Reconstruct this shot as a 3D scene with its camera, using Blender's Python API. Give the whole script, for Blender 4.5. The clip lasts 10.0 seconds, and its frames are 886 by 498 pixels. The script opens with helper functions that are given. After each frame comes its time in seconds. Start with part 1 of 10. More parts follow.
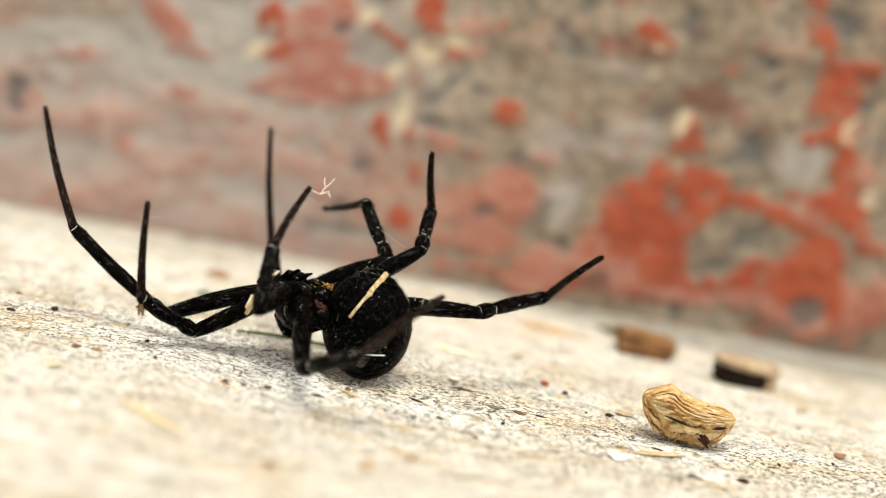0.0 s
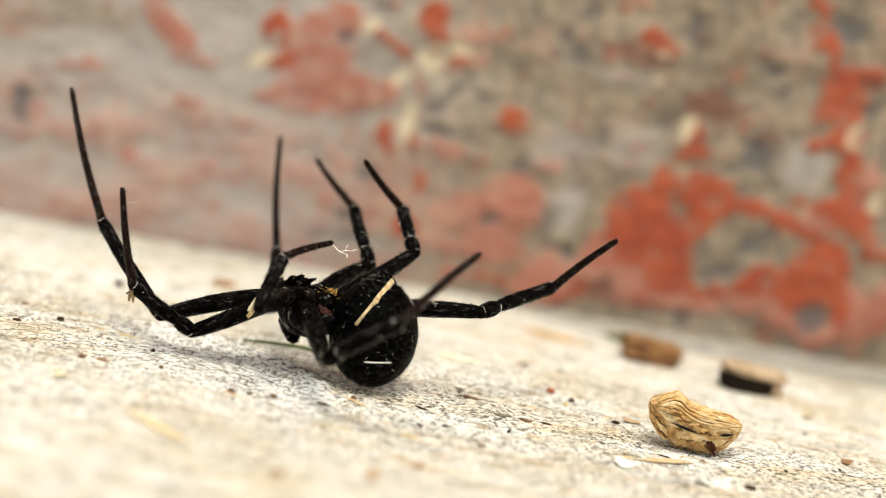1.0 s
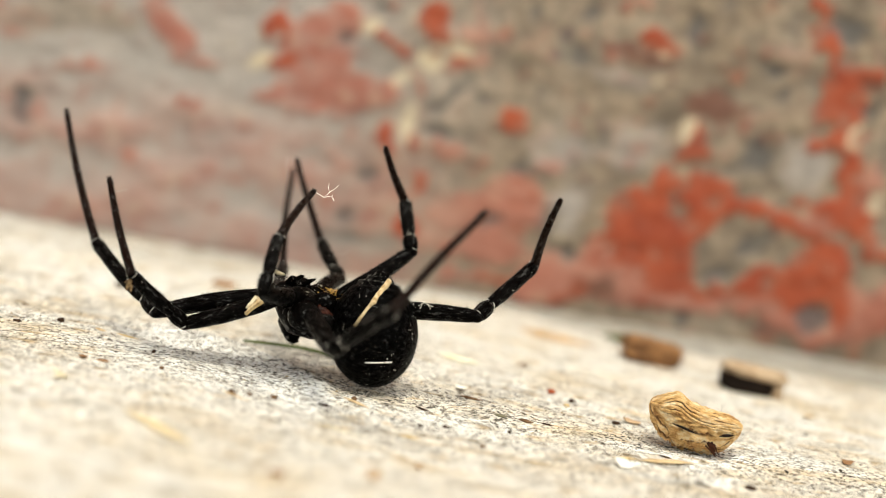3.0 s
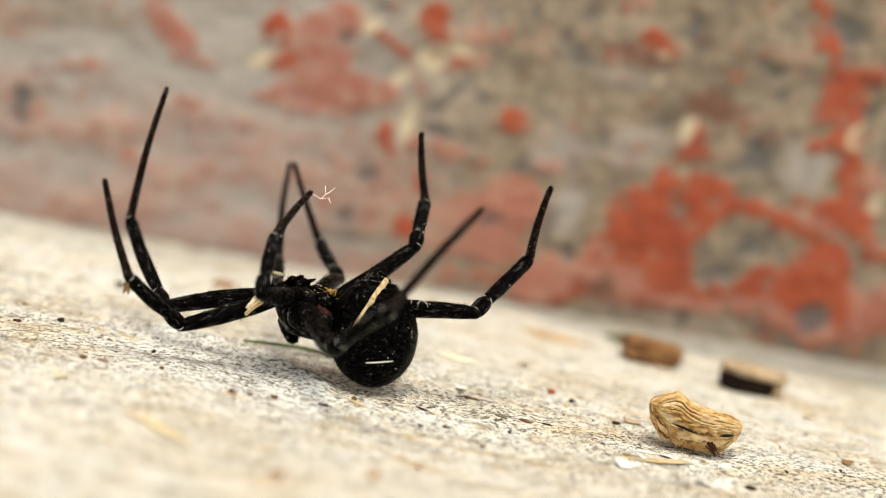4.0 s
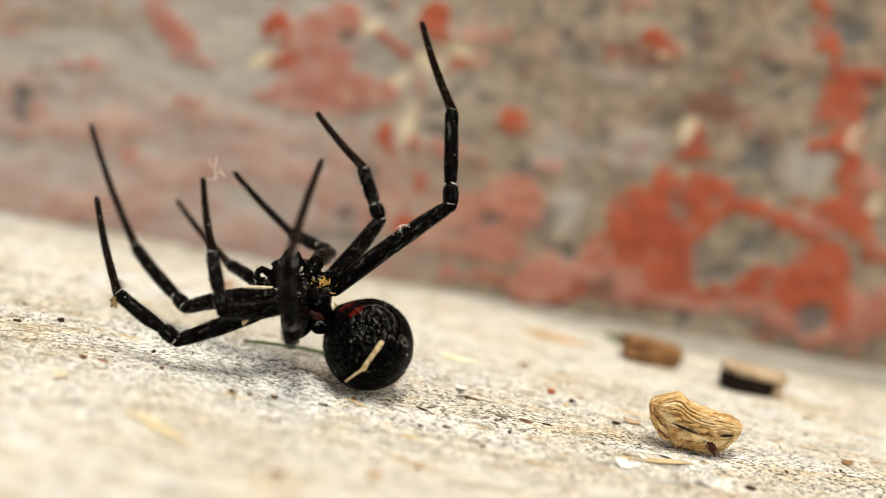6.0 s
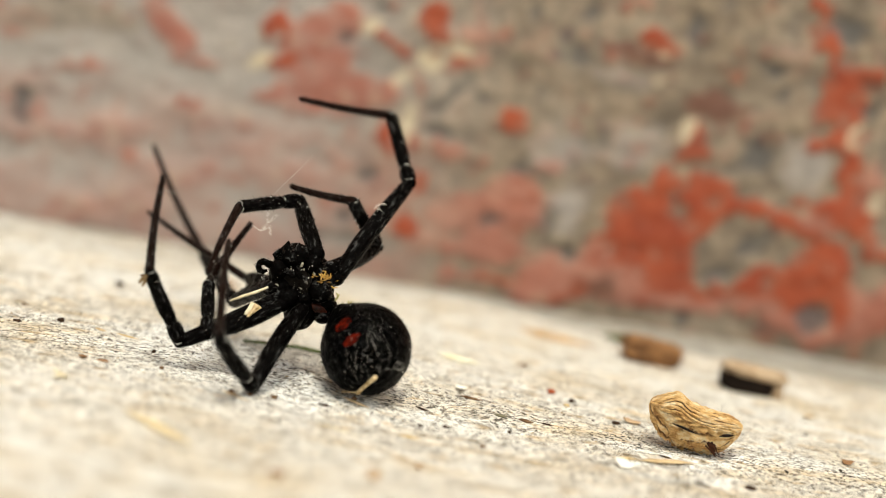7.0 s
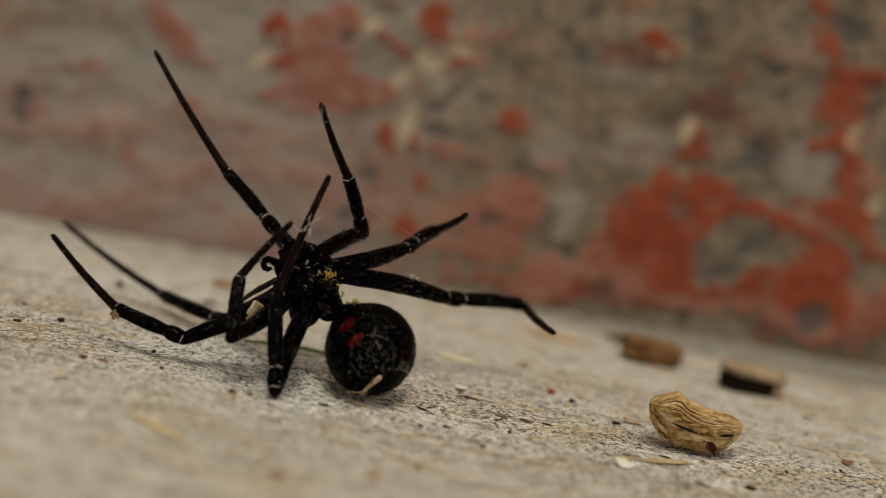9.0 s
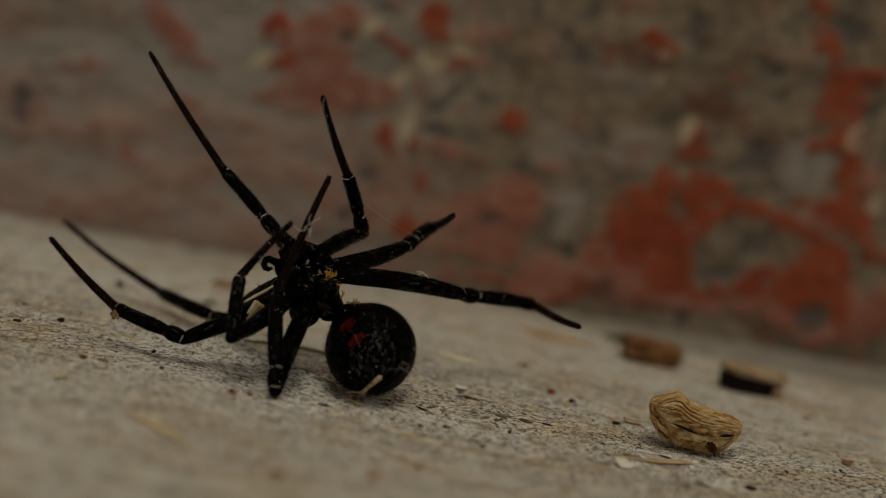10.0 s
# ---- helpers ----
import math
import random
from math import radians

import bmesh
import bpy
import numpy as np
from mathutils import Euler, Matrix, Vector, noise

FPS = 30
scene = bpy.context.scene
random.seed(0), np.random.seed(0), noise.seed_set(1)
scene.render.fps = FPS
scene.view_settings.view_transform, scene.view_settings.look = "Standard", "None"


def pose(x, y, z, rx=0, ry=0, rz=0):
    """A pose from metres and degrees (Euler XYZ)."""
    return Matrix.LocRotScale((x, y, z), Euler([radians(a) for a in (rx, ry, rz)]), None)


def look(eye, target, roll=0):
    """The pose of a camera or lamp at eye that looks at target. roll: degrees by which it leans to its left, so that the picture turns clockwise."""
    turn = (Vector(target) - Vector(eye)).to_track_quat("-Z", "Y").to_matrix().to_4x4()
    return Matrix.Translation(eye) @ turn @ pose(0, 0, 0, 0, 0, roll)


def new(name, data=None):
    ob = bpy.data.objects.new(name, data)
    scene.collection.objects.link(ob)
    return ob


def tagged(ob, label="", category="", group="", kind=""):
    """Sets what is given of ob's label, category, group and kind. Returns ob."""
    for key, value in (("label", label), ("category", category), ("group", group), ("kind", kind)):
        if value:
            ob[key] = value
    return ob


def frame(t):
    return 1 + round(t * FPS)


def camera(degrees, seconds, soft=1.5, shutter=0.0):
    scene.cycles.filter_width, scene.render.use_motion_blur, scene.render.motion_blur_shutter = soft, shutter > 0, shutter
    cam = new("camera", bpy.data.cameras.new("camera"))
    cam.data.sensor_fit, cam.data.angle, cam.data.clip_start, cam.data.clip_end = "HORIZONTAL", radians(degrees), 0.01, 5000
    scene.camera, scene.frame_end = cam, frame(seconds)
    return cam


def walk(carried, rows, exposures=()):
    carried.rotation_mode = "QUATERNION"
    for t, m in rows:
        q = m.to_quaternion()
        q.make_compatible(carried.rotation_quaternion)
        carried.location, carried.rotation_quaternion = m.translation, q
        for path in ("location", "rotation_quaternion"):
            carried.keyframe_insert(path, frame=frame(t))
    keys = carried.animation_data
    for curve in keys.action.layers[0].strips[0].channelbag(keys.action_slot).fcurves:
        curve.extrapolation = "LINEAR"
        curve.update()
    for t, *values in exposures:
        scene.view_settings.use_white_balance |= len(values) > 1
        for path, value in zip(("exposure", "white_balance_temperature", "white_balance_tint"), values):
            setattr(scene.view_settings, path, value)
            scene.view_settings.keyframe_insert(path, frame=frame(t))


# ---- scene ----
cam = camera(28.0, 10.0, soft=0.5, shutter=0.4)
walk(cam, [
    (0, pose(0.003326, -0.128065, 0.033868, 79.5909, -10.2183, 1.6313)),
    (0.1, pose(0.003326, -0.128065, 0.033868, 79.6478, -10.1364, 1.6579)),
    (0.3, pose(0.003326, -0.128065, 0.033868, 79.7407, -10.0025, 1.7019)),
    (0.5, pose(0.003326, -0.128065, 0.033868, 79.7845, -9.9394, 1.7228)),
    (0.8, pose(0.003326, -0.128065, 0.033868, 79.818, -9.8911, 1.7389)),
    (1, pose(0.003326, -0.128065, 0.033868, 79.8283, -9.8762, 1.7439)),
    (1.5, pose(0.003326, -0.128065, 0.033868, 79.8412, -9.8577, 1.7501)),
    (2, pose(0.003326, -0.128065, 0.033868, 79.8489, -9.8466, 1.7538)),
    (10, pose(0.003326, -0.128065, 0.033868, 79.8489, -9.8466, 1.7538)),
], exposures=[
    (0, 1.27, 6930, 4), (2.5, 1.24, 6930, 4), (4.5, 1.13, 7000, 4), (5.5, 1.13, 7000, 4),
    (6.8, 1.13, 7000, 4), (7.5, 0.88, 7100, 4), (8, 0.54, 7200, 4), (8.5, 0.22, 7400, 4),
    (9, -0.18, 7600, 5), (9.5, -0.63, 7800, 5), (10, -1.15, 8000, 5),
])
cam.data.dof.use_dof = True
cam.data.dof.focus_distance = 0.1314
cam.data.dof.aperture_fstop = 14.0

# ---- light: bright overcast day, the light comes over the right shoulder of the wall ----
world = bpy.data.worlds.new("sky")
scene.world = world
world.use_nodes = True
wn = world.node_tree.nodes
sky = wn.new("ShaderNodeTexSky")
sky.sky_type = "NISHITA"
sky.sun_disc = False
sky.sun_elevation = radians(58)
sky.sun_rotation = radians(70)
sky.dust_density = 4.0
sky.air_density = 1.2
wn["Background"].inputs["Strength"].default_value = 0.15
# a veil of cloud takes most of the blue out of the sky
veil = wn.new("ShaderNodeHueSaturation")
veil.inputs["Saturation"].default_value = 0.15
world.node_tree.links.new(sky.outputs[0], veil.inputs["Color"])
world.node_tree.links.new(veil.outputs[0], wn["Background"].inputs["Color"])
sun = new("sun", bpy.data.lights.new("sun", "SUN"))
sun.data.energy = 1.3
sun.data.angle = radians(24)
sun.data.color = (1.0, 0.94, 0.85)
sun.matrix_world = look((-0.006, -0.050, 0.128), (0, 0, 0))


# ---- materials ----
def shader(name, rough=0.7):
    m = bpy.data.materials.new(name)
    m.use_nodes = True
    b = m.node_tree.nodes["Principled BSDF"]
    b.inputs["Roughness"].default_value = rough
    return m, m.node_tree.nodes, m.node_tree.links, b


def nd(nodes, kind, **inputs):
    n = nodes.new(kind)
    for k, v in inputs.items():
        n.inputs[k].default_value = v
    return n


def noise_of(nodes, links, coord, scale, detail=4.0, stretch=(1, 1, 1), rough=0.55):
    mp = nodes.new("ShaderNodeMapping")
    mp.inputs["Scale"].default_value = stretch
    links.new(coord, mp.inputs["Vector"])
    n = nd(nodes, "ShaderNodeTexNoise", Scale=scale, Detail=detail, Roughness=rough)
    links.new(mp.outputs[0], n.inputs["Vector"])
    return n.outputs["Fac"]


def ramp(nodes, links, fac, stops):
    r = nodes.new("ShaderNodeValToRGB")
    el = r.color_ramp.elements
    while len(el) < len(stops):
        el.new(0.5)
    for e, (p, c) in zip(el, stops):
        e.position = p
        e.color = (*c, 1) if len(c) == 3 else c
    links.new(fac, r.inputs[0])
    return r.outputs[0]


def mixed(nodes, links, fac, a, b, mode="MIX"):
    m = nodes.new("ShaderNodeMix")
    m.data_type = "RGBA"
    m.blend_type = mode
    for sock, v in ((m.inputs[0], fac), (m.inputs[6], a), (m.inputs[7], b)):
        if isinstance(v, (int, float)):
            sock.default_value = v
        elif isinstance(v, tuple):
            sock.default_value = (*v, 1)
        else:
            links.new(v, sock)
    return m.outputs[2]


def bump(nodes, links, b, height, strength, distance):
    n = nd(nodes, "ShaderNodeBump", Strength=strength, Distance=distance)
    links.new(height, n.inputs["Height"])
    links.new(n.outputs[0], b.inputs["Normal"])


def grey(a):
    return (a, a, a)


def ground_material():
    m, n, l, b = shader("weathered_board", 0.9)
    co = n.new("ShaderNodeTexCoord").outputs["Object"]
    broad = noise_of(n, l, co, 120, 5, (0.45, 1, 1))
    base = ramp(n, l, broad, [(0.28, (0.62, 0.56, 0.47)), (0.48, (0.80, 0.765, 0.70)), (0.7, (0.85, 0.845, 0.82))])
    stain = noise_of(n, l, co, 230, 4, (0.4, 1, 1))
    base = mixed(n, l, ramp(n, l, stain, [(0.50, grey(0)), (0.70, grey(0.75))]), base, (0.64, 0.50, 0.30))
    ochre = noise_of(n, l, co, 760, 4, (0.6, 1, 1), 0.6)
    base = mixed(n, l, ramp(n, l, ochre, [(0.545, grey(0)), (0.68, grey(0.75))]), base, (0.50, 0.35, 0.17))
    cool = noise_of(n, l, co, 350, 4, (0.5, 1, 1))
    base = mixed(n, l, ramp(n, l, cool, [(0.55, grey(0)), (0.75, grey(0.5))]), base, (0.46, 0.45, 0.41))
    lay = n.new("ShaderNodeAttribute")
    lay.attribute_name = "layer"
    # pale layer, lightened and spread wider to offset the shade beside the spider
    base = mixed(n, l, lay.outputs["Fac"], base, (0.88, 0.87, 0.84))
    mottle = noise_of(n, l, co, 520, 5, (0.9, 1, 1), 0.65)
    base = mixed(n, l, 1.0, base, ramp(n, l, mottle, [(0.3, (0.62, 0.58, 0.52)), (0.48, grey(0.98)), (0.7, grey(1.1))]), "MULTIPLY")
    # dark fibre grain; pit shade and bright crests of the relief are painted in
    fibre = noise_of(n, l, co, 1900, 6, (1.0, 0.8, 1), 0.74)
    worn = n.new("ShaderNodeAttribute")
    worn.attribute_name = "wear"
    base = mixed(n, l, worn.outputs["Fac"], base, mixed(n, l, 1.0, base, ramp(n, l, fibre, [(0.33, (0.06, 0.05, 0.045)), (0.415, (0.48, 0.43, 0.37)), (0.465, grey(1.03)), (0.60, grey(1.30))]), "MULTIPLY"))
    zone = noise_of(n, l, co, 300, 3, (0.5, 1, 1))
    speck = noise_of(n, l, co, 3600, 4, (0.7, 1, 1), 0.6)
    sp = ramp(n, l, speck, [(0.555, grey(0)), (0.595, grey(1))])
    zn = ramp(n, l, zone, [(0.34, grey(0.3)), (0.56, grey(1))])
    both = mixed(n, l, 1.0, mixed(n, l, 1.0, sp, zn, "MULTIPLY"), worn.outputs["Fac"], "MULTIPLY")
    base = mixed(n, l, both, base, (0.034, 0.028, 0.022))
    # hair-thin broken checks along the grain
    thin = ramp(n, l, noise_of(n, l, co, 950, 3, (0.75, 1.2, 1), 0.6), [(0.484, grey(0)), (0.496, grey(1)), (0.504, grey(1)), (0.516, grey(0))])
    gaps = ramp(n, l, noise_of(n, l, co, 1250, 2), [(0.46, grey(0)), (0.54, grey(0.95))])
    checks = mixed(n, l, 1.0, mixed(n, l, 1.0, thin, gaps, "MULTIPLY"), worn.outputs["Fac"], "MULTIPLY")
    base = mixed(n, l, checks, base, (0.035, 0.028, 0.021))
    at = n.new("ShaderNodeAttribute")
    at.attribute_name = "dirt_grey"
    base = mixed(n, l, at.outputs["Fac"], base, ramp(n, l, mottle, [(0.3, (0.17, 0.16, 0.14)), (0.7, (0.38, 0.35, 0.30))]))
    l.new(base, b.inputs["Base Color"])
    b.inputs["Specular IOR Level"].default_value = 0.2
    bump(n, l, b, fibre, 1.0, 0.0004)
    return m


def wall_material():
    m, n, l, b = shader("painted_concrete", 0.8)
    co = n.new("ShaderNodeTexCoord").outputs["Object"]
    at = n.new("ShaderNodeAttribute")
    at.attribute_name = "paint"
    sep = n.new("ShaderNodeSeparateColor")
    l.new(at.outputs["Color"], sep.inputs[0])
    at2 = n.new("ShaderNodeAttribute")
    at2.attribute_name = "stains"
    sep2 = n.new("ShaderNodeSeparateColor")
    l.new(at2.outputs["Color"], sep2.inputs[0])
    broad = noise_of(n, l, co, 110, 5)
    base = ramp(n, l, broad, [(0.3, (0.163, 0.121, 0.085)), (0.5, (0.215, 0.165, 0.119)), (0.7, (0.275, 0.217, 0.162))])
    fine = noise_of(n, l, co, 900, 5)
    grit = ramp(n, l, fine, [(0.35, grey(0.6)), (0.65, grey(1.1))])
    base = mixed(n, l, 1.0, base, grit, "MULTIPLY")
    mid = noise_of(n, l, co, 330, 5, (1, 1, 1), 0.65)
    patches = ramp(n, l, mid, [(0.34, (0.83, 0.84, 0.85)), (0.5, grey(1.0)), (0.66, (1.11, 1.10, 1.08))])
    base = mixed(n, l, 1.0, base, patches, "MULTIPLY")
    base = mixed(n, l, sep2.outputs[2], base, (0.318, 0.286, 0.264))
    fadecol = ramp(n, l, broad, [(0.35, (0.277, 0.077, 0.048)), (0.65, (0.348, 0.157, 0.114))])
    base = mixed(n, l, sep.outputs[1], base, fadecol)
    base = mixed(n, l, sep.outputs[2], base, (0.123, 0.051, 0.033))
    base = mixed(n, l, 0.6, base, patches, "MULTIPLY")
    redcol = ramp(n, l, mid, [(0.3, (0.216, 0.030, 0.008)), (0.7, (0.321, 0.063, 0.021))])
    base = mixed(n, l, sep.outputs[0], base, redcol)
    base = mixed(n, l, sep2.outputs[0], base, (0.077, 0.074, 0.073))
    base = mixed(n, l, sep2.outputs[1], base, (0.500, 0.410, 0.285))
    l.new(base, b.inputs["Base Color"])
    bump(n, l, b, fine, 0.5, 0.0003)
    return m


def chitin(name, colour, rough, dusty=0.5, stretch=(1, 1, 0.3), gloss=0.3, relief=0.00006, sheen=0.01, size=2100):
    """Black skin: glossy, finely creased along the limb, with dry dust in loose drifts."""
    m, n, l, b = shader(name, rough)
    co = n.new("ShaderNodeTexCoord").outputs["Object"]
    fine = noise_of(n, l, co, 5200, 4, stretch, 0.65)
    coarse = noise_of(n, l, co, size, 5, stretch, 0.68)
    drift = ramp(n, l, noise_of(n, l, co, 620, 3), [(0.54, grey(0)), (0.70, grey(1))])
    crumb = ramp(n, l, noise_of(n, l, co, 6500, 3, (1, 1, 0.5), 0.6), [(0.60, grey(0)), (0.68, grey(dusty))])
    col = mixed(n, l, mixed(n, l, 1.0, drift, crumb, "MULTIPLY"), colour, (0.20, 0.18, 0.155))
    l.new(col, b.inputs["Base Color"])
    l.new(ramp(n, l, coarse, [(0.35, grey(rough)), (0.65, grey(rough + 0.22))]), b.inputs["Roughness"])
    l.new(ramp(n, l, coarse, [(0.42, grey(sheen)), (0.57, grey(sheen * 2.5)), (0.64, grey(gloss * 0.7)), (0.72, grey(gloss * 1.6))]), b.inputs["Specular IOR Level"])
    both = nd(n, "ShaderNodeMath")
    both.operation = "MULTIPLY_ADD"
    both.inputs[1].default_value = 0.35
    l.new(fine, both.inputs[0])
    l.new(coarse, both.inputs[2])
    bump(n, l, b, both.outputs[0], 0.9, relief)
    return m


def plain(name, a, bcol, scale, rough=0.7, stretch=(1, 1, 1), relief=0.00008):
    m, n, l, b = shader(name, rough)
    b.inputs["Specular IOR Level"].default_value = 0.15
    co = n.new("ShaderNodeTexCoord").outputs["Object"]
    f = noise_of(n, l, co, scale, 5, stretch, 0.6)
    l.new(ramp(n, l, f, [(0.32, a), (0.68, bcol)]), b.inputs["Base Color"])
    bump(n, l, b, f, 0.6, relief)
    return m


BOARD = ground_material()
CONCRETE = wall_material()
BLACK = chitin("black_chitin", (0.0012, 0.0009, 0.0008), 0.19, 0.40, (1, 1, 0.35), 0.62, 0.00020, 0.009, 3400)
ABDOMEN = chitin("black_abdomen", (0.0005, 0.0004, 0.0004), 0.24, 0.4, (1, 1, 1), 0.22, 0.00012, 0.010, 3000)
GLOSSY = chitin("glossy_chitin", (0.0010, 0.0007, 0.0006), 0.10, 0.5, (1, 1, 1), 0.95, 0.00020, 0.012, 1500)
DUSTY = chitin("dusty_chitin", (0.004, 0.003, 0.0022), 0.25, 0.9, (1, 1, 1), 0.80, 0.00026, 0.02, 1500)
BROWN = chitin("brown_chitin", (0.0085, 0.0034, 0.0021), 0.22, 0.5, (1, 1, 0.45), 0.60, 0.00024, 0.02, 3600)
HAIR = plain("glossy_bristle", (0.003, 0.002, 0.0017), (0.010, 0.007, 0.005), 3000, 0.24)
HAIR.node_tree.nodes["Principled BSDF"].inputs["Specular IOR Level"].default_value = 0.4
MEMBRANE = plain("joint_membrane", (0.16, 0.13, 0.10), (0.34, 0.29, 0.23), 3000, 0.5)
RED = plain("red_mark", (0.0015, 0.0006, 0.0005), (0.115, 0.008, 0.003), 2100, 0.35)
RED.node_tree.nodes["Principled BSDF"].inputs["Specular IOR Level"].default_value = 0.02
ORANGE = plain("orange_tissue", (0.20, 0.085, 0.015), (0.72, 0.44, 0.11), 2500, 0.6)
WAIST = plain("waist_skin", (0.003, 0.0016, 0.001), (0.055, 0.012, 0.005), 2600, 0.4)
STRAW = plain("straw", (0.46, 0.31, 0.13), (0.74, 0.57, 0.31), 1800, 0.6, (1, 1, 0.1))
STRAW_DRY = plain("dry_straw", (0.30, 0.19, 0.08), (0.72, 0.58, 0.36), 2600, 0.6)
PALE = plain("pale_fibre", (0.74, 0.69, 0.60), (0.90, 0.88, 0.83), 1500, 0.6)
DARK = plain("dark_bark", (0.016, 0.009, 0.006), (0.06, 0.03, 0.016), 1600, 0.7)
CHIP = plain("brown_wood", (0.07, 0.03, 0.012), (0.40, 0.20, 0.085), 1100, 0.75, (0.35, 1, 1), 0.0004)
CHIP_TAN = plain("tan_bark", (0.30, 0.20, 0.12), (0.50, 0.38, 0.26), 900, 0.8)
GREEN = plain("green_stem", (0.06, 0.085, 0.025), (0.12, 0.15, 0.05), 1500, 0.5)
MOSS = plain("moss", (0.26, 0.24, 0.08), (0.58, 0.50, 0.25), 2500, 0.7)
SILK = plain("silk", (0.20, 0.19, 0.17), (0.46, 0.44, 0.41), 2500, 0.5)
STRAW_DUST = plain("pale_fleck", (0.10, 0.085, 0.06), (0.50, 0.46, 0.37), 4000, 0.7)
# pale joint membrane, brightened to paint the joints' highlights too
RING_GLINT = plain("joint_ring_glint", (0.16, 0.15, 0.13), (0.72, 0.69, 0.64), 3000, 0.5)
CRUMB = plain("tan_crumb", (0.05, 0.03, 0.014), (0.30, 0.20, 0.10), 3200, 0.8)
RUST = plain("rust_grain", (0.25, 0.05, 0.02), (0.40, 0.10, 0.04), 2000, 0.6)


# ---- mesh helpers ----
def mesh_of(name, verts, faces, mat, smooth=True):
    me = bpy.data.meshes.new(name)
    me.from_pydata([tuple(v) for v in verts], [], faces)
    mats = mat if isinstance(mat, (list, tuple)) else [mat]
    for k in mats:
        me.materials.append(k)
    me.polygons.foreach_set("use_smooth", [smooth] * len(me.polygons))
    me.update()
    return me


class Build:
    """Collects vertices and faces of one mesh."""

    def __init__(self):
        self.v, self.f, self.mi = [], [], []

    def tube(self, centres, radii, seg=12, mat=0, wobble=0.0, flat=1.0, seed=0):
        base = len(self.v)
        rnd = random.Random(seed)
        c = [Vector(p) for p in centres]
        up = None
        for i, p in enumerate(c):
            d = (c[min(i + 1, len(c) - 1)] - c[max(i - 1, 0)]).normalized()
            if up is None:
                up = d.orthogonal().normalized()
            up = (up - d * up.dot(d)).normalized()
            side = d.cross(up)
            for k in range(seg):
                a = 2 * math.pi * k / seg
                r = radii[i] * (1 + wobble * (rnd.random() - 0.5))
                self.v.append(p + (up * math.cos(a) + side * math.sin(a) * flat) * r)
        for i in range(len(c) - 1):
            for k in range(seg):
                a, b = base + i * seg + k, base + i * seg + (k + 1) % seg
                self.f.append((a, b, b + seg, a + seg))
                self.mi.append(mat)
        self.f.append(tuple(base + k for k in reversed(range(seg))))
        self.f.append(tuple(base + (len(c) - 1) * seg + k for k in range(seg)))
        self.mi += [mat, mat]

    def blob(self, centre, radii, turn=None, rings=14, seg=18, mat=0, rough=0.0, freq=800.0, shape=None):
        base = len(self.v)
        c = Vector(centre)
        turn = turn or Matrix.Identity(3)
        for i in range(rings + 1):
            th = math.pi * i / rings
            for k in range(seg):
                ph = 2 * math.pi * k / seg
                u = Vector((math.sin(th) * math.cos(ph), math.sin(th) * math.sin(ph), math.cos(th)))
                p = Vector((u.x * radii[0], u.y * radii[1], u.z * radii[2]))
                if shape:
                    p = shape(u, p)
                if rough:
                    p *= 1 + rough * noise.noise(p * freq)
                self.v.append(c + turn @ p)
        for i in range(rings):
            for k in range(seg):
                a, b = base + i * seg + k, base + i * seg + (k + 1) % seg
                self.f.append((a, a + seg, b + seg, b))
                self.mi.append(mat)

    def spike(self, p, d, length, r, mat=0):
        base = len(self.v)
        d = Vector(d).normalized()
        u = d.orthogonal().normalized()
        w = d.cross(u)
        p = Vector(p)
        for k in range(3):
            a = 2.0944 * k
            self.v.append(p + (u * math.cos(a) + w * math.sin(a)) * r)
        self.v.append(p + d * length)
        for k in range(3):
            self.f.append((base + k, base + (k + 1) % 3, base + 3))
            self.mi.append(mat)

    def mesh(self, name, mats):
        me = mesh_of(name, self.v, self.f, mats)
        me.polygons.foreach_set("material_index", self.mi)
        me.update()
        return me


def part(name, me, parent, label=""):
    ob = new(name, me)
    ob.parent = parent
    if label:
        tagged(ob, label)
    return ob


MM = 0.001


# ---- ground ----
def axis_steps(lo, hi, fine, reach):
    a = list(np.arange(lo, hi + fine / 2, fine))
    left, right = [], []
    x, s = lo, fine
    while x > -reach:
        s *= 1.6
        x -= s
        left.append(x)
    x, s = hi, fine
    while x < reach:
        s *= 1.6
        x += s
        right.append(x)
    return np.array(left[::-1] + a + right)


# the torn edge of the board's pale top layer; its paleness also offsets shade
EDGE = [(-0.0215, 0.0087), (-0.0179, 0.0083), (-0.0129, 0.0072), (-0.0088, 0.0051), (-0.0047, 0.0012), (-0.0023, -0.0016)]


def board_layer(x, y):
    """How far the pale top layer covers the board there (0 to 1), and how much it lifts it."""
    if not EDGE[0][0] < x < EDGE[-1][0]:
        return 0.0, 0.0
    for (xa, ya), (xb, yb) in zip(EDGE, EDGE[1:]):
        if xa <= x <= xb:
            line = ya + (yb - ya) * (x - xa) / (xb - xa)
    line += 0.0007 * noise.noise(Vector((x * 500, 2.0, 7.0))) + 0.0003 * noise.noise(Vector((x * 1700, 5.0, 1.0)))
    d = line - y
    ends = min(1.0, (x - EDGE[0][0]) / 0.005) * min(1.0, (EDGE[-1][0] - x) / 0.0015)
    rise = min(1.0, max(0.0, d / 0.0005)) * ends
    fade = 1 - min(1.0, max(0.0, (d - 0.005) / 0.014))
    slope = 1 - min(1.0, max(0.0, (d - 0.0006) / 0.005))
    return rise * fade, 0.00035 * rise * slope * slope


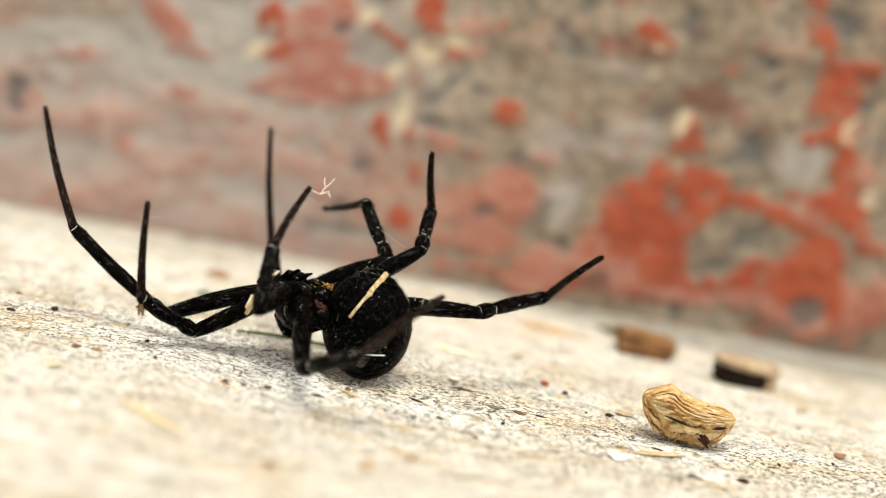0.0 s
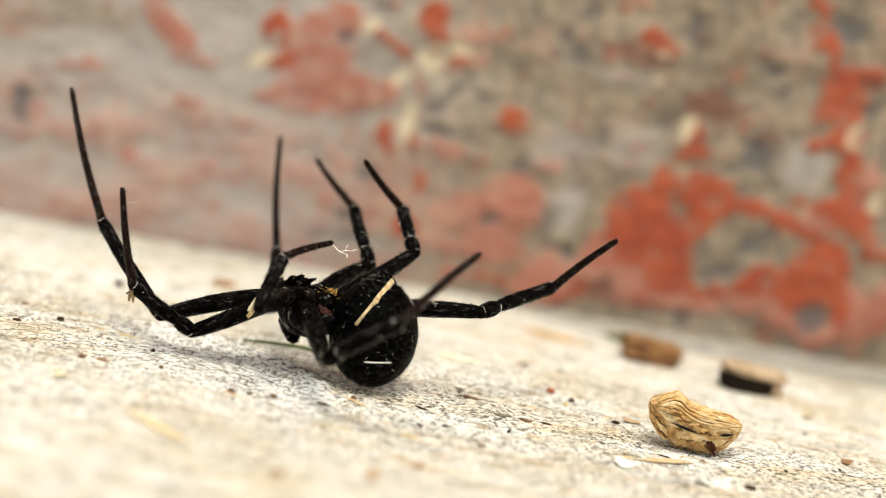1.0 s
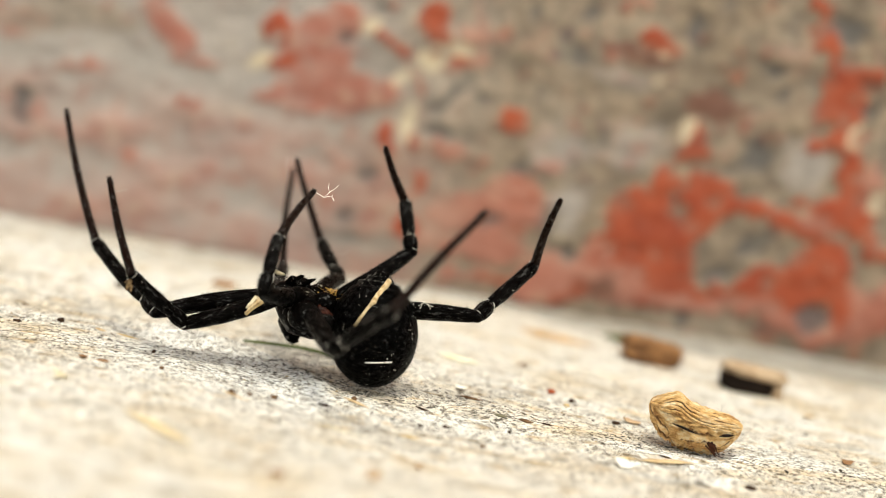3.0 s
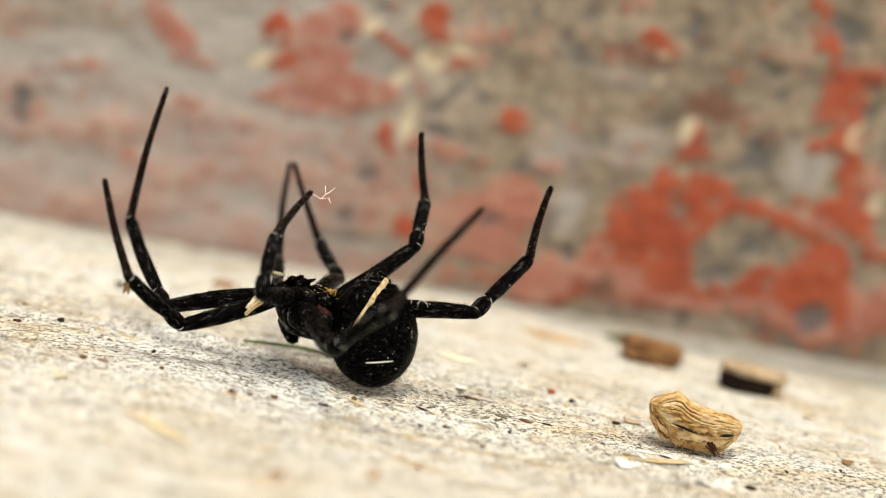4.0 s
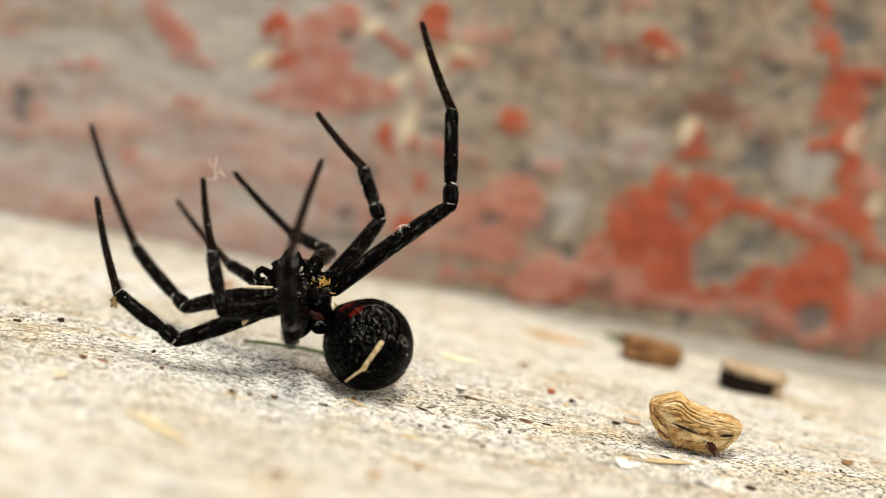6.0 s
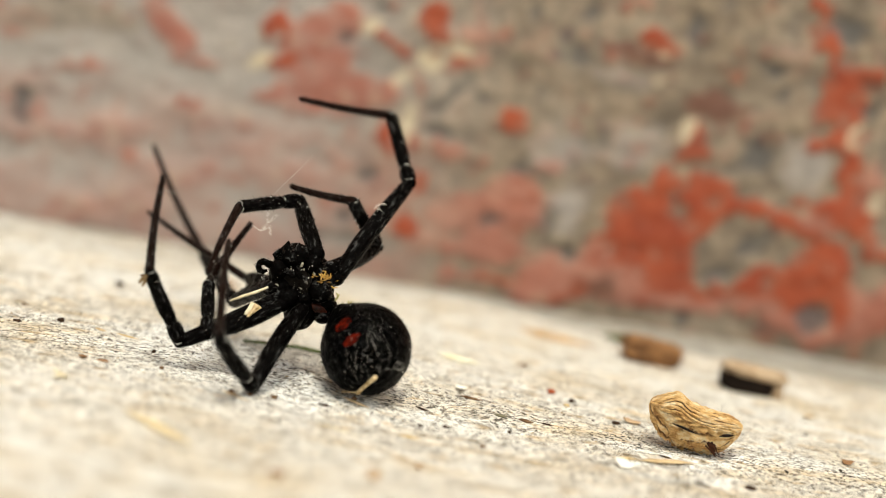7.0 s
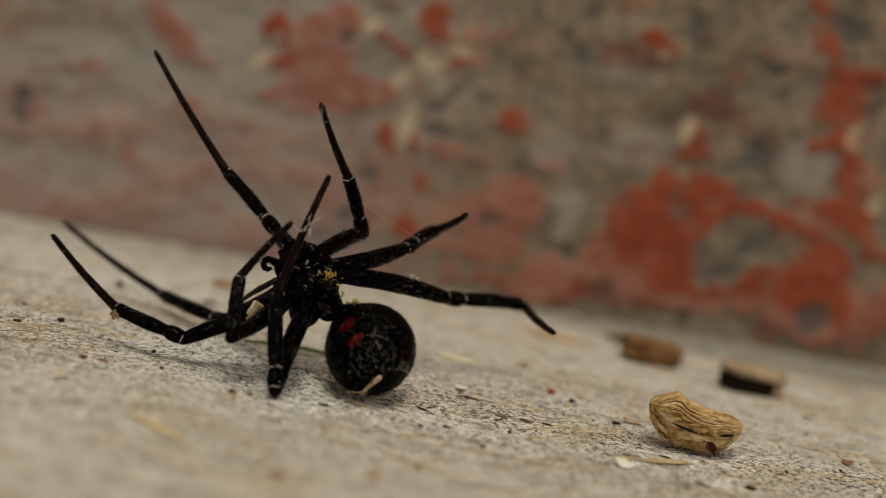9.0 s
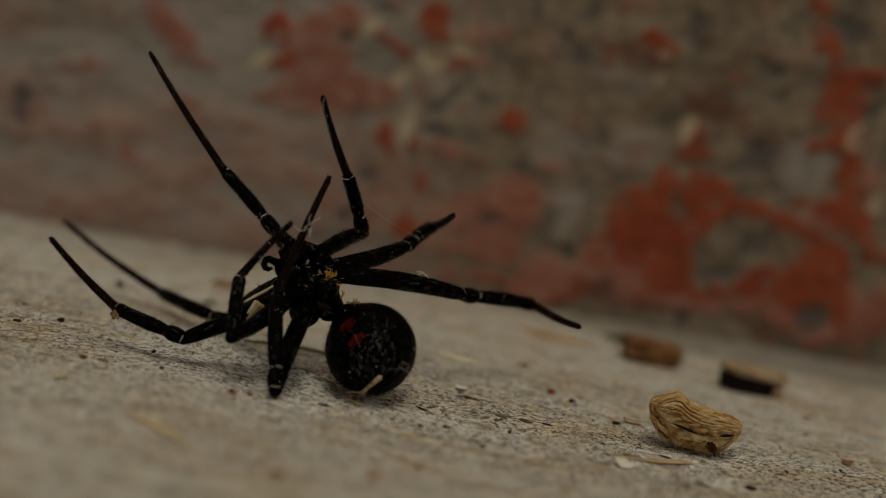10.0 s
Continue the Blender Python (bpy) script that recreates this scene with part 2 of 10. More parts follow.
def wear_at(x, y):
    """How far the surface is worn to its dark fibres and painted relief shade: most along one strip of the board."""
    d = y + 0.10 * x + 0.006 * noise.fractal(Vector((x * 55, y * 90, 2.0)), 1.0, 2.0, 3)
    thin = 1 - 0.20 * min(1.0, max(0.0, (0.002 - x) / 0.012))
    return 0.40 + 0.58 * thin * math.exp(-((d + 0.001) / (0.0105 if d > -0.001 else 0.014)) ** 2)


def build_ground():
    xs = axis_steps(-0.046, 0.056, 0.0004, 3.0)
    ys = axis_steps(-0.042, 0.044, 0.0004, 3.0)
    verts, faces = [], []
    for y in ys:
        for x in xs:
            z = 0.0
            if abs(x) < 0.08 and -0.08 < y < 0.08:
                z = 0.00022 * noise.noise(Vector((x * 60, y * 120, 0.3)))
                z += 0.00012 * noise.noise(Vector((x * 420, y * 1100, 1.7)))
                z += board_layer(x, y)[1]
            verts.append((x, y, z - 0.00012))
    w = len(xs)
    for j in range(len(ys) - 1):
        for i in range(w - 1):
            a = j * w + i
            faces.append((a, a + 1, a + 1 + w, a + w))
    me = mesh_of("ground", verts, faces, BOARD)
    dirt_grey = []
    for x, y, z in verts:
        # grey dirt along the wall, widest on the right
        edge = 0.0375 - 0.16 * min(max(x, -0.01), 0.06) - 0.02 * max(0.0, -x - 0.01)
        d = y - edge + 0.003 * noise.fractal(Vector((x * 90, y * 160, 4)), 1.0, 2.0, 3)
        t = min(1.0, max(0.0, (d + 0.0015) / 0.006))
        t = 0.8 * t * t * (3 - 2 * t)
        # on the left the board also greys faintly towards the wall
        u = min(1.0, max(0.0, (y - 0.026 + 0.004 * noise.fractal(Vector((x * 60, y * 90, 8)), 1.0, 2.0, 3)) / 0.012)) * min(1.0, max(0.0, 0.6 - x / 0.02))
        dirt_grey.append(max(t, 0.38 * u) if y < 0.3 else 0.0)
    at = me.color_attributes.new("dirt_grey", "FLOAT_COLOR", "POINT")
    at.data.foreach_set("color", np.repeat(np.array(dirt_grey, dtype=np.float32), 4))
    at = me.color_attributes.new("wear", "FLOAT_COLOR", "POINT")
    at.data.foreach_set("color", np.repeat(np.array([wear_at(v[0], v[1]) if abs(v[0]) < 0.2 and abs(v[1]) < 0.2 else 0.4 for v in verts], dtype=np.float32), 4))
    at = me.color_attributes.new("layer", "FLOAT_COLOR", "POINT")
    at.data.foreach_set("color", np.repeat(np.array([board_layer(v[0], v[1])[0] for v in verts], dtype=np.float32), 4))
    ob = new("ground", me)
    tagged(ob, "pale weathered board surface with dark fibres and stains", "ground", kind="structure")


build_ground()

# ---- wall ----
WALL_Y = 0.0415
PATCHES = {"red": [], "pink": [], "dark": [], "cream": [], "bare": [], "dull": [], "pale": [], "warm": []}


def patch(kind, x, z, half_length, half_width, angle, strength):
    """One worn patch of the wall: an ellipse in the wall's plane."""
    PATCHES[kind].append((x, z, half_length, half_width, radians(angle), strength))


patch("warm", -0.0363, 0.0200, 0.0103, 0.0024, 10, 0.55)
patch("pale", -0.0271, 0.0167, 0.0029, 0.0012, -46, 0.90)
patch("pale", -0.0216, 0.0220, 0.0016, 0.0024, 10, 0.70)
patch("pale", -0.0364, 0.0082, 0.0016, 0.0022, 10, 0.60)
patch("pale", -0.0190, 0.0173, 0.0022, 0.0027, 10, 0.50)
patch("pale", -0.0272, 0.0137, 0.0033, 0.0014, 10, 0.50)
patch("pale", -0.0382, 0.0011, 0.0022, 0.0017, 10, 0.50)
patch("pale", -0.0275, 0.0039, 0.0044, 0.0014, 0, 0.50)
patch("pink", -0.0260, 0.0205, 0.0035, 0.0015, -43, 1.00)
patch("pink", -0.0228, 0.0175, 0.0021, 0.0009, -2, 0.90)
patch("pink", -0.0335, 0.0154, 0.0034, 0.0007, 7, 0.60)
patch("pink", -0.0407, 0.0176, 0.0018, 0.0011, -10, 0.45)
patch("pink", -0.0410, 0.0116, 0.0007, 0.0007, 10, 0.90)
patch("dark", -0.0389, 0.0115, 0.0012, 0.0012, 10, 1.00)
patch("dark", -0.0367, 0.0123, 0.0019, 0.0005, 10, 0.60)
patch("dark", -0.0388, 0.0099, 0.0009, 0.0013, 10, 0.60)
patch("pink", -0.0322, 0.0097, 0.0018, 0.0007, -52, 0.60)
patch("pink", -0.0269, 0.0098, 0.0061, 0.0005, 6, 0.60)
patch("pink", -0.0225, 0.0081, 0.0120, 0.0026, 6, 0.52)
patch("pink", -0.0344, 0.0060, 0.0038, 0.0013, 4, 0.50)
patch("dark", -0.0278, 0.0084, 0.0023, 0.0006, 10, 0.35)
patch("dark", -0.0358, 0.0077, 0.0008, 0.0020, 10, 0.25)
patch("pink", -0.0235, 0.0031, 0.0033, 0.0013, 10, 0.50)
patch("pink", -0.0368, 0.0031, 0.0044, 0.0011, 4, 0.40)
patch("red", -0.0160, 0.0224, 0.0013, 0.0012, 10, 1.00)
patch("red", -0.0146, 0.0193, 0.0013, 0.0009, 0, 0.70)
patch("red", -0.0151, 0.0210, 0.0006, 0.0011, 10, 0.40)
patch("pink", -0.0121, 0.0204, 0.0041, 0.0035, 10, 1.00)
patch("pink", -0.0104, 0.0238, 0.0033, 0.0018, 10, 1.00)
patch("pink", -0.0098, 0.0168, 0.0061, 0.0019, 10, 1.00)
patch("pink", -0.0143, 0.0159, 0.0025, 0.0010, 10, 0.90)
patch("pink", -0.0068, 0.0183, 0.0032, 0.0012, 5, 0.85)
patch("cream", -0.0169, 0.0188, 0.0011, 0.0014, -51, 0.75)
patch("cream", -0.0169, 0.0215, 0.0007, 0.0016, -81, 0.40)
patch("dark", -0.0090, 0.0225, 0.0008, 0.0007, 10, 0.75)
patch("cream", -0.0072, 0.0238, 0.0008, 0.0009, 10, 0.70)
patch("dark", -0.0066, 0.0259, 0.0008, 0.0008, 10, 0.80)
patch("red", -0.0055, 0.0261, 0.0008, 0.0006, 10, 0.60)
patch("red", -0.0045, 0.0224, 0.0020, 0.0006, -40, 0.90)
patch("cream", -0.0035, 0.0255, 0.0013, 0.0017, 10, 0.40)
patch("cream", -0.0014, 0.0214, 0.0014, 0.0013, 10, 0.75)
patch("cream", -0.0035, 0.0195, 0.0008, 0.0011, 10, 0.60)
patch("red", -0.0010, 0.0256, 0.0019, 0.0011, -68, 1.00)
patch("pink", 0.0029, 0.0258, 0.0016, 0.0023, 10, 0.45)
patch("cream", 0.0015, 0.0234, 0.0016, 0.0009, -5, 1.00)
patch("red", 0.0014, 0.0219, 0.0017, 0.0006, -8, 0.95)
patch("pink", 0.0013, 0.0208, 0.0014, 0.0005, 0, 0.80)
patch("red", -0.0020, 0.0194, 0.0015, 0.0004, -40, 0.70)
patch("pink", 0.0038, 0.0221, 0.0011, 0.0011, 10, 0.60)
patch("dark", 0.0016, 0.0191, 0.0028, 0.0005, 50, 0.75)
patch("dark", 0.0044, 0.0191, 0.0011, 0.0006, 10, 0.75)
patch("dark", 0.0011, 0.0152, 0.0012, 0.0009, 10, 0.85)
patch("cream", -0.0021, 0.0156, 0.0017, 0.0008, -98, 1.00)
patch("red", -0.0009, 0.0141, 0.0007, 0.0006, 10, 0.90)
patch("red", -0.0041, 0.0139, 0.0015, 0.0008, -75, 0.90)
patch("dark", -0.0051, 0.0100, 0.0013, 0.0009, 10, 1.00)
patch("pink", 0.0024, 0.0134, 0.0017, 0.0010, 10, 0.90)
patch("pink", -0.0078, 0.0099, 0.0013, 0.0015, 10, 0.80)
patch("pink", -0.0114, 0.0097, 0.0015, 0.0011, 10, 0.80)
patch("pink", -0.0053, 0.0087, 0.0022, 0.0011, 10, 0.75)
patch("red", -0.0000, 0.0099, 0.0008, 0.0010, 10, 0.65)
patch("dark", -0.0069, 0.0055, 0.0010, 0.0010, 10, 0.65)
patch("pink", 0.0058, 0.0076, 0.0061, 0.0025, 10, 1.00)
patch("pink", 0.0090, 0.0095, 0.0033, 0.0028, 10, 1.00)
patch("red", -0.0007, 0.0054, 0.0013, 0.0012, 10, 0.60)
patch("red", 0.0102, 0.0109, 0.0012, 0.0016, 10, 0.40)
patch("dark", 0.0074, 0.0075, 0.0015, 0.0009, 10, 0.80)
patch("bare", -0.0085, 0.0139, 0.0018, 0.0012, 10, 0.60)
patch("red", 0.0077, 0.0174, 0.0011, 0.0010, 10, 1.00)
patch("dark", 0.0075, 0.0279, 0.0012, 0.0011, 10, 0.65)
patch("dark", 0.0127, 0.0248, 0.0017, 0.0018, -30, 0.75)
patch("dark", 0.0131, 0.0289, 0.0013, 0.0008, 10, 0.75)
patch("dark", 0.0097, 0.0134, 0.0013, 0.0011, 10, 0.45)
patch("dark", 0.0126, 0.0091, 0.0007, 0.0024, 10, 0.50)
patch("dark", 0.0035, 0.0271, 0.0007, 0.0014, 10, 0.45)
patch("pink", 0.0130, 0.0141, 0.0023, 0.0008, 10, 0.38)
patch("bare", 0.0151, 0.0084, 0.0022, 0.0039, 10, 0.80)
patch("pink", 0.0178, 0.0306, 0.0013, 0.0004, 10, 0.80)
patch("red", 0.0198, 0.0274, 0.0025, 0.0008, -18, 1.00)
patch("dull", 0.0186, 0.0257, 0.0035, 0.0007, -6, 0.95)
patch("dark", 0.0237, 0.0289, 0.0009, 0.0017, 10, 0.85)
patch("dull", 0.0264, 0.0255, 0.0007, 0.0006, 10, 0.60)
patch("cream", 0.0208, 0.0238, 0.0008, 0.0005, 10, 0.60)
patch("dark", 0.0309, 0.0263, 0.0016, 0.0009, 10, 0.85)
patch("dark", 0.0325, 0.0242, 0.0009, 0.0008, 10, 0.60)
patch("dark", 0.0258, 0.0318, 0.0014, 0.0004, 10, 0.50)
patch("dull", 0.0265, 0.0220, 0.0035, 0.0012, 2, 1.00)
patch("cream", 0.0244, 0.0195, 0.0009, 0.0008, 10, 1.00)
patch("red", 0.0258, 0.0186, 0.0016, 0.0009, -69, 0.75)
patch("red", 0.0247, 0.0172, 0.0012, 0.0008, 10, 0.50)
patch("dark", 0.0311, 0.0181, 0.0023, 0.0015, 10, 1.00)
patch("dark", 0.0295, 0.0165, 0.0014, 0.0010, 10, 0.50)
patch("pale", 0.0361, 0.0177, 0.0031, 0.0026, 10, 0.50)
patch("dark", 0.0157, 0.0173, 0.0017, 0.0007, 45, 0.60)
patch("dark", 0.0174, 0.0221, 0.0018, 0.0011, 10, 0.35)
patch("red", 0.0225, 0.0141, 0.0018, 0.0009, 66, 1.00)
patch("red", 0.0216, 0.0118, 0.0026, 0.0014, 51, 1.00)
patch("red", 0.0209, 0.0099, 0.0031, 0.0018, 36, 1.00)
patch("red", 0.0185, 0.0079, 0.0023, 0.0006, 22, 1.00)
patch("red", 0.0228, 0.0086, 0.0033, 0.0023, 10, 1.00)
patch("red", 0.0263, 0.0081, 0.0034, 0.0013, -73, 1.00)
patch("red", 0.0278, 0.0144, 0.0023, 0.0012, -18, 1.00)
patch("red", 0.0255, 0.0151, 0.0013, 0.0010, 10, 0.70)
patch("red", 0.0290, 0.0128, 0.0014, 0.0015, 10, 1.00)
patch("red", 0.0273, 0.0111, 0.0015, 0.0017, 10, 0.90)
patch("red", 0.0246, 0.0062, 0.0022, 0.0017, 10, 0.80)
patch("bare", 0.0241, 0.0130, 0.0014, 0.0008, -15, 0.45)
patch("dark", 0.0243, 0.0129, 0.0011, 0.0005, -15, 0.50)
patch("red", 0.0323, 0.0132, 0.0039, 0.0007, 3, 1.00)
patch("red", 0.0361, 0.0125, 0.0026, 0.0007, -15, 1.00)
patch("red", 0.0385, 0.0112, 0.0022, 0.0006, -20, 0.90)
patch("red", 0.0377, 0.0145, 0.0025, 0.0005, 6, 1.00)
patch("pink", 0.0383, 0.0129, 0.0028, 0.0011, -2, 1.00)
patch("red", 0.0413, 0.0133, 0.0024, 0.0010, -34, 1.00)
patch("red", 0.0439, 0.0111, 0.0022, 0.0012, -49, 0.90)
patch("red", 0.0405, 0.0168, 0.0035, 0.0008, -74, 1.00)
patch("red", 0.0390, 0.0212, 0.0035, 0.0011, -70, 1.00)
patch("red", 0.0389, 0.0237, 0.0017, 0.0013, 10, 1.00)
patch("red", 0.0393, 0.0275, 0.0024, 0.0010, 20, 1.00)
patch("dull", 0.0408, 0.0263, 0.0016, 0.0010, 10, 0.80)
patch("red", 0.0356, 0.0292, 0.0023, 0.0005, -60, 1.00)
patch("red", 0.0344, 0.0329, 0.0013, 0.0007, -49, 1.00)
patch("red", 0.0370, 0.0203, 0.0013, 0.0004, 25, 0.80)
patch("red", 0.0370, 0.0252, 0.0009, 0.0016, 10, 0.50)
patch("dark", 0.0374, 0.0310, 0.0019, 0.0016, 10, 0.85)
patch("dark", 0.0407, 0.0241, 0.0016, 0.0005, 15, 0.80)
patch("dark", 0.0430, 0.0205, 0.0007, 0.0023, 10, 0.80)
patch("dark", 0.0352, 0.0257, 0.0006, 0.0016, 10, 0.50)
patch("dark", 0.0322, 0.0312, 0.0007, 0.0021, 10, 0.40)
patch("cream", 0.0403, 0.0219, 0.0015, 0.0006, 46, 0.80)
patch("pink", 0.0424, 0.0176, 0.0014, 0.0019, 10, 0.80)
patch("cream", 0.0435, 0.0156, 0.0009, 0.0015, 10, 0.50)
patch("bare", 0.0316, 0.0093, 0.0045, 0.0019, 14, 1.00)
patch("bare", 0.0293, 0.0070, 0.0022, 0.0014, 36, 1.00)
patch("dark", 0.0328, 0.0100, 0.0022, 0.0009, 51, 0.95)
patch("dark", 0.0296, 0.0063, 0.0021, 0.0007, 20, 0.50)
patch("red", 0.0312, 0.0050, 0.0050, 0.0006, 13, 1.00)
patch("red", 0.0369, 0.0071, 0.0050, 0.0012, 17, 1.00)
patch("red", 0.0390, 0.0092, 0.0025, 0.0011, 20, 1.00)
patch("red", 0.0410, 0.0080, 0.0016, 0.0031, 10, 1.00)
patch("red", 0.0386, 0.0056, 0.0031, 0.0011, 21, 1.00)
patch("pink", 0.0344, 0.0043, 0.0034, 0.0007, 10, 0.90)
patch("pink", 0.0218, 0.0052, 0.0036, 0.0023, 10, 1.00)
patch("pink", 0.0200, 0.0030, 0.0033, 0.0018, 0, 1.00)
patch("pink", 0.0138, 0.0031, 0.0038, 0.0021, 0, 1.00)
patch("pink", 0.0254, 0.0035, 0.0033, 0.0013, 0, 1.00)
patch("pink", 0.0288, 0.0032, 0.0033, 0.0009, 5, 0.80)
patch("red", 0.0150, 0.0015, 0.0022, 0.0004, 6, 0.80)
patch("red", 0.0169, 0.0074, 0.0013, 0.0005, 0, 0.80)
patch("red", 0.0240, 0.0021, 0.0020, 0.0004, -10, 0.50)
patch("dull", 0.0183, 0.0029, 0.0020, 0.0011, 10, 0.85)
patch("dark", 0.0151, 0.0055, 0.0014, 0.0006, 0, 0.80)
patch("pink", 0.0240, 0.0094, 0.0010, 0.0009, 10, 1.00)
patch("cream", 0.0143, 0.0072, 0.0013, 0.0008, 10, 0.50)
patch("dark", 0.0396, 0.0036, 0.0014, 0.0010, 10, 1.00)
patch("pink", 0.0396, 0.0026, 0.0034, 0.0017, 2, 0.85)
patch("pink", 0.0436, 0.0045, 0.0025, 0.0028, 10, 0.90)
patch("red", 0.0418, 0.0050, 0.0013, 0.0022, 10, 0.60)
patch("pink", 0.0461, 0.0058, 0.0016, 0.0033, 10, 0.90)
patch("bare", 0.0450, 0.0088, 0.0012, 0.0016, 10, 0.80)
patch("dark", 0.0271, 0.0017, 0.0009, 0.0010, 10, 0.80)
patch("dark", 0.0328, 0.0017, 0.0019, 0.0006, 2, 0.50)
patch("dark", 0.0355, 0.0013, 0.0012, 0.0006, 2, 0.70)
patch("bare", 0.0166, 0.0003, 0.0049, 0.0006, 5, 1.00)
patch("bare", 0.0292, 0.0012, 0.0060, 0.0006, 2, 1.00)
patch("bare", -0.0046, 0.0035, 0.0049, 0.0012, 7, 0.80)
patch("dark", -0.0068, 0.0033, 0.0038, 0.0009, 7, 0.50)
patch("pink", -0.0126, 0.0046, 0.0033, 0.0017, 10, 0.40)
patch("pink", -0.0011, 0.0027, 0.0033, 0.0012, 2, 0.50)
patch("pink", 0.0057, 0.0016, 0.0038, 0.0010, 2, 0.70)
patch("bare", 0.0090, -0.0009, 0.0033, 0.0008, 2, 0.90)
patch("pink", 0.0185, 0.0050, 0.0033, 0.0021, 10, 1.00)
patch("pink", 0.0161, 0.0026, 0.0046, 0.0015, 4, 1.00)
patch("red", 0.0272, 0.0042, 0.0034, 0.0009, 2, 0.85)
patch("red", 0.0215, 0.0066, 0.0038, 0.0017, 10, 0.50)
patch("pink", 0.0321, 0.0034, 0.0050, 0.0010, 4, 0.95)
patch("red", 0.0350, 0.0056, 0.0033, 0.0009, 10, 0.90)
patch("pink", 0.0377, 0.0034, 0.0033, 0.0014, 2, 0.90)
patch("pink", 0.0013, 0.0048, 0.0033, 0.0013, 4, 0.70)
patch("pink", 0.0074, 0.0048, 0.0049, 0.0017, 2, 0.90)
patch("red", 0.0091, 0.0017, 0.0022, 0.0006, 2, 0.50)
patch("pink", 0.0120, 0.0010, 0.0033, 0.0007, 4, 0.80)
patch("red", 0.0358, 0.0306, 0.0030, 0.0006, -68, 1.00)
patch("red", 0.0385, 0.0255, 0.0027, 0.0013, -63, 1.00)
patch("red", 0.0402, 0.0192, 0.0038, 0.0010, -74, 1.00)
patch("red", 0.0422, 0.0141, 0.0028, 0.0012, -63, 1.00)
patch("red", 0.0402, 0.0277, 0.0018, 0.0010, 10, 0.90)
patch("red", 0.0238, 0.0133, 0.0022, 0.0010, 71, 0.60)
patch("red", 0.0261, 0.0126, 0.0016, 0.0012, 10, 0.70)
patch("cream", 0.0208, 0.0264, 0.0009, 0.0005, 10, 0.50)
patch("cream", -0.0009, 0.0210, 0.0012, 0.0009, -20, 0.90)
patch("cream", 0.0012, 0.0233, 0.0018, 0.0007, -2, 1.00)
patch("cream", -0.0022, 0.0161, 0.0012, 0.0007, -90, 1.00)
patch("cream", -0.0064, 0.0239, 0.0006, 0.0009, 10, 0.80)
patch("pale", -0.0252, 0.0151, 0.0032, 0.0013, -10, 0.80)
patch("pale", -0.0303, 0.0120, 0.0038, 0.0010, 5, 0.60)
patch("pale", -0.0334, 0.0025, 0.0060, 0.0012, 4, 0.70)
patch("pale", -0.0194, 0.0202, 0.0014, 0.0025, 10, 0.70)
patch("dark", -0.0397, 0.0120, 0.0014, 0.0008, 10, 1.00)
patch("dark", 0.0117, 0.0265, 0.0012, 0.0007, 40, 0.80)
patch("dark", 0.0098, 0.0205, 0.0014, 0.0006, -10, 0.50)
patch("dark", 0.0241, 0.0281, 0.0008, 0.0013, 10, 0.80)
patch("pale", 0.0130, 0.0155, 0.0035, 0.0028, 10, 0.75)
patch("pale", 0.0145, 0.0100, 0.0022, 0.0034, 10, 0.80)
patch("pale", 0.0200, 0.0170, 0.0040, 0.0030, 0, 0.60)
patch("pale", 0.0360, 0.0180, 0.0030, 0.0028, 10, 0.90)
patch("pale", 0.0170, 0.0230, 0.0040, 0.0014, 0, 0.50)


def patch_field(kind, X, Z):
    out = np.zeros_like(X)
    for x, z, a, b, ang, s in PATCHES[kind]:
        dx, dz = X - x, Z - z
        u = (dx * math.cos(ang) + dz * math.sin(ang)) / a
        v = (-dx * math.sin(ang) + dz * math.cos(ang)) / b
        out = np.maximum(out, s * np.clip(1.6 * (1.25 - np.sqrt(u * u + v * v)), 0, 1.25))
    return out


def step(v, lo, hi):
    t = np.clip((v - lo) / (hi - lo), 0, 1)
    return t * t * (3 - 2 * t)


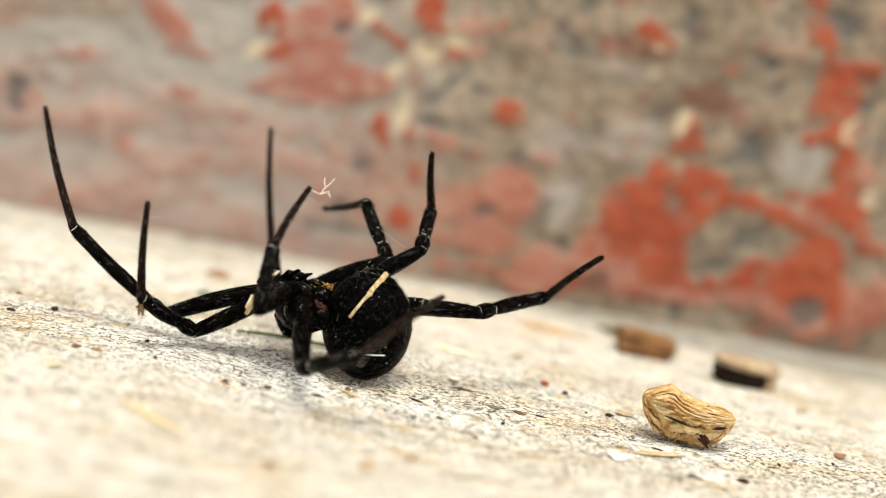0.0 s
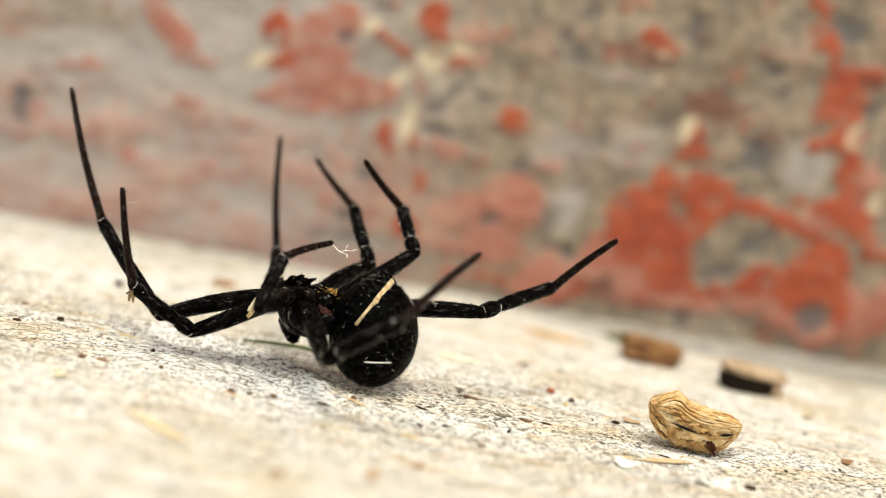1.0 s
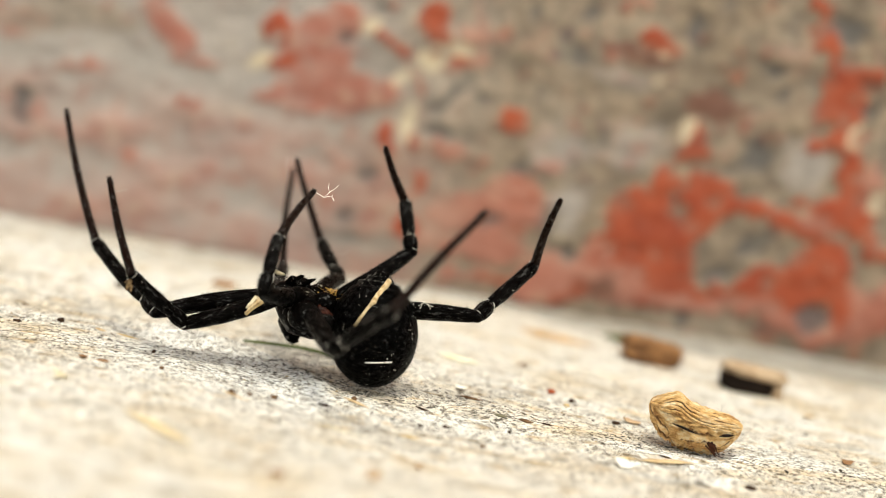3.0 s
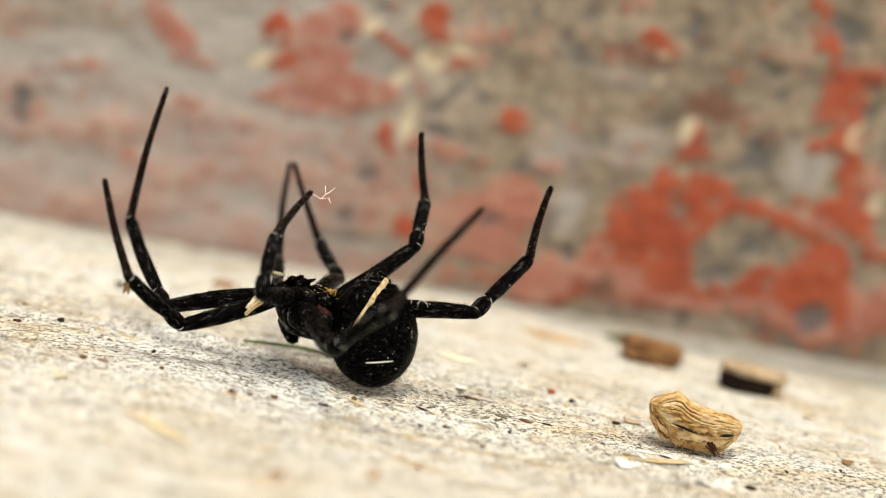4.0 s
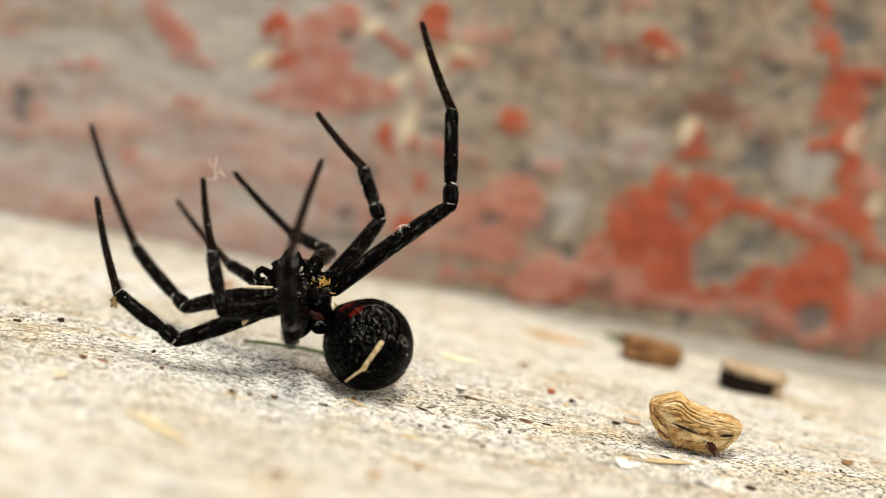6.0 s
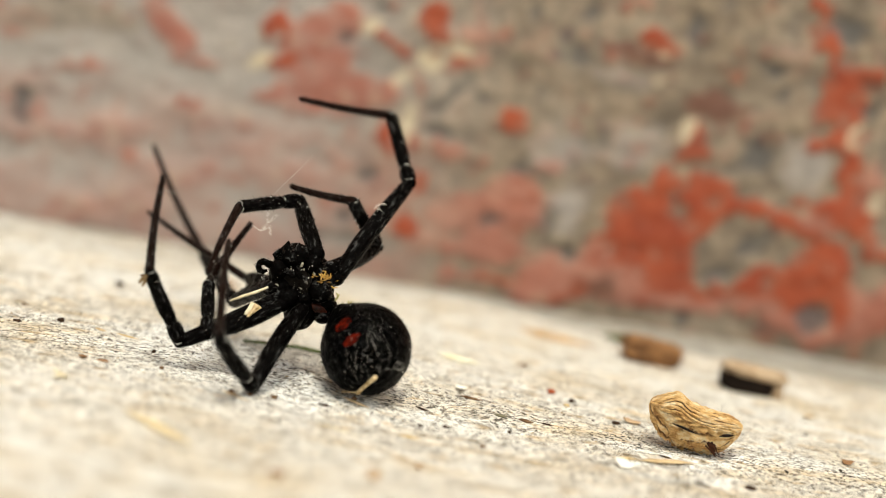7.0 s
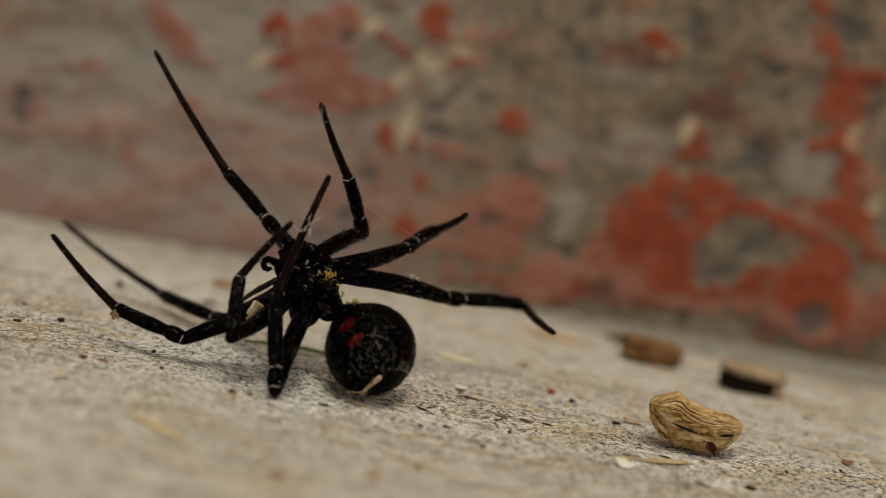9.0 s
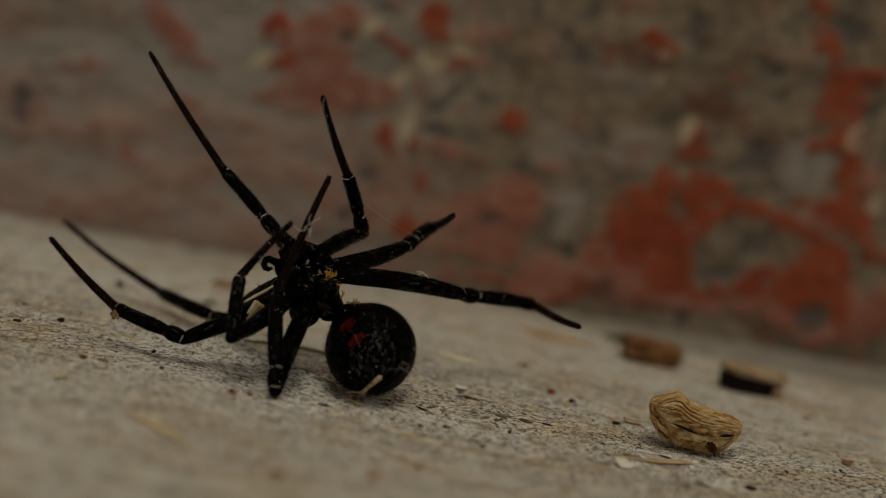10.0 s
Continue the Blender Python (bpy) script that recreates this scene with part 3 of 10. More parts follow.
def build_wall():
    xs = axis_steps(-0.052, 0.056, 0.0004, 3.0)
    zs = np.concatenate([np.arange(-0.004, 0.042, 0.0004), 0.042 + 0.0005 * np.cumsum(1.6 ** np.arange(1, 17))])
    X, Z = np.meshgrid(xs, zs)
    n1, n2, n3, n4, n5 = (np.zeros_like(X) for _ in range(5))
    for j in range(len(zs)):
        for i in range(len(xs)):
            p = Vector((xs[i], 0.0, zs[j]))
            n1[j, i] = noise.fractal(p * 330, 1.0, 2.0, 4) * 0.5
            n2[j, i] = noise.fractal(Vector((p.x * 130, 0, p.z * 260)) + Vector((9, 4, 2)), 1.0, 2.0, 4) * 0.5
            n3[j, i] = noise.noise(p * 620 + Vector((3, 8, 1)))
            n4[j, i] = noise.noise(p * 620 + Vector((7, 2, 5)))
            n5[j, i] = noise.noise(p * 1100 + Vector((2, 6, 3)))
    X0, Z0 = X, Z
    X, Z = X + 0.0013 * n1 + 0.0009 * n3, Z + 0.0013 * n2 + 0.0009 * n4
    bare = step(patch_field("bare", X, Z) + 0.4 * n1, 0.3, 0.6)
    red = step(patch_field("red", X, Z) + 0.6 * n1 + 0.35 * n3 + 0.3 * n5, 0.18, 0.5) * (1 - bare)
    # worn spots where the coat has thinned
    red *= 1 - 0.45 * step(0.7 * n1 + 0.5 * n5 + 0.4 * n4, 0.10, 0.4)
    # the left part of the wall keeps a thin rubbed film of the paint
    rubbed = step(-X0, -0.008, 0.003)
    film = rubbed * step(0.0165 - Z0, 0.0, 0.006) * np.clip(0.33 + 0.8 * n2 + 0.35 * n1 + 0.2 * n3, 0.05, 0.8)
    film = np.maximum(film, 0.30 * step(-X0, 0.030, 0.040) * step(Z0, 0.014, 0.018) * step(n2 + 0.6 * n1, -0.1, 0.3))
    coat = step(patch_field("pink", X, Z) + 0.7 * n2 + 0.35 * n3 + 0.25 * n5, 0.05, 0.85) * 0.92
    coat *= 1 - rubbed * (0.08 + 0.40 * step(0.012 - Z0, 0.0, 0.003) + 0.28 * step(0.7 * n1 + 0.6 * n4 + 0.4 * n5, -0.1, 0.4))
    pink = np.maximum(coat, film) * (1 - 0.9 * bare)
    dark = step(patch_field("dark", X, Z) + 0.5 * n2 + 0.25 * n3, 0.12, 0.9) * 0.82
    dark = np.maximum(dark, 0.10 * step(n1 + 0.5 * n4 + 0.3 * n5, 0.2, 0.5) * (1 - pink))
    cream = step(patch_field("cream", X, Z) + 0.4 * n1, 0.3, 0.8) * 0.9
    cream = np.maximum(cream, 0.18 * step(n2 - 0.5 * n3, 0.2, 0.5) * (1 - red))
    dull = step(patch_field("dull", X, Z) + 0.4 * n1, 0.2, 0.6) * 0.95
    paleness = np.clip((0.007 - X0) / 0.02, 0, 1) * 0.85 * (1 - 0.8 * step(patch_field("warm", X, Z), 0.1, 0.9))
    paleness = np.maximum(paleness, 0.8 * step(patch_field("pale", X, Z) + 0.6 * n2 + 0.3 * n3, 0.15, 1.2))
    X, Z = X0, Z0
    outside = (np.abs(X) > 0.06) | (Z > 0.045)
    red[outside] = step(n2[outside], 0.1, 0.2)
    lift = 0.00025 * np.maximum(red, pink) + 0.0005 * n2 - 0.0004 * dark
    lift += 0.00012 * n5
    verts = [(x, WALL_Y - h, z) for x, z, h in zip(X.ravel(), Z.ravel(), lift.ravel())]
    w, faces = len(xs), []
    for j in range(len(zs) - 1):
        for i in range(w - 1):
            a = j * w + i
            faces.append((a, a + 1, a + 1 + w, a + w))
    # back of the wall, its ends and top
    b = len(verts)
    lo, hi, x0, x1 = zs[0], zs[-1], xs[0], xs[-1]
    verts += [(x0, WALL_Y + 0.12, lo), (x1, WALL_Y + 0.12, lo), (x1, WALL_Y + 0.12, hi), (x0, WALL_Y + 0.12, hi)]
    t0, t1 = (len(zs) - 1) * w, len(zs) * w - 1
    faces += [(b + 1, b, b + 3, b + 2), (0, t0, b + 3, b), (w - 1, b + 1, b + 2, t1), (t0, t1, b + 2, b + 3)]
    me = mesh_of("wall_back", verts, faces, CONCRETE)
    for name, chans in (("paint", (red, pink, dull)), ("stains", (dark, cream, paleness))):
        at = me.color_attributes.new(name, "FLOAT_COLOR", "POINT")
        col = np.zeros((len(verts), 4), dtype=np.float32)
        for k in range(3):
            col[: X.size, k] = chans[k].ravel()
        col[:, 3] = 1
        at.data.foreach_set("color", col.ravel())
    ob = new("wall_back", me)
    tagged(ob, "rough grey concrete wall with flaking faded red paint", "wall", kind="structure")


build_wall()

# ---- the spider ----
LEG_LENGTHS = {
    "A": (0.00341, 0.00617, 0.01079),
    "B": (0.00924, 0.00940, 0.01085),
    "C": (0.00767, 0.00574, 0.00719),
    "D": (0.00590, 0.00465, 0.00572),
    "E": (0.00874, 0.00748, 0.00926),
    "F": (0.00574, 0.00556, 0.00730),
    "G": (0.00751, 0.00428, 0.00544),
    "H": (0.01057, 0.00734, 0.00780),
}
# where each leg leaves the body, in the space of the head part
COXA = {
    "A": (-0.00154, 0.00042, 0.00192),
    "B": (-0.00217, -0.00050, -0.00071),
    "C": (-0.00170, -0.00101, -0.00147),
    "D": (-0.00124, -0.00126, -0.00164),
    "E": (0.00037, -0.00025, -0.00161),
    "F": (0.00063, 0.00017, 0.00221),
    "G": (0.00181, 0.00017, 0.00132),
    "H": (0.00235, 0.00034, 0.00066),
}

spider = new("spider")
tagged(spider, "shiny black spider lying on its back with red marks", "spider")


def bristles(b, centres, radii, count, length, seed, mat=0, lean=0.7):
    rnd = random.Random(seed)
    c = [Vector(p) for p in centres]
    for _ in range(count):
        k = rnd.random() * (len(c) - 1.001)
        i = int(k)
        p = c[i].lerp(c[i + 1], k - i)
        r = radii[i] + (radii[i + 1] - radii[i]) * (k - i)
        d = (c[i + 1] - c[i]).normalized()
        u = d.orthogonal().normalized()
        w = d.cross(u)
        a = rnd.random() * 6.283
        o = u * math.cos(a) + w * math.sin(a)
        b.spike(p + o * r * 0.95, o + d * lean * rnd.random() * 2, length * (0.4 + 0.9 * rnd.random()), 0.014 * MM, mat)


def specks(b, centres, radii, count, seed, mat):
    """Pale dust grains and fibres that cling to a segment, mostly in clusters; they also paint its sparkle."""
    rnd = random.Random(seed * 7 + 1)
    c = [Vector(p) for p in centres]
    k0 = rnd.random() * (len(c) - 1.2)
    for q in range(count):
        k = rnd.random() * (len(c) - 1.001) if q % 2 else min(len(c) - 1.01, max(0, k0 + rnd.gauss(0, 0.5)))
        i = int(k)
        p = c[i].lerp(c[i + 1], k - i)
        r = radii[i] + (radii[i + 1] - radii[i]) * (k - i)
        d = (c[i + 1] - c[i]).normalized()
        u = d.orthogonal().normalized()
        w = d.cross(u)
        a = rnd.random() * 6.283
        o = u * math.cos(a) + w * math.sin(a)
        if rnd.random() < 0.3:
            continue
        size = 0.007 * MM + 0.036 * MM * rnd.random() ** 4
        turn = Matrix.Rotation(rnd.uniform(0, 3), 3, "X") @ Matrix.Rotation(rnd.uniform(0, 3), 3, "Z")
        b.blob(p + o * r, (size * 0.7, size * rnd.uniform(0.4, 1.0), size * rnd.uniform(0.8, 2.6)), turn, 4, 5, mat, 0.8, 20000)


def collar(b, z, r, seed, mat, at=(0.0, 0.0)):
    """A broken ring of pale membrane round a joint, its colour raised to paint the joint's highlight."""
    rnd = random.Random(seed + 900)
    a = rnd.random() * 6.283
    for _ in range(3):
        span = rnd.uniform(0.6, 1.6)
        pts = [(at[0] + r * math.cos(a + span * q / 6), at[1] + r * math.sin(a + span * q / 6), z + 0.03 * MM * math.sin(q + a)) for q in range(7)]
        w = rnd.uniform(0.016, 0.048) * MM
        b.tube(pts, [w * (0.4 + 0.6 * math.sin(math.pi * (q + 0.5) / 7)) for q in range(7)], 5, mat, 0.5, 1, seed)
        a += span + rnd.uniform(0.3, 0.9)


def curve_points(length, bow, count, turn=0.0):
    out = []
    for i in range(count):
        s = i / (count - 1)
        o = bow * length * math.sin(math.pi * s)
        out.append((o * math.cos(turn), o * math.sin(turn), length * s))
    return out


def femur_mesh(L, r, seed):
    b = Build()
    n = 16
    pts = curve_points(L, 0.025, n, seed)
    rad = [r * (0.78 + 0.36 * math.sin(math.pi * min(1, 0.18 + 0.75 * i / (n - 1))) - (0.12 if i == n - 1 else 0)) for i in range(n)]
    b.tube(pts, rad, 14, 0, 0.06, 0.92, seed)
    b.blob((0, 0, 0), (r * 0.9, r * 0.9, r * 1.0), rings=8, seg=12)
    b.blob((0, 0, L), (r * 0.8, r * 0.8, r * 0.85), rings=8, seg=12)
    bristles(b, pts, rad, 460, 0.25 * MM, seed, 2, 1.5)
    specks(b, pts, rad, 32, seed + 50, 1)
    return b.mesh("leg", [BLACK, PALE, HAIR])


def patella_share(L):
    return min(0.30, 1.5 * MM / L)


def patella_mesh(L, r, seed):
    b = Build()
    kn = patella_share(L)
    pts = [(0, 0, L * kn * q) for q in (-0.12, 0, 0.25, 0.6, 0.9, 1.0)]
    rad = [r * q for q in (0.5, 0.82, 1.02, 1.08, 0.95, 0.70)]
    b.tube(pts, rad, 14, 0, 0.06, 1, seed)
    bristles(b, pts, rad, 120, 0.24 * MM, seed + 2, 3, 1.5)
    specks(b, pts, rad, 12, seed + 3, 1)
    collar(b, L * kn * 0.04, r * 0.85, seed, 2)
    return b.mesh("patella", [BLACK, PALE, RING_GLINT, HAIR])


def tibia_mesh(L, r, seed):
    b = Build()
    kn = patella_share(L)
    p2 = [(0.01 * L * math.sin(3.14 * s), 0.02 * L * math.sin(3.14 * s), L * (kn + (1 - kn) * s)) for s in [i / 11 for i in range(12)]]
    r2 = [r * (0.76, 0.86, 0.93, 0.97, 0.98, 0.97, 0.95, 0.92, 0.90, 0.92, 0.94, 0.72)[i] for i in range(12)]
    b.tube(p2, r2, 14, 0, 0.06, 0.95, seed + 1)
    b.blob((0, 0, L * kn), (r * 0.72, r * 0.72, r * 0.3), rings=6, seg=12, mat=1)
    b.blob((0, 0, L), (r * 0.66, r * 0.66, r * 0.5), rings=8, seg=12)
    bristles(b, p2, r2, 420, 0.25 * MM, seed + 2, 4, 1.5)
    specks(b, p2, r2, 36, seed + 3, 2)
    collar(b, L * (kn + 0.015), r * 0.80, seed + 1, 3)
    collar(b, L * 0.985, r * 0.82, seed + 2, 3)
    return b.mesh("tibia", [BLACK, MEMBRANE, PALE, RING_GLINT, HAIR])


SPLIT = 0.66


def foot_point(L, s):
    o = 0.018 * L * math.sin(math.pi * s)
    return (o, o * 0.5, L * s)


def metatarsus_mesh(L, r, seed):
    b = Build()
    n = 13
    pts = [foot_point(L, SPLIT * i / (n - 1)) for i in range(n)]
    rad = [r * (0.66 if i == 0 else 0.60 - 0.15 * i / (n - 1)) for i in range(n)]
    b.tube(pts, rad, 12, 0, 0.06, 1, seed)
    b.blob((0, 0, 0.01 * L), (r * 0.62, r * 0.62, r * 0.34), rings=6, seg=12, mat=1)
    bristles(b, pts, rad, 320, 0.22 * MM, seed + 1, 3, 1.5)
    specks(b, pts, rad, 12, seed + 2, 2)
    return b.mesh("metatarsus", [BROWN, MEMBRANE, PALE, HAIR])


def tarsus_mesh(L, r, seed):
    b = Build()
    n = 9
    pts = [foot_point(L, SPLIT - 0.01 + (1 - SPLIT + 0.01) * i / (n - 1)) for i in range(n)]
    rad = [r * (0.42 if i == 0 else 0.24 if i == n - 1 else 0.45 - 0.09 * i / (n - 1)) for i in range(n)]
    b.tube(pts, rad, 12, 0, 0.06, 1, seed)
    bristles(b, pts, rad, 180, 0.2 * MM, seed + 1, 2, 1.5)
    specks(b, pts, rad, 6, seed + 2, 1)
    for a in (-0.5, 0.5):
        b.spike((0, 0, L * 0.99), (math.sin(a), 0.4, 1), 0.25 * MM, 0.03 * MM)
    return b.mesh("tarsus", [BROWN, PALE, HAIR])


FEMUR, PATELLA, TIBIA, FOOT, TARSUS = {}, {}, {}, {}, {}
THICK = {"A": 0.58, "B": 0.60, "C": 0.59, "D": 0.57, "E": 0.64, "F": 0.58, "G": 0.60, "H": 0.62}


def build_legs():
    for k, (key, (l1, l2, l3)) in enumerate(LEG_LENGTHS.items()):
        r = THICK[key] * MM
        leg = part("leg", femur_mesh(l1, r, k * 10), spider, "black bristly jointed leg")
        FEMUR[key] = leg
        PATELLA[key] = part("patella", patella_mesh(l2, r * 0.92, k * 10 + 2), leg)
        TIBIA[key] = part("tibia", tibia_mesh(l2, r * 0.92, k * 10 + 3), leg)
        FOOT[key] = part("metatarsus", metatarsus_mesh(l3, r * 0.92, k * 10 + 6), leg)
        TARSUS[key] = part("tarsus", tarsus_mesh(l3, r * 0.92, k * 10 + 7), leg, "brown-tinged foot tip")


build_legs()


def build_cephalothorax():
    b = Build()
    head = Vector((-0.60, 0.1, 0.79)).normalized()
    side = head.cross(Vector((0, -1, 0))).normalized()
    out = side.cross(head).normalized()
    turn = Matrix((side, out, head)).transposed()
    # carapace behind, sternum in front
    b.blob(Vector((0, 1.05 * MM, 0)), (2.05 * MM, 1.5 * MM, 2.75 * MM), turn, 32, 40, 0, 0.12, 1100)
    back = [Vector(p) * MM for p in ((-1.1, 1.9, 1.1), (-1.35, 2.7, 1.35), (-1.1, 3.4, 1.2), (-0.8, 3.95, 1.05), (-0.62, 4.3, 0.98))]
    b.tube(back, [0.85 * MM, 0.8 * MM, 0.68 * MM, 0.55 * MM, 0.25 * MM], 14, 0, 0.15, 1, 5)
    bristles(b, back, [0.85 * MM, 0.8 * MM, 0.68 * MM, 0.55 * MM, 0.25 * MM], 120, 0.3 * MM, 77)
    # stalk to the abdomen, and the swollen base of the hind leg beside it
    b.tube([(0.9 * MM, 0.3 * MM, -0.2 * MM), (1.35 * MM, 0.35 * MM, -0.7 * MM), (1.85 * MM, 0.35 * MM, -1.3 * MM), (2.3 * MM, 0.35 * MM, -2.0 * MM)],
           [1.0 * MM, 0.9 * MM, 0.75 * MM, 0.7 * MM], 14, 0)
    for x, y, z, rx, ry, rz in (
        (1.3, -0.35, -0.45, 0.98, 0.95, 0.85), (1.75, 0.3, -2.15, 0.85, 0.8, 0.78), (1.15, 0.2, -1.4, 0.8, 0.75, 0.8), (0.1, -0.1, -2.15, 1.25, 1.1, 1.45),
        (-1.9, -0.3, 0.6, 0.75, 0.7, 0.85), (-1.0, -0.3, 1.65, 0.65, 0.6, 0.7),
    ):
        b.blob((x * MM, y * MM, z * MM), (rx * MM, ry * MM, rz * MM), None, 16, 20, 0, 0.07, 1100)
    ob = part("cephalothorax", b.mesh("cephalothorax", [GLOSSY]), spider, "black head and chest with bristly leg bases")
    c = Build()
    c.blob(Vector((-0.5 * MM, -0.35 * MM, 0.05 * MM)), (1.15 * MM, 0.62 * MM, 1.45 * MM), turn, 18, 24, 0, 0.1, 1300)
    specks(c, [(-1.2 * MM, -0.8 * MM, 0.9 * MM), (-0.5 * MM, -0.9 * MM, 0.05 * MM), (0.1 * MM, -0.85 * MM, -0.7 * MM)], [0.12 * MM, 0.15 * MM, 0.12 * MM], 40, 3, 1)
    part("sternum", c.mesh("sternum", [DUSTY, STRAW_DUST]), ob)
    for key, p in COXA.items():
        c = Build()
        q = Vector(p)
        inner = q * 0.35 + Vector((0, -0.1 * MM, 0))
        pts = [inner.lerp(q, s) for s in (0, 0.25, 0.5, 0.75, 1.0)]
        big = 1.25 if key == "E" else 1.0
        rad = [big * r * MM for r in (0.5, 0.68, 0.72, 0.66, 0.5)]
        c.tube(pts, rad, 14, 0, 0.12, 1, hash_of(key))
        c.blob(q, (0.6 * big * MM, 0.6 * big * MM, 0.6 * big * MM), None, 10, 14)
        collar(c, q.z, 0.5 * MM, hash_of(key), 1, (q.x, q.y)) if key in "FG" else None
        bristles(c, pts, rad, 60, 0.2 * MM, hash_of(key))
        specks(c, pts, rad, 8, hash_of(key), 1)
        part("coxa", c.mesh("coxa", [GLOSSY, PALE]), ob)
    # folded mouthparts that stand out from the chest
    for x0, x1, h, sd in ((-1.5, -0.55, 1.8, 1), (-0.9, 0.35, 1.65, 2), (-1.9, -1.4, 1.45, 3)):
        c = Build()
        pts = [Vector((x0 + (x1 - x0) * q, -0.5 - (h - 0.5) * math.sin(1.5 * q), 0.75 + 0.12 * math.sin(4 * q + sd))) * MM for q in (0, 0.2, 0.4, 0.6, 0.8, 1.0)]
        rad = [0.30 * MM, 0.28 * MM, 0.25 * MM, 0.22 * MM, 0.16 * MM, 0.05 * MM]
        c.tube(pts, rad, 10, 0, 0.2, 0.7, sd)
        bristles(c, pts, rad, 28, 0.2 * MM, sd)
        part("mouthpart", c.mesh("mouthpart", [GLOSSY]), ob)
    for dx in (-1.25, -0.45):
        c = Build()
        c.tube([(dx * MM, -0.2 * MM, 1.2 * MM), ((dx - 0.1) * MM, -0.35 * MM, 1.7 * MM), ((dx - 0.22) * MM, -0.4 * MM, 2.2 * MM),
                ((dx - 0.32) * MM, -0.3 * MM, 2.6 * MM), ((dx - 0.3) * MM, -0.1 * MM, 2.85 * MM)],
               [0.42 * MM, 0.44 * MM, 0.36 * MM, 0.22 * MM, 0.06 * MM], 12, 0, 0.3)
        bristles(c, [(dx * MM, -0.3 * MM, 1.2 * MM), ((dx - 0.3) * MM, -0.3 * MM, 2.7 * MM)], [0.42 * MM, 0.2 * MM], 60, 0.3 * MM, 9)
        part("chelicera", c.mesh("chelicera", [GLOSSY]), ob)
    for pts in ([(-2.0, 0.1, 0.5), (-2.55, 0.0, 0.85)] + [(-3.1 + 0.37 * math.cos(a), -0.2, 0.66 + 0.40 * math.sin(a)) for a in (0.9, 1.7, 2.5, 3.3, 4.1, 4.9, 5.7)],
                [(-1.3, 0.4, 1.3), (-1.8, 0.5, 1.8), (-2.2, 0.4, 1.85), (-2.45, 0.2, 1.6), (-2.3, 0.0, 1.35)]):
        c = Build()
        pts = [Vector(p) * MM for p in pts]
        rad = [0.32 * MM, 0.3 * MM, 0.27 * MM, 0.25 * MM, 0.25 * MM, 0.24 * MM, 0.23 * MM, 0.18 * MM, 0.09 * MM][-len(pts):]
        c.tube(pts, rad, 10, 0, 0.1)
        bristles(c, pts, rad, 90, 0.25 * MM, 7)
        part("pedipalp", c.mesh("pedipalp", [GLOSSY]), ob)
    # a sprig of dry moss caught at the waist, and pale dust on the chest
    c = Build()
    for px, pz, qx, qz in ((3.4, -1.35, 3.75, -0.75), (3.6, -1.1, 3.95, -0.95), (3.5, -1.2, 3.45, -0.8), (2.35, -1.2, 2.75, -0.45), (2.65, -0.7, 2.5, -0.4), (3.0, -1.2, 3.5, -1.25)):
        c.tube([(px * MM, 0.2 * MM, pz * MM), ((px + qx) / 2 * MM + 0.05 * MM, 0.15 * MM, (pz + qz) / 2 * MM), (qx * MM, 0.15 * MM, qz * MM)],
               [0.085 * MM, 0.08 * MM, 0.035 * MM], 6, 0, 0.4)
    part("moss_sprig", c.mesh("moss_sprig", [MOSS]), ob, "tiny dry yellow-green moss sprig")
    c = Build()
    rnd = random.Random(14)
    for _ in range(20):
        p = Vector((rnd.gauss(-0.6, 0.9), rnd.uniform(-1.0, -0.7), rnd.gauss(0.6, 0.9))) * MM
        r = 0.012 * MM + 0.035 * MM * rnd.random() ** 3
        c.blob(p, (r, r * 0.7, r * rnd.uniform(0.6, 2)), None, 3, 5)
    part("dust", c.mesh("dust", [PALE]), ob, "pale dust specks")
    c = Build()
    rnd = random.Random(4)
    for q in range(30):
        p = Vector((1.55 + rnd.gauss(0, 0.36), -0.78 + rnd.gauss(0, 0.1), 0.75 + rnd.gauss(0, 0.2))) * MM
        a = rnd.uniform(-0.6, 0.9) + (1.57 if q % 4 == 0 else 0.0)
        d = Vector((math.cos(a), rnd.gauss(0, 0.3), math.sin(a))) * rnd.uniform(0.08, 0.27) * MM
        bend = Vector((rnd.gauss(0, 0.05), 0, rnd.gauss(0, 0.06))) * MM
        w = rnd.uniform(0.022, 0.07) * MM
        c.tube([p - d, p + bend, p + d], [w * 0.5, w, w * 0.35], 6, 0, 0.6, 0.6, q)
    part("orange_membrane", c.mesh("orange_membrane", [ORANGE]), ob, "ragged orange tissue between the leg bases")
    # creased brown skin where the waist joins the abdomen
    c = Build()
    c.blob((1.2 * MM, -0.28 * MM, -1.62 * MM), (0.78 * MM, 0.50 * MM, 0.34 * MM), Matrix.Rotation(0.25, 3, "Y"), 20, 26, 0, 0.35, 4500)
    part("waist_skin", c.mesh("waist_skin", [WAIST]), ob, "creased brown skin at the waist")
    # torn pale flecks on the chest
    c = Build()
    for px, pz, lx, lz, tw in ((-0.25, 1.45, 0.14, 0.26, 0.4), (-0.05, 1.15, 0.1, 0.12, 1.1), (0.75, 0.95, 0.08, 0.2, -0.5), (-1.75, -0.35, 0.24, 0.11, 0.2), (-0.05, -0.3, 0.2, 0.07, 0.3), (-1.0, 1.0, 0.07, 0.12, 0.0)):
        c.blob((px * MM, -1.02 * MM, pz * MM), (lx * 0.75 * MM, 0.06 * MM, lz * 0.75 * MM), Matrix.Rotation(tw, 3, "Y"), 7, 10, 0, 0.9, 9000)
    part("pale_fleck", c.mesh("pale_fleck", [STRAW_DUST]), ob, "torn pale flecks on the chest")
    return ob


def hash_of(key):
    return ord(key)


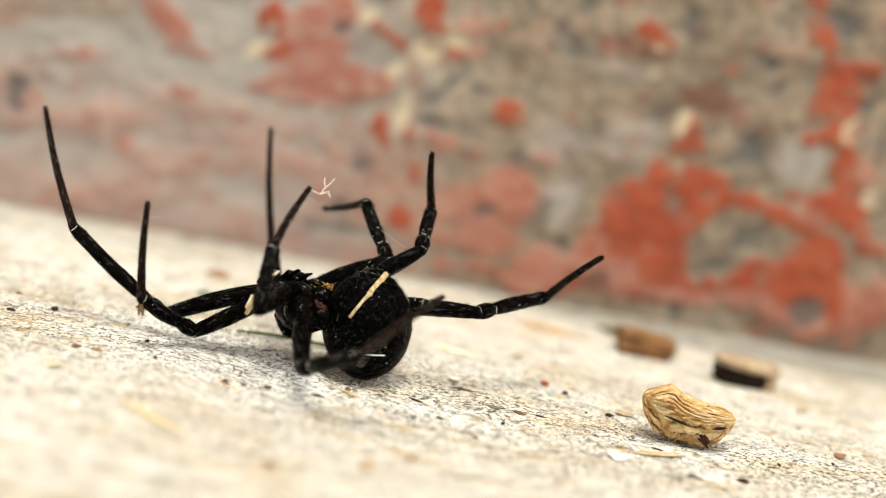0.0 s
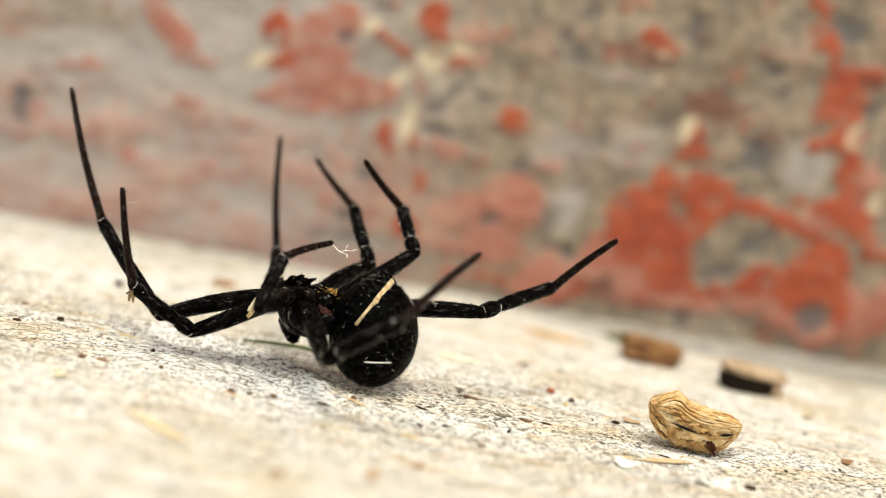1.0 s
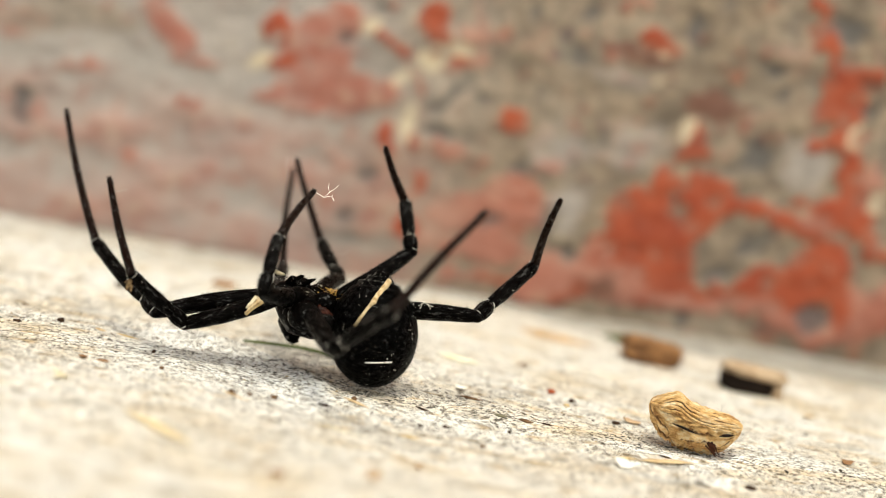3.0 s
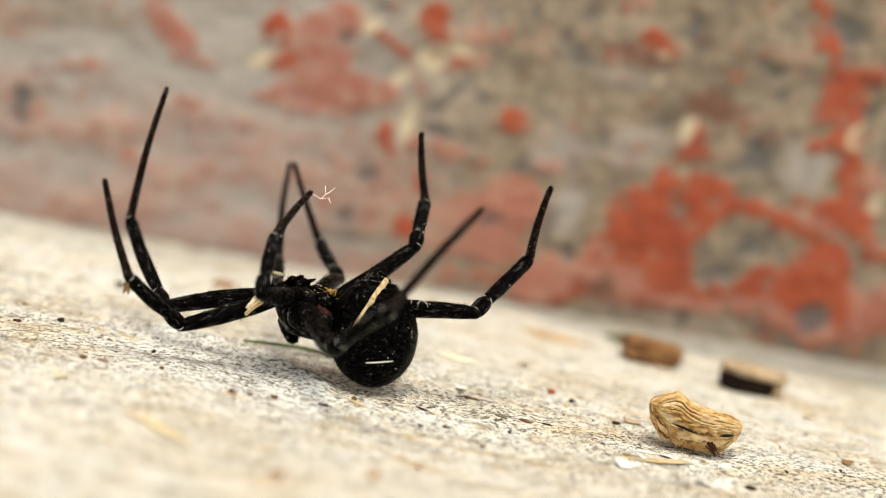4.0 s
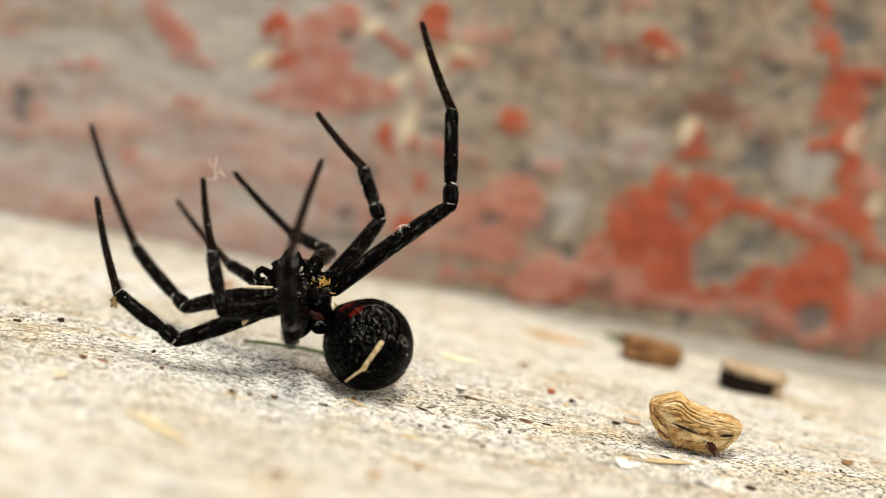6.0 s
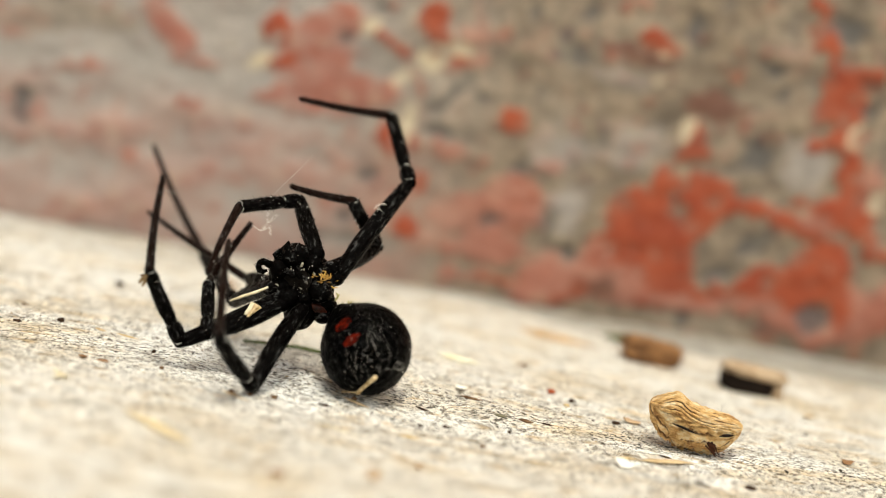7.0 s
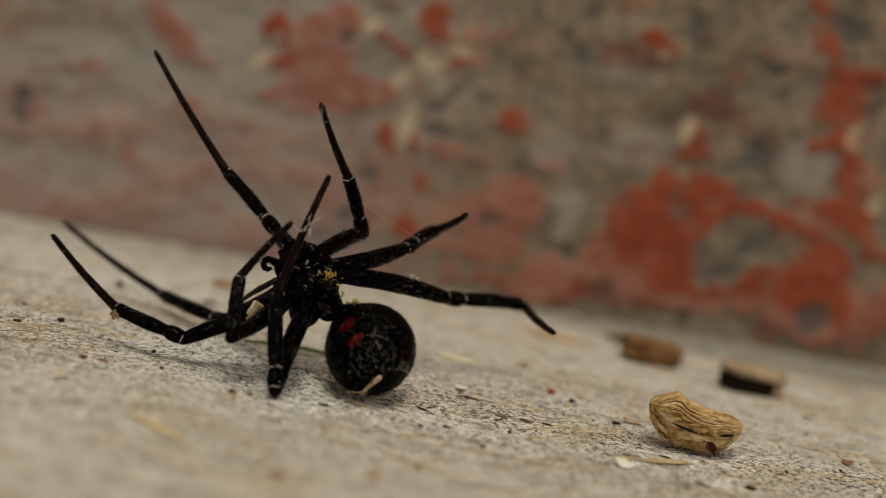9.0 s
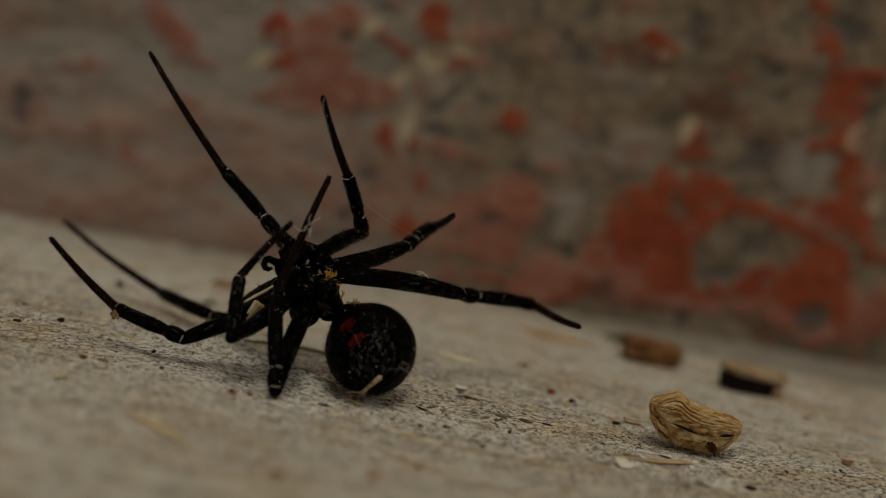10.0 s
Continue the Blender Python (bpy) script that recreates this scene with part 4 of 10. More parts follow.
cephalothorax = build_cephalothorax()

AX = Vector((3.3, 4.0, 3.3)) * MM
TIP = Vector((0.10, -0.98, 0.14)).normalized()
NECK = Vector((-0.72, 0.10, 0.69)).normalized()


def ab_shape(u, lift=0.0):
    """The abdomen's skin in the direction u: an egg drawn out to the spinnerets in wrinkled rings, and to a neck at the stalk."""
    p = Vector((u.x * AX.x, u.y * AX.y, u.z * AX.z))
    k = max(0.0, u.dot(TIP))
    ang = math.acos(min(1.0, k))
    wrinkle = 0.13 * math.sin(ang * 30) * max(0.0, 1 - ang / 0.95) if k > 0.5 else 0.0
    k2 = max(0.0, u.dot(NECK))
    return p + TIP * (0.35 * MM * k ** 14) + p.normalized() * (wrinkle + lift) * MM + NECK * (0.55 * MM * k2 ** 20)


def build_abdomen():
    b = Build()
    b.blob((0, 0, 0), AX, None, 72, 90, 0, 0.012, 1500, lambda u, p: ab_shape(u))
    rnd = random.Random(11)
    for _ in range(3600):
        u = Vector((rnd.gauss(0, 1), rnd.gauss(0, 1), rnd.gauss(0, 1))).normalized()
        p = ab_shape(u, -0.04)
        lean = Vector((rnd.gauss(0, 0.4), rnd.gauss(0, 0.4), rnd.gauss(0, 0.4)))
        b.spike(p, u + lean, rnd.uniform(0.14, 0.34) * MM, 0.015 * MM, 0)
    for q in range(900):
        u = Vector((rnd.gauss(0, 1), rnd.gauss(0, 1), rnd.gauss(0, 1))).normalized()
        # dust gathers in drifts and thins towards the spinnerets; the specks also paint pinpoint sparkle
        if noise.noise(u * 2.6) + 0.45 * noise.noise(u * 7) + rnd.gauss(0, 0.12) < 0.02 + 0.25 * max(0.0, u.dot(TIP)):
            continue
        p = ab_shape(u, 0.01)
        if q % 5:
            r = 0.008 * MM + 0.036 * MM * rnd.random() ** 5
            b.blob(p, (r, r, r * rnd.uniform(0.6, 1.8)), None, 3, 5, 1)
        else:
            d = u.cross(Vector((rnd.gauss(0, 1), rnd.gauss(0, 1), rnd.gauss(0, 1)))).normalized()
            b.spike(p, d + u * 0.2, rnd.uniform(0.06, 0.3) * MM, 0.010 * MM, 1)
    # more pale specks paint bright points round the dark spinnerets
    for _ in range(70):
        u = (TIP + Vector((rnd.gauss(0, 0.17), rnd.gauss(0, 0.17), rnd.gauss(0, 0.17)))).normalized()
        r = 0.008 * MM + 0.022 * MM * rnd.random() ** 3
        b.blob(ab_shape(u, 0.03), (r, r, r * rnd.uniform(0.6, 2.2)), None, 3, 5, 1)
    ob = part("abdomen", b.mesh("abdomen", [ABDOMEN, PALE]), spider, "glossy black round abdomen with fine hairs")
    return ob


abdomen = build_abdomen()


def on_abdomen(x, z, lift=0.0):
    """A point of the abdomen's front surface at x, z millimetres from its centre."""
    a, c = x * MM / AX.x, z * MM / AX.z
    return ab_shape(Vector((a, -math.sqrt(max(0.0, 1 - a * a - c * c)), c)).normalized(), lift)


def abdomen_details():
    # spinnerets
    for a in range(6):
        c = Build()
        o = TIP
        e1 = o.orthogonal().normalized()
        e2 = o.cross(e1)
        p = o * 4.3 * MM + (e1 * math.cos(a * 1.047) + e2 * math.sin(a * 1.047)) * 0.38 * MM
        c.tube([p - o * 0.4 * MM, p, p + o * 0.2 * MM, p + o * 0.3 * MM], [0.24 * MM, 0.22 * MM, 0.15 * MM, 0.05 * MM], 10)
        part("spinneret", c.mesh("spinneret", [GLOSSY]), abdomen)
    # red marks: thin plates on the skin, frayed at the rim
    for (x0, z0, x1, z1, w) in ((-2.35, 1.45, -1.35, 2.5, 0.28), (-1.55, 0.75, -0.5, 1.85, 0.30)):
        c = Build()
        n, k = 15, 9
        dx, dz = x1 - x0, z1 - z0
        ln = math.hypot(dx, dz)
        for i in range(n):
            q = i / (n - 1)
            half = w * math.sin(math.pi * (0.06 + 0.88 * q)) ** 0.7
            for j in range(k):
                v = -1 + 2 * j / (k - 1)
                fray = 1 + 0.75 * noise.noise(Vector((q * 7 + x0, v * 2, 1)))
                x, z = x0 + dx * q - dz / ln * v * half * fray, z0 + dz * q + dx / ln * v * half * fray
                rim = max(abs(v), abs(2 * q - 1))
                c.v.append(on_abdomen(x, z, 0.022 if rim < 0.95 else -0.03))
        for i in range(n - 1):
            for j in range(k - 1):
                p = i * k + j
                c.f.append((p, p + k, p + k + 1, p + 1))
                c.mi.append(0)
        part("red_mark", c.mesh("red_mark", [RED]), abdomen, "dull red hourglass bar")
    # straw sliver stuck on the skin
    c = Build()
    a0, a1 = ab_shape(Vector((-0.33, -0.2, -0.92)).normalized(), 0.22), on_abdomen(1.02, -0.88, 0.26)
    mid = ab_shape(Vector((0.02, -0.62, -0.78)).normalized(), 0.10)
    pts = []
    for i in range(9):
        q = i / 8
        line, arc = a0.lerp(a1, q), mid * (4 * q * (1 - q)) + a0.lerp(a1, q) * (1 - 4 * q * (1 - q))
        pts.append(line.lerp(arc, 1.0))
    c.tube(pts, [(0.13 + 0.10 * min(1, i / 5)) * MM for i in range(9)], 8, 0, 0.25, 0.7, 2)
    part("straw_sliver", c.mesh("straw_sliver", [STRAW_DRY]), abdomen, "pale straw sliver stuck to the skin")
    # one stout white hair low on the back
    c = Build()
    pts = []
    for i in range(9):
        ux, uy = -0.10 + 0.58 * i / 8, 0.448 - 0.002 * i
        pts.append(ab_shape(Vector((ux, uy, -math.sqrt(1 - ux * ux - uy * uy))), 0.05))
    c.tube(pts, [0.03 * MM] + [0.045 * MM] * 7 + [0.03 * MM], 6)
    part("white_hair", c.mesh("white_hair", [PALE]), abdomen, "stiff white plant hair stuck to the skin")
    # loose silk over the rear
    rnd = random.Random(8)
    c = Build()
    for _ in range(13):
        x, z = rnd.uniform(-0.6, 2.4), rnd.uniform(-1.4, 2.4)
        a = math.atan2(z + 0.3, x - 0.5) + rnd.choice((0.0, 1.57)) + rnd.gauss(0, 0.3)
        pts = []
        for i in range(9):
            if x * x + z * z > 9.4:
                break
            pts.append(on_abdomen(x, z, 0.05 + 0.05 * rnd.random()))
            x, z, a = x + 0.13 * math.cos(a), z + 0.13 * math.sin(a), a + rnd.gauss(0.06, 0.12)
        if len(pts) > 3:
            c.tube(pts, [rnd.uniform(0.003, 0.006) * MM] * len(pts), 4)
    # a bright curl low on the side
    for i in range(6):
        wx, wz, turn = 0.20 + 0.07 * (i % 3), 0.42 - 0.05 * i, 0.9 * i
        pts = [on_abdomen(2.40 + 0.06 * i - wx * math.cos(q * 0.36 + turn), -0.25 + wz * math.sin(q * 0.36 + turn), 0.08 + 0.04 * (i % 3)) for q in range(9)]
        c.tube(pts, [0.008 * MM] * 9, 4)
    # a pale seam above the spinnerets, and fine pale lines beside it
    for x0, z0, x1, z1, w in ((0.40, 1.6, 0.62, 1.2, 0.014), (0.62, 1.2, 1.02, 0.6, 0.012), (-1.25, 0.1, -1.05, 0.45, 0.010), (1.3, -0.1, 1.2, -0.6, 0.010)):
        pts = [on_abdomen(x0 + (x1 - x0) * q / 5 + rnd.gauss(0, 0.025), z0 + (z1 - z0) * q / 5, 0.04) for q in range(6)]
        c.tube(pts, [w * MM * (0.5 + rnd.random()) for q in range(6)], 5)
    for k in range(6):
        x = 0.05 + 0.2 * k + rnd.gauss(0, 0.03)
        pts = [on_abdomen(x * (1 + 0.06 * q), 1.55 + 0.22 * q + rnd.uniform(-0.1, 0.1), 0.03) for q in range(5)]
        c.tube(pts, [rnd.uniform(0.002, 0.005) * MM for q in range(5)], 4)
    e1 = TIP.orthogonal().normalized()
    e2 = TIP.cross(e1)
    # broken pale arcs paint the highlights on the wrinkle crests
    for ring in (0.20, 0.29, 0.37, 0.46):
        a = 0.0
        while a < 6.28:
            span = rnd.uniform(0.1, 0.45)
            if rnd.random() < 0.6:
                pts = [ab_shape((TIP * math.cos(ring) + (e1 * math.cos(a + span * q / 4) + e2 * math.sin(a + span * q / 4)) * math.sin(ring)).normalized(), 0.02) for q in range(5)]
                c.tube(pts, [rnd.uniform(0.003, 0.009) * MM for q in range(5)], 4)
            a += span + rnd.uniform(0.05, 0.3)
    part("silk_and_glints", c.mesh("silk_and_glints", [SILK]), abdomen, "stray white silk threads and painted wrinkle highlights")


abdomen_details()


# ---- loose things on the ground ----
def build_husk():
    """A half-moon husk: low concave top, deep round belly, wavy ridges from end to end."""
    me_b = Build()
    rings, seg = 90, 220
    grooves = []
    for i in range(rings + 1):
        s = -1 + 2 * i / rings
        s = math.sin(s * math.pi / 2)
        prof = max(0.0, 1 - abs(s) ** 2.6) ** 0.5
        for k in range(seg):
            ph = 2 * math.pi * k / seg
            cy, cz = math.cos(ph), math.sin(ph)
            wave = 0.5 * math.sin(2.6 * s + 1.0) + 1.5 * noise.noise(Vector((s * 2.4, cy * 1.3, cz * 1.3))) + 0.7 * noise.noise(Vector((s * 8, cy * 3, cz * 3 + 4)))
            g = (1 - abs(math.sin(ph * 10 + wave))) ** 3.0
            g2 = (1 - abs(math.sin(ph * 21 + 2.5 * wave + 3 * noise.noise(Vector((s * 5, ph * 2, 3)))))) ** 2
            broken = 0.62 + 1.2 * noise.noise(Vector((s * 3.4, cy * 2.2, cz * 2.2 + 7)))
            groove = max(0.0, 1.15 * g * broken) + 0.35 * g2 * max(0.0, 0.6 + noise.noise(Vector((s * 6, cy * 3, cz * 3))))
            r = prof * (1 - 0.30 * min(1.0, groove) * prof * (1.0 if cz > -0.2 else max(0.25, 1 + 1.2 * (cz + 0.2))) + 0.13 * noise.noise(Vector((s * 7, cy * 4, cz * 4))) + 0.10 * noise.noise(Vector((s * 24, cy * 12, cz * 12))) + 0.05 * noise.noise(Vector((s * 50, cy * 26, cz * 26))))
            y, z = 1.8 * r * cy, 2.5 * r * cz
            if z > 0:
                z *= 0.30
            up = max(0.0, cz) * prof
            peak = 0.50 * math.exp(-((s + 0.52) / 0.22) ** 2) * up - 0.18 * math.exp(-((s - 0.25) / 0.4) ** 2) * up
            z += 0.30 * s * s - 0.05 + peak - 0.55 * math.exp(-((s + 1.0) / 0.22) ** 2) * max(0.0, cz) * prof ** 0.5
            if s < 0:
                z -= 0.30 * s ** 6
            me_b.v.append(Vector((3.35 * s * (1 + 0.02 * math.sin(ph * 5)), y, z)) * MM)
            grooves.append(min(1.0, max(0.0, groove + 0.3 * noise.noise(Vector((s * 4, cy * 3, 9))))))
    for i in range(rings):
        for k in range(seg):
            a, c = i * seg + k, i * seg + (k + 1) % seg
            me_b.f.append((a, c, c + seg, a + seg))
            me_b.mi.append(0)
    me = me_b.mesh("shell", [HUSK])
    at = me.color_attributes.new("groove", "FLOAT_COLOR", "POINT")
    at.data.foreach_set("color", np.repeat(np.array(grooves, dtype=np.float32), 4))
    ob = new("seed_husk")
    tagged(ob, "dry tan seed husk with wrinkled fibrous ridges on the board", "seed husk")
    part("shell", me, ob)
    for (x0, z0, x1, z1, w) in ((-1.75, -0.52, 0.25, -0.55, 0.10), (1.70, -0.30, 2.75, 0.02, 0.12)):
        c = Build()
        pts = []
        for i in range(9):
            q = i / 8
            x, z = x0 + (x1 - x0) * q, z0 + (z1 - z0) * q + 0.04 * math.sin(5 * q)
            zz = (z - 0.30 * (x / 3.35) ** 2 + 0.05) / 2.5
            pr = max(0.0, 1 - abs(x / 3.35) ** 2.5)
            y = -1.8 * math.sqrt(max(0.02, pr - zz * zz))
            pts.append(Vector((x, y - 0.09, z)) * MM)
        c.tube(pts, [w * MM * (0.15 + 0.85 * math.sin(math.pi * i / 8)) for i in range(9)], 8, 0, 0.2)
        part("crack", c.mesh("crack", [CRACK]), ob, "dark open crack")
    c = Build()
    rnd = random.Random(31)
    for q in range(16):
        a0 = Vector((1.25 + rnd.gauss(0, 0.12), -1.45 + rnd.gauss(0, 0.06), -1.05 + rnd.gauss(0, 0.16)))
        a1 = a0 + Vector((0.35 + rnd.gauss(0, 0.12), -0.12 + rnd.gauss(0, 0.08), -0.35 + rnd.gauss(0, 0.1)))
        a2 = a1 + Vector((0.35 + rnd.gauss(0, 0.15), 0.02 + rnd.gauss(0, 0.08), -0.42 + rnd.gauss(0, 0.12)))
        k = rnd.uniform(0.6, 1.15)
        a2 = a1.lerp(a2, k)
        a2.z = max(a2.z, -2.35)
        c.tube([a0 * MM, a1 * MM, a2 * MM], [0.07 * MM, rnd.uniform(0.03, 0.08) * MM, 0.02 * MM], 6, 0, 0.5, 1, q)
    part("stalk_scar", c.mesh("stalk_scar", [STALK]), ob, "dark brown frayed stalk")
    c = Build()
    c.tube([Vector(p) * MM for p in ((1.50, 0.1, 0.2), (1.56, 0.1, 0.7), (1.50, 0.05, 1.2), (1.62, 0.05, 1.55))], [0.012 * MM, 0.010 * MM, 0.010 * MM, 0.02 * MM], 5)
    c.tube([Vector(p) * MM for p in ((1.52, 0.1, 1.1), (1.40, 0.1, 1.3), (1.44, 0.05, 1.45))], [0.012 * MM, 0.018 * MM, 0.01 * MM], 5)
    part("loose_fibre", c.mesh("loose_fibre", [SILK]), ob, "fine grey fibre standing on the husk")
    ob.matrix_world = pose(0.0238, -0.0009, 0.00248, 8, 9.0, 0) @ Matrix.Scale(1.04, 4)


def husk_material():
    m, n, l, b = shader("husk", 0.7)
    co = n.new("ShaderNodeTexCoord").outputs["Object"]
    f = noise_of(n, l, co, 1500, 6, (0.35, 1, 1), 0.75)
    base = ramp(n, l, f, [(0.32, (0.22, 0.085, 0.024)), (0.42, (0.56, 0.30, 0.095)), (0.51, (0.82, 0.53, 0.22)), (0.63, (0.95, 0.81, 0.54))])
    at = n.new("ShaderNodeAttribute")
    at.attribute_name = "groove"
    # grooves painted dark: browner fibre together with the shade inside them
    gr = ramp(n, l, at.outputs["Fac"], [(0.24, grey(0)), (0.58, grey(0.95))])
    base = mixed(n, l, gr, base, (0.13, 0.048, 0.012))
    blot = noise_of(n, l, co, 620, 4, (0.5, 1, 1), 0.6)
    base = mixed(n, l, ramp(n, l, blot, [(0.55, grey(0)), (0.72, grey(0.6))]), base, (0.27, 0.10, 0.03))
    l.new(base, b.inputs["Base Color"])
    bump(n, l, b, f, 1.0, 0.0006)
    return m


HUSK = husk_material()
STALK = plain("stalk_brown", (0.012, 0.004, 0.002), (0.10, 0.028, 0.010), 4000, 0.6)
CRACK = plain("crack_dark", (0.006, 0.004, 0.003), (0.02, 0.012, 0.008), 2000, 0.9)
build_husk()


def chip(name, label, size, where, mat, seed, dent=0.12, cat="wood chip"):
    """A split sliver of wood: a box with torn faces and worn edges."""
    bm = bmesh.new()
    bmesh.ops.create_cube(bm, size=1.0)
    bmesh.ops.subdivide_edges(bm, edges=bm.edges[:], cuts=7, use_grid_fill=True)
    for v in bm.verts:
        p = Vector(v.co)
        sph = p.normalized() * 0.62
        p = p.lerp(sph, 0.34)
        n = noise.noise(Vector((p.x * 2 + seed, p.y * 6, p.z * 6)))
        p.y += dent * n
        p.z += dent * noise.noise(Vector((p.x * 3, p.y * 5 + seed, p.z * 4)))
        p.x += dent * 1.4 * noise.noise(Vector((p.y * 6, p.z * 6, seed)))
        v.co = Vector((p.x * size[0], p.y * size[1], p.z * size[2]))
    me = bpy.data.meshes.new(name)
    bm.to_mesh(me)
    bm.free()
    me.materials.append(mat)
    me.polygons.foreach_set("use_smooth", [True] * len(me.polygons))
    ob = new(name, me)
    ob.matrix_world = where
    return tagged(ob, label, cat)


def stick(name, label, pts, radii, mat, cat, flat=1.0, seed=0):
    b = Build()
    b.tube([Vector(p) * MM for p in pts], [r * MM for r in radii], 8, 0, 0.25, flat, seed)
    ob = new(name, b.mesh(name, [mat]))
    return tagged(ob, label, cat)


chip("wood_chip", "brown splintered wood chip lying on the board near the wall", (0.0047, 0.0030, 0.0019), pose(0.0231, 0.0262, 0.0008, 0, 3, -4), CHIP, 1, 0.2)
hollow_chip = new("bark_chip")
tagged(hollow_chip, "tan bark chip on the board, its hollow's shade a dark block", "bark chip")
# the shade in the hollow under the plate is a solid near-black block
for nm, size, where, mat, sd in (
    ("bark_plate", (0.0052, 0.0031, 0.0007), pose(0, 0, 0.0019, 0, 1, 0), CHIP_TAN, 6),
    ("hollow_shade", (0.0044, 0.0025, 0.0019), pose(-0.0001, 0.0, 0.0009, 0, 2, 0), CRACK, 9),
    ("bark_edge", (0.0008, 0.0028, 0.0018), pose(0.0022, 0, 0.0007, 0, 4, 0), CHIP_TAN, 3),
):
    piece = chip(nm, "", size, where, mat, sd, 0.12, "")
    piece.parent = hollow_chip
hollow_chip.matrix_world = pose(0.0314, 0.0213, -0.0002, 0, 2, -4)
stick("grass_stem", "thin dark green grass stem lying under the spider", [(-10.72, 6.3, 0.3), (-8.56, 7.0, 0.3), (-6.36, 7.3, 0.3), (-4.3, 7.0, 0.3), (-2.3, 6.8, 0.3), (-0.6, 6.4, 0.3)], [0.10, 0.13, 0.15, 0.15, 0.14, 0.08], GREEN, "stem")


GROUPS = {"straw_piece": "straw pieces on the board", "dark_grain": "dark grains on the board", "bark_sliver": "bark slivers on the board"}


def settle(x, y):
    """The height of the board's relief there."""
    z = 0.00022 * noise.noise(Vector((x * 60, y * 120, 0.3)))
    z += 0.00012 * noise.noise(Vector((x * 420, y * 1100, 1.7)))
    return z - 0.00012 + board_layer(x, y)[1]


def sliver(name, label, cat, a, b, width, height, mat, seed):
    """A split fibre of straw or bark lying from a to b."""
    rnd = random.Random(seed)
    c = Build()
    va, vb = Vector((*a, settle(*a))), Vector((*b, settle(*b)))
    mid = (va + vb) / 2
    d = vb - va
    side = Vector((-d.y, d.x, 0)).normalized()
    n, seg = 11, 10
    for i in range(n):
        s = i / (n - 1)
        p = va + d * s - mid + side * d.length * 0.03 * math.sin(3 * s + seed)
        taper = min(1.0, 0.14 + 2.4 * min(s, 1 - s)) * (1 + 0.35 * (rnd.random() - 0.5))
        for k in range(seg):
            t = 2 * math.pi * k / seg
            wob = 1 + 0.4 * (rnd.random() - 0.5)
            c.v.append(p + side * math.cos(t) * width * 0.5 * MM * taper * wob + Vector((0, 0, (0.42 + 0.5 * math.sin(t) * wob * taper) * height * MM)))
    for i in range(n - 1):
        for k in range(seg):
            p, q = i * seg + k, i * seg + (k + 1) % seg
            c.f.append((p, q, q + seg, p + seg))
            c.mi.append(0)
    c.f += [tuple(reversed(range(seg))), tuple((n - 1) * seg + k for k in range(seg))]
    c.mi += [0, 0]
    ob = new(name, c.mesh(name, [mat]))
    ob.location = mid
    return tagged(ob, label, cat, GROUPS.get(name, ""))


def grain(name, label, cat, at, size, height, mat, seed):
    c = Build()
    off = Vector((seed * 3.1, seed, 0))
    c.blob((0, 0, height * 0.42 * MM), (size * 0.5 * MM, size * 0.42 * MM, height * 0.5 * MM), None, 8, 12, 0, 0, 1,
           lambda u, p: p * (1 + 0.35 * noise.noise(u * 1.7 + off)))
    ob = new(name, c.mesh(name, [mat]))
    ob.location = (*at, settle(*at))
    return tagged(ob, label, cat, GROUPS.get(name, ""))


def flake(name, label, cat, at, lx, ly, angle, mat, seed):
    """A thin curled scrap with a torn outline and real thickness."""
    rnd = random.Random(seed)
    c = Build()
    n, rings = 22, 5
    top = []
    turns = sorted(rnd.uniform(0, 2 * math.pi) for _ in range(3)) + [2.1 * q + rnd.uniform(-0.4, 0.4) for q in range(3)]
    corners = sorted((a % (2 * math.pi), rnd.uniform(0.75, 1.25)) for a in turns)

    def outline(t):
        """Radius of the torn polygon in the direction t."""
        for (a0, r0), (a1, r1) in zip(corners, corners[1:] + [(corners[0][0] + 2 * math.pi, corners[0][1])]):
            for tt in (t, t + 2 * math.pi):
                if a0 <= tt <= a1 and a1 - a0 < 3.0:
                    den = r0 * math.sin(tt - a0) + r1 * math.sin(a1 - tt)
                    return max(0.55, r0 * r1 * math.sin(a1 - a0) / den) if den > 1e-6 else r0
        return 0.8

    for side in (1, -1):
        ids = []
        for r in range(1, rings + 1):
            for k in range(n):
                t = 2 * math.pi * k / n
                e = outline(t) * (1 + 0.15 * noise.noise(Vector((math.cos(t) * 4 + seed, math.sin(t) * 4, 6))))
                q = r / rings
                x, y = 0.5 * lx * e * q * math.cos(t), 0.5 * ly * e * q * math.sin(t)
                z = 0.10 + 0.22 * noise.noise(Vector((x * 0.9 + seed, y * 0.9, 5))) + 0.12 * q * q + side * 0.035
                ids.append(len(c.v))
                c.v.append(Vector((x, y, max(z, 0.01 + 0.02 * (side + 1)))) * MM)
        for r in range(rings - 1):
            for k in range(n):
                a, b = ids[r * n + k], ids[r * n + (k + 1) % n]
                d, e = ids[(r + 1) * n + k], ids[(r + 1) * n + (k + 1) % n]
                c.f.append((a, d, e, b) if side > 0 else (a, b, e, d))
                c.mi.append(0)
        c.f.append(tuple(ids[:n]) if side > 0 else tuple(reversed(ids[:n])))
        c.mi.append(0)
        top.append(ids[-n:])
    for k in range(n):
        c.f.append((top[0][k], top[1][k], top[1][(k + 1) % n], top[0][(k + 1) % n]))
        c.mi.append(0)
    ob = new(name, c.mesh(name, [mat]))
    ob.matrix_world = pose(*at, settle(*at) + (0.00012 if mat is PALE else 0.0), 9 if mat is PALE else 0, 0, angle)
    return tagged(ob, label, cat)


